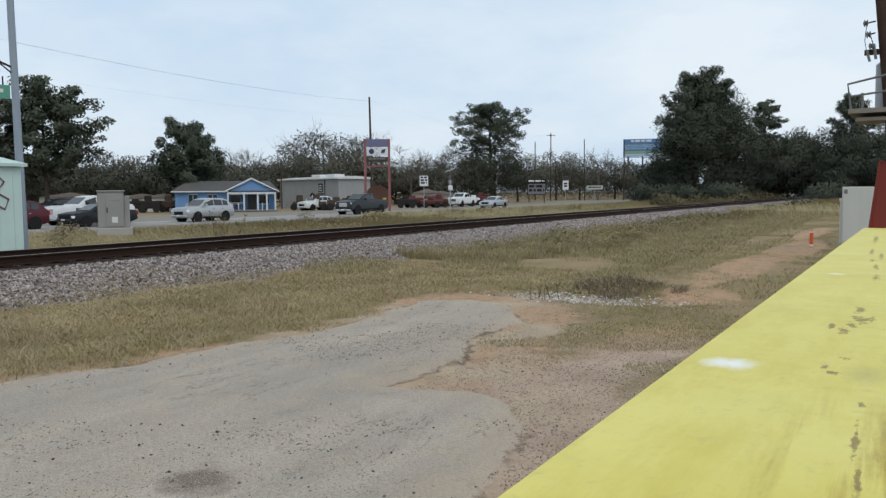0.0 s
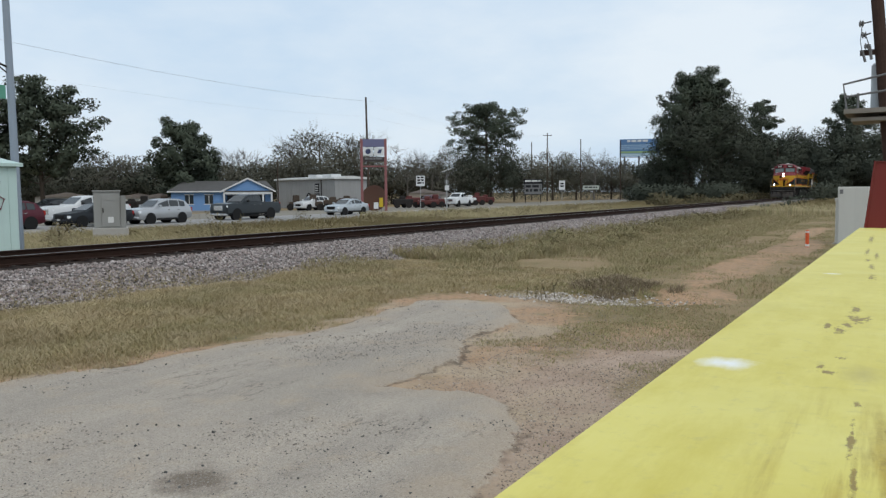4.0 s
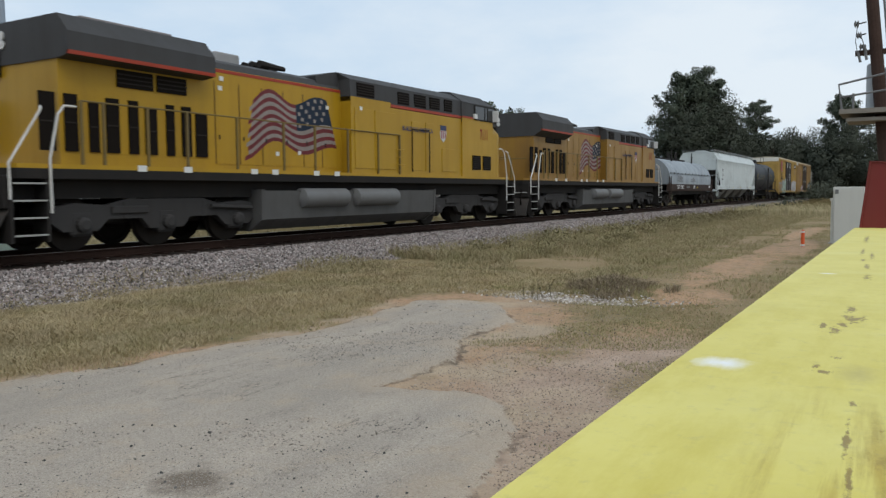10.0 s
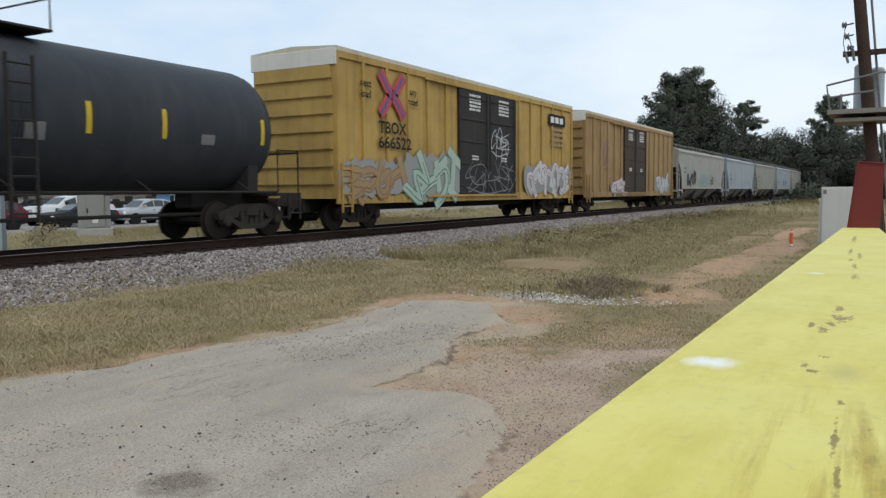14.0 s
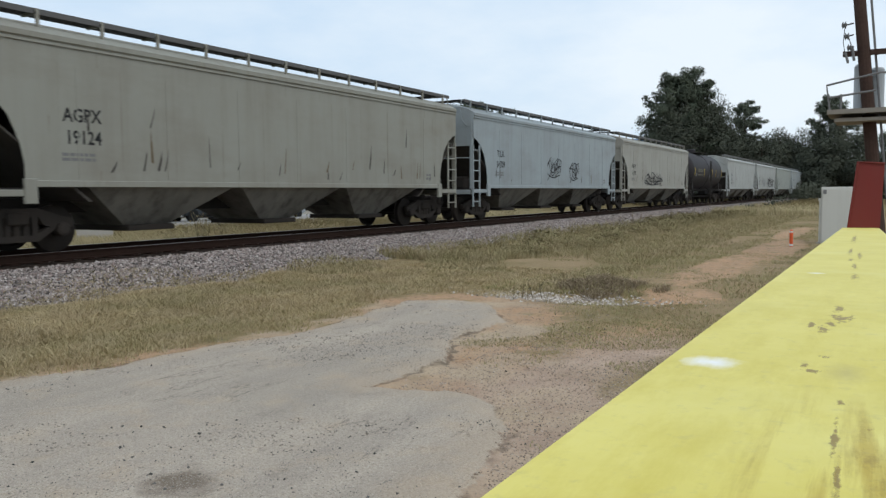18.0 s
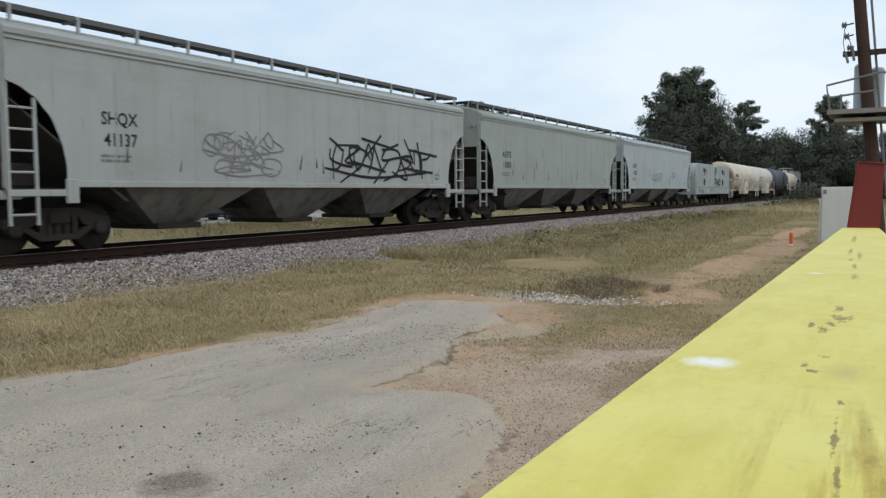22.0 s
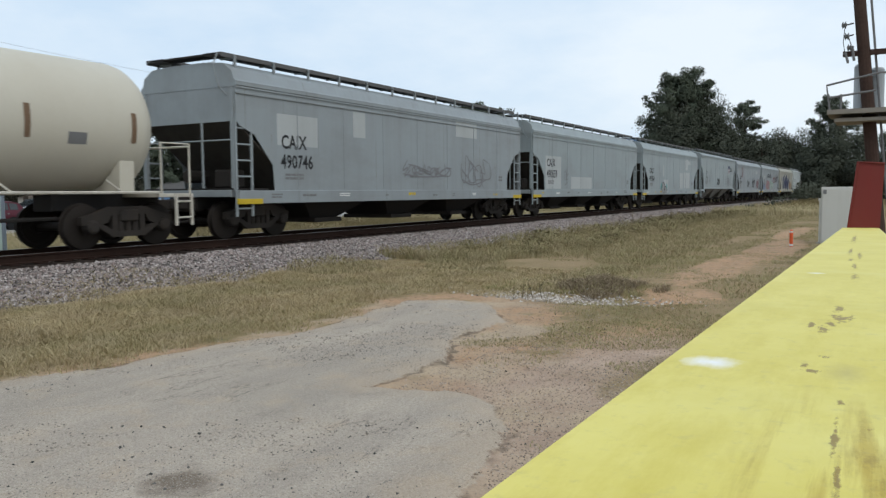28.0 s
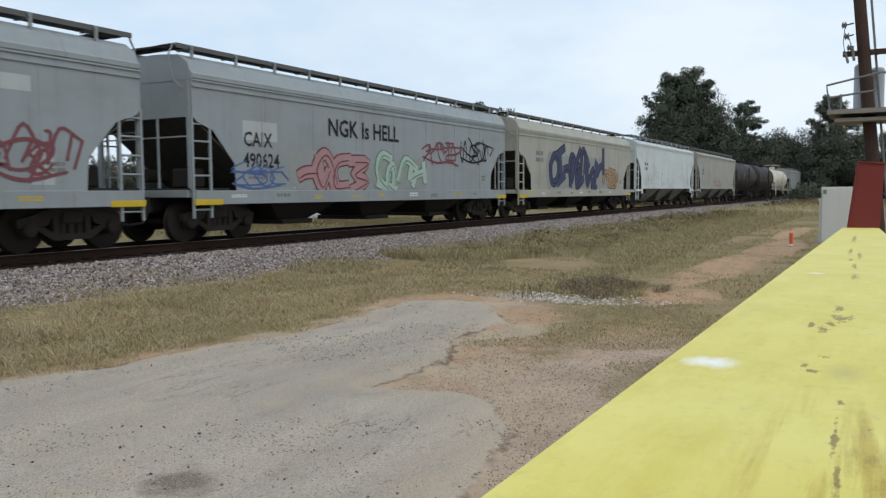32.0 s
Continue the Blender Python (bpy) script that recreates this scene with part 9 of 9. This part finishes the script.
xy = np.concatenate([xy[(inside(PAVED, xy[:, 0], xy[:, 1]) < -.15) & patchy(xy, 1.2, 53, .25)], (lambda q: q[(np.hypot((q[:, 0] - 10.0) / 2.3, (q[:, 1] - 2.9) / 1.25) + .4 * waves(q[:, 0], q[:, 1], 2.6, 87) < .9)])(scatter(26000, 7, 13, 1.2, 4.6, 85))])
blades("verge_grass", "thin green grass creeping over the bare soil", xy, .035, 2.0, .0045, GREEN, 12)
xy = keep(scatter(60000, 3, 34, 3.6, 12.4, 2, 1.3))
blades("verge_grass", "short green grass among the straw", xy[patchy(xy, .9, 21, -.05)], .055, 1.8, .005, GREEN, 2)
xy = keep(scatter(70000, 12, 60, 5.0, 12.4, 3, 1.6), .3)
xy = xy[xy[:, 0] + 5 * waves(xy[:, 0], xy[:, 1], .8, 63) > 16]
blades("verge_grass", "longer rough olive grass further along the track", xy, .13, 1.6, .008, OLIVE, 3)
xy = keep(scatter(26000, 18, 80, 8.6, 12.3, 4, 1.6), .3)
blades("tall_grass", "tall weedy grass beside the ballast", xy[patchy(xy, 1.3, 31, .0)], .26, 1.2, .008, OLIVE, 4)
xy = scatter(70000, 9, 60, 18.9, 33.5, 5, 1.3)
blades("tall_grass", "tall dull grass between track and highway", xy, .42, .8, .014, OLIVE, 5)
xy = scatter(40000, 45, 190, 18.9, 33.8, 6, 1.3)
blades("tall_grass", "tall dull grass far along the highway", xy, .6, .8, .03, OLIVE, 6)
xy = scatter(16000, 60, 170, -6, 11.5, 7, 1.3)
blades("tall_grass", "rough grass far along the track", xy, .5, .9, .03, OLIVE, 7)
xy = scatter(12000, 12.4, 15.2, 3.0, 5.6, 8)
xy = xy[np.hypot((xy[:, 0] - 13.7) / .8, (xy[:, 1] - 4.3) / 1.35) + .45 * waves(xy[:, 0], xy[:, 1], 4.5, 67) < .85]
blades("dead_weeds", "flattened grey-brown weeds on the little bank", xy, .12, 1.8, .006, ("dead_weeds", [(.17, .13, .09), (.25, .195, .13), (.33, .265, .18), (.20, .165, .10)]), 8)


def weeds(label, spots, seed):
    """Thin dry stalks with sparse leaves."""
    rng, g = random.Random(seed), Geo()
    for x, y, n, hh in spots:
        for i in range(n):
            p = Vector((x + rng.gauss(0, .3), y + rng.gauss(0, .3), on_ground(x, y) - .02))
            q = p + Vector((rng.gauss(0, .18), rng.gauss(0, .18), 1)) * hh * rng.uniform(.6, 1.2)
            g.tube([p, (p + q) / 2 + Vector((rng.gauss(0, .03), 0, 0)), q], .008, 3, .003)
            for k in range(9):
                b = p.lerp(q, rng.uniform(.3, 1))
                d = Vector((rng.gauss(0, 1), rng.gauss(0, 1), rng.uniform(.1, 1))).normalized() * hh * rng.uniform(.08, .22)
                c = d.cross(Vector((0, 0, 1))).normalized() * .02
                g.add([b, b + d * .5 + c, b + d, b + d * .5 - c], [(0, 1, 2, 3)])
    return tagged(new("weeds", g.mesh("weeds", island("weed_leaf", [(.11, .10, .055), (.18, .15, .085), (.24, .19, .115)], .9, .1))), label, "weeds", kind="stuff")


weeds("leggy dry weeds by the track", [(21.5, 22.5, 26, 1.0), (18.2, 20.6, 5, .9), (34, 27, 10, .9), (30, 24, 8, .8), (47, 28, 8, .9), (60, 26, 14, 1.0), (52, 24, 8, .8), (13.0, 13.0, 3, .4), (9.6, 12.6, 3, .5), (32, 11.0, 7, .6), (40, 11.5, 8, .7), (44, 10.5, 8, .7), (37, 9.8, 7, .6),
                                       (24, 9.6, 5, .4), (12.2, 5.3, 3, .3), (12.9, 5.2, 4, .28), (50, 9.5, 12, .8), (58, 10.5, 14, .9), (66, 9, 12, .9)], 3)
scrub("dark bushes at the far end of the verge", [(70, 10.5, 0, 1.2, .8), (78, 9.5, 0, 1.6, 1.0), (90, 10.2, 0, 2.4, 1.4), (110, 10.5, 0, 3.5, 2.0), (128, 10.5, 0, 4, 2.8), (140, 9.5, 0, 5, 3.5), (148, 11, 0, 5, 4.0), (155, 8, 0, 6, 4.5), (160, 12, 0, 5, 4.5)], 75, ("oak_leaves", OAK), .12, 500)
scrub("brown brush between the track and the road", [(85 + i * 5, 22 + 3 * math.sin(i * 2.2), -.2, 3.2, 1.3 + .5 * math.sin(i * 1.7)) for i in range(16)], 76, ("brown_brush", [(.09, .075, .045), (.14, .115, .07), (.10, .10, .055)]), .14, 500)


def stones(name, label, pts, size, ramp, seed, flat=.75):
    """Angular crushed stones."""
    r = np.random.RandomState(seed)
    n = len(pts)
    base = np.array([(1, 0, 0), (-1, 0, 0), (0, 1, 0), (0, -1, 0), (0, 0, 1), (0, 0, -1)], float)
    faces = np.array([(0, 2, 4), (2, 1, 4), (1, 3, 4), (3, 0, 4), (2, 0, 5), (1, 2, 5), (3, 1, 5), (0, 3, 5)])
    v = base[None] * (size * r.uniform(.45, 1.25, (n, 1, 3))) * (1, 1, flat) + r.normal(0, size * .22, (n, 6, 3))
    a = r.uniform(0, 6.283, n)
    c, s = np.cos(a)[:, None], np.sin(a)[:, None]
    v = np.stack([v[..., 0] * c - v[..., 1] * s, v[..., 0] * s + v[..., 1] * c, v[..., 2]], -1) + pts[:, None]
    f = (np.arange(n)[:, None, None] * 6 + faces[None]).reshape(-1, 3)
    me = bpy.data.meshes.new(name)
    me.from_pydata(v.reshape(-1, 3).tolist(), [], f.tolist())
    me.materials.append(island(*ramp, .9, .2))
    return tagged(new(name, me), label, "stones", kind="stuff")


GRAVEL = ("ballast_stone", [(.06, .052, .048), (.16, .138, .128), (.27, .233, .215), (.39, .345, .322), (.24, .18, .162), (.50, .455, .43), (.11, .093, .087)])
r = np.random.RandomState(9)
PY, PZ = [a for a, b in prof], [b for a, b in prof]


def bank(n, x0, x1, y0, y1, power, seed):
    xy = scatter(n, x0, x1, y0, y1, seed, power)
    return np.concatenate([xy, np.interp(xy[:, 1], PY, PZ)[:, None] + .008], 1)


stones("ballast_stones", "loose crushed stone on the near shoulder", bank(26000, 6, 34, TRACK - 3.25, TRACK - 1.36, 1.25, 1), .036, GRAVEL, 1)
stones("ballast_stones", "crushed stone further along the shoulder", bank(15000, 32, 75, TRACK - 3.2, TRACK - 1.36, 1.4, 2), .055, GRAVEL, 2)
stones("ballast_stones", "crushed stone between and behind the rails", bank(9000, 6, 40, TRACK - .7, TRACK + 3.0, 1.3, 3), .038, GRAVEL, 3)
xy = scatter(16000, 2, 13, 1.6, 7.4, 12)
xy = xy[patchy(xy, 1.1, 41, .15)]
stones("pebbles", "small dark and pale pebbles on the broken pavement", np.concatenate([xy, height(xy[:, 0], xy[:, 1])[:, None] + .001], 1), .006, ("pebble", [(.06, .055, .05), (.12, .11, .10), (.30, .275, .245), (.09, .08, .072), (.40, .37, .33)]), 5)
xy = scatter(9000, 2, 9, 1.7, 6.6, 22)
xy = xy[patchy(xy, 1.7, 73, .35)]
stones("loose_chips", "patches of loose dark chips on the pavement", np.concatenate([xy, height(xy[:, 0], xy[:, 1])[:, None] + .002], 1), .009, ("chip", [(.10, .085, .07), (.22, .19, .16), (.36, .32, .27), (.15, .125, .10)]), 16)
xy = scatter(420, 2, 11, 1.9, 7.2, 13)
xy = xy[patchy(xy, 1.4, 43, -.2)]
stones("asphalt_crumbs", "dark crumbs of broken asphalt", np.concatenate([xy, height(xy[:, 0], xy[:, 1])[:, None] + .004], 1), .012, ("crumb", [(.04, .038, .036), (.09, .085, .08), (.14, .13, .12)]), 6)
xy = np.stack([np.random.RandomState(4).normal(12.55, .25, 900), np.random.RandomState(5).normal(4.9, .75, 900)], -1)
stones("gravel_edge", "pale broken stone along the little bank", np.concatenate([xy, height(xy[:, 0], xy[:, 1])[:, None] + .01], 1), .03, ("pale_stone", [(.24, .205, .175), (.42, .37, .32), (.62, .58, .53)]), 7)
xy = np.concatenate([keep(scatter(7000, 4, 30, 0.4, 5.5, 15, 1.5), -2), scatter(9000, 4.2, 9.5, 1.2, 3.9, 89, 1.3)])
xy = xy[inside(PAVED, xy[:, 0], xy[:, 1]) < .02]
stones("soil_stones", "scattered stones on the bare soil", np.concatenate([xy, height(xy[:, 0], xy[:, 1])[:, None] + .002], 1), .009, ("soil_stone", [(.21, .16, .125), (.32, .245, .19), (.50, .43, .36), (.26, .20, .155), (.40, .32, .25), (.15, .115, .09)]), 8)
rng = random.Random(31)
scrub("ragged brown-green weed clumps along the verge", [(rng.uniform(20, 62), rng.uniform(8.2, 11.6), .0, rng.uniform(.5, 1.5), rng.uniform(.25, .6)) for i in range(70)], 77,
      ("weed_clump", [(.20, .175, .095), (.26, .22, .13), (.21, .195, .095), (.30, .25, .15)]), .035, 230)
scrub("dry weed clumps between the track and the highway", [(rng.uniform(14, 70), rng.uniform(20.5, 33), -.15, rng.uniform(.5, 1.6), rng.uniform(.4, .9)) for i in range(60)], 78,
      ("dry_clump", [(.20, .16, .095), (.27, .225, .135), (.22, .195, .105)]), .045, 260)
# ---- what moves ----
def motions():
    for car, mid in CARS:
        turn = 180 if car.get("turned") else 0
        walk(car, [(t, pose(mid - s, TRACK, RAIL, 0, 0, turn)) for t, s in TRAVEL])
    for v, wheels, rows in DRIVES:
        y, z = v.location.y, v.location.z
        walk(v, [(t, pose(x, y, z)) for t, x in rows])
        tt, xx = [t for t, x in rows], [x for t, x in rows]
        times, last = [0.0], xx[0]
        for i in range(1, 961):
            x = float(np.interp(i / 30, tt, xx))
            if abs(x - last) > .45:
                times.append(i / 30)
                last = x
        times.append(max(times[-1] + .4, 8.6))
        times.append(32.0)
        for w, (a, b, c), r in wheels:
            walk(w, [(t, pose(a, b, c, 0, math.degrees((float(np.interp(t, tt, xx)) - xx[-1]) / r), 0)) for t in times])


motions()
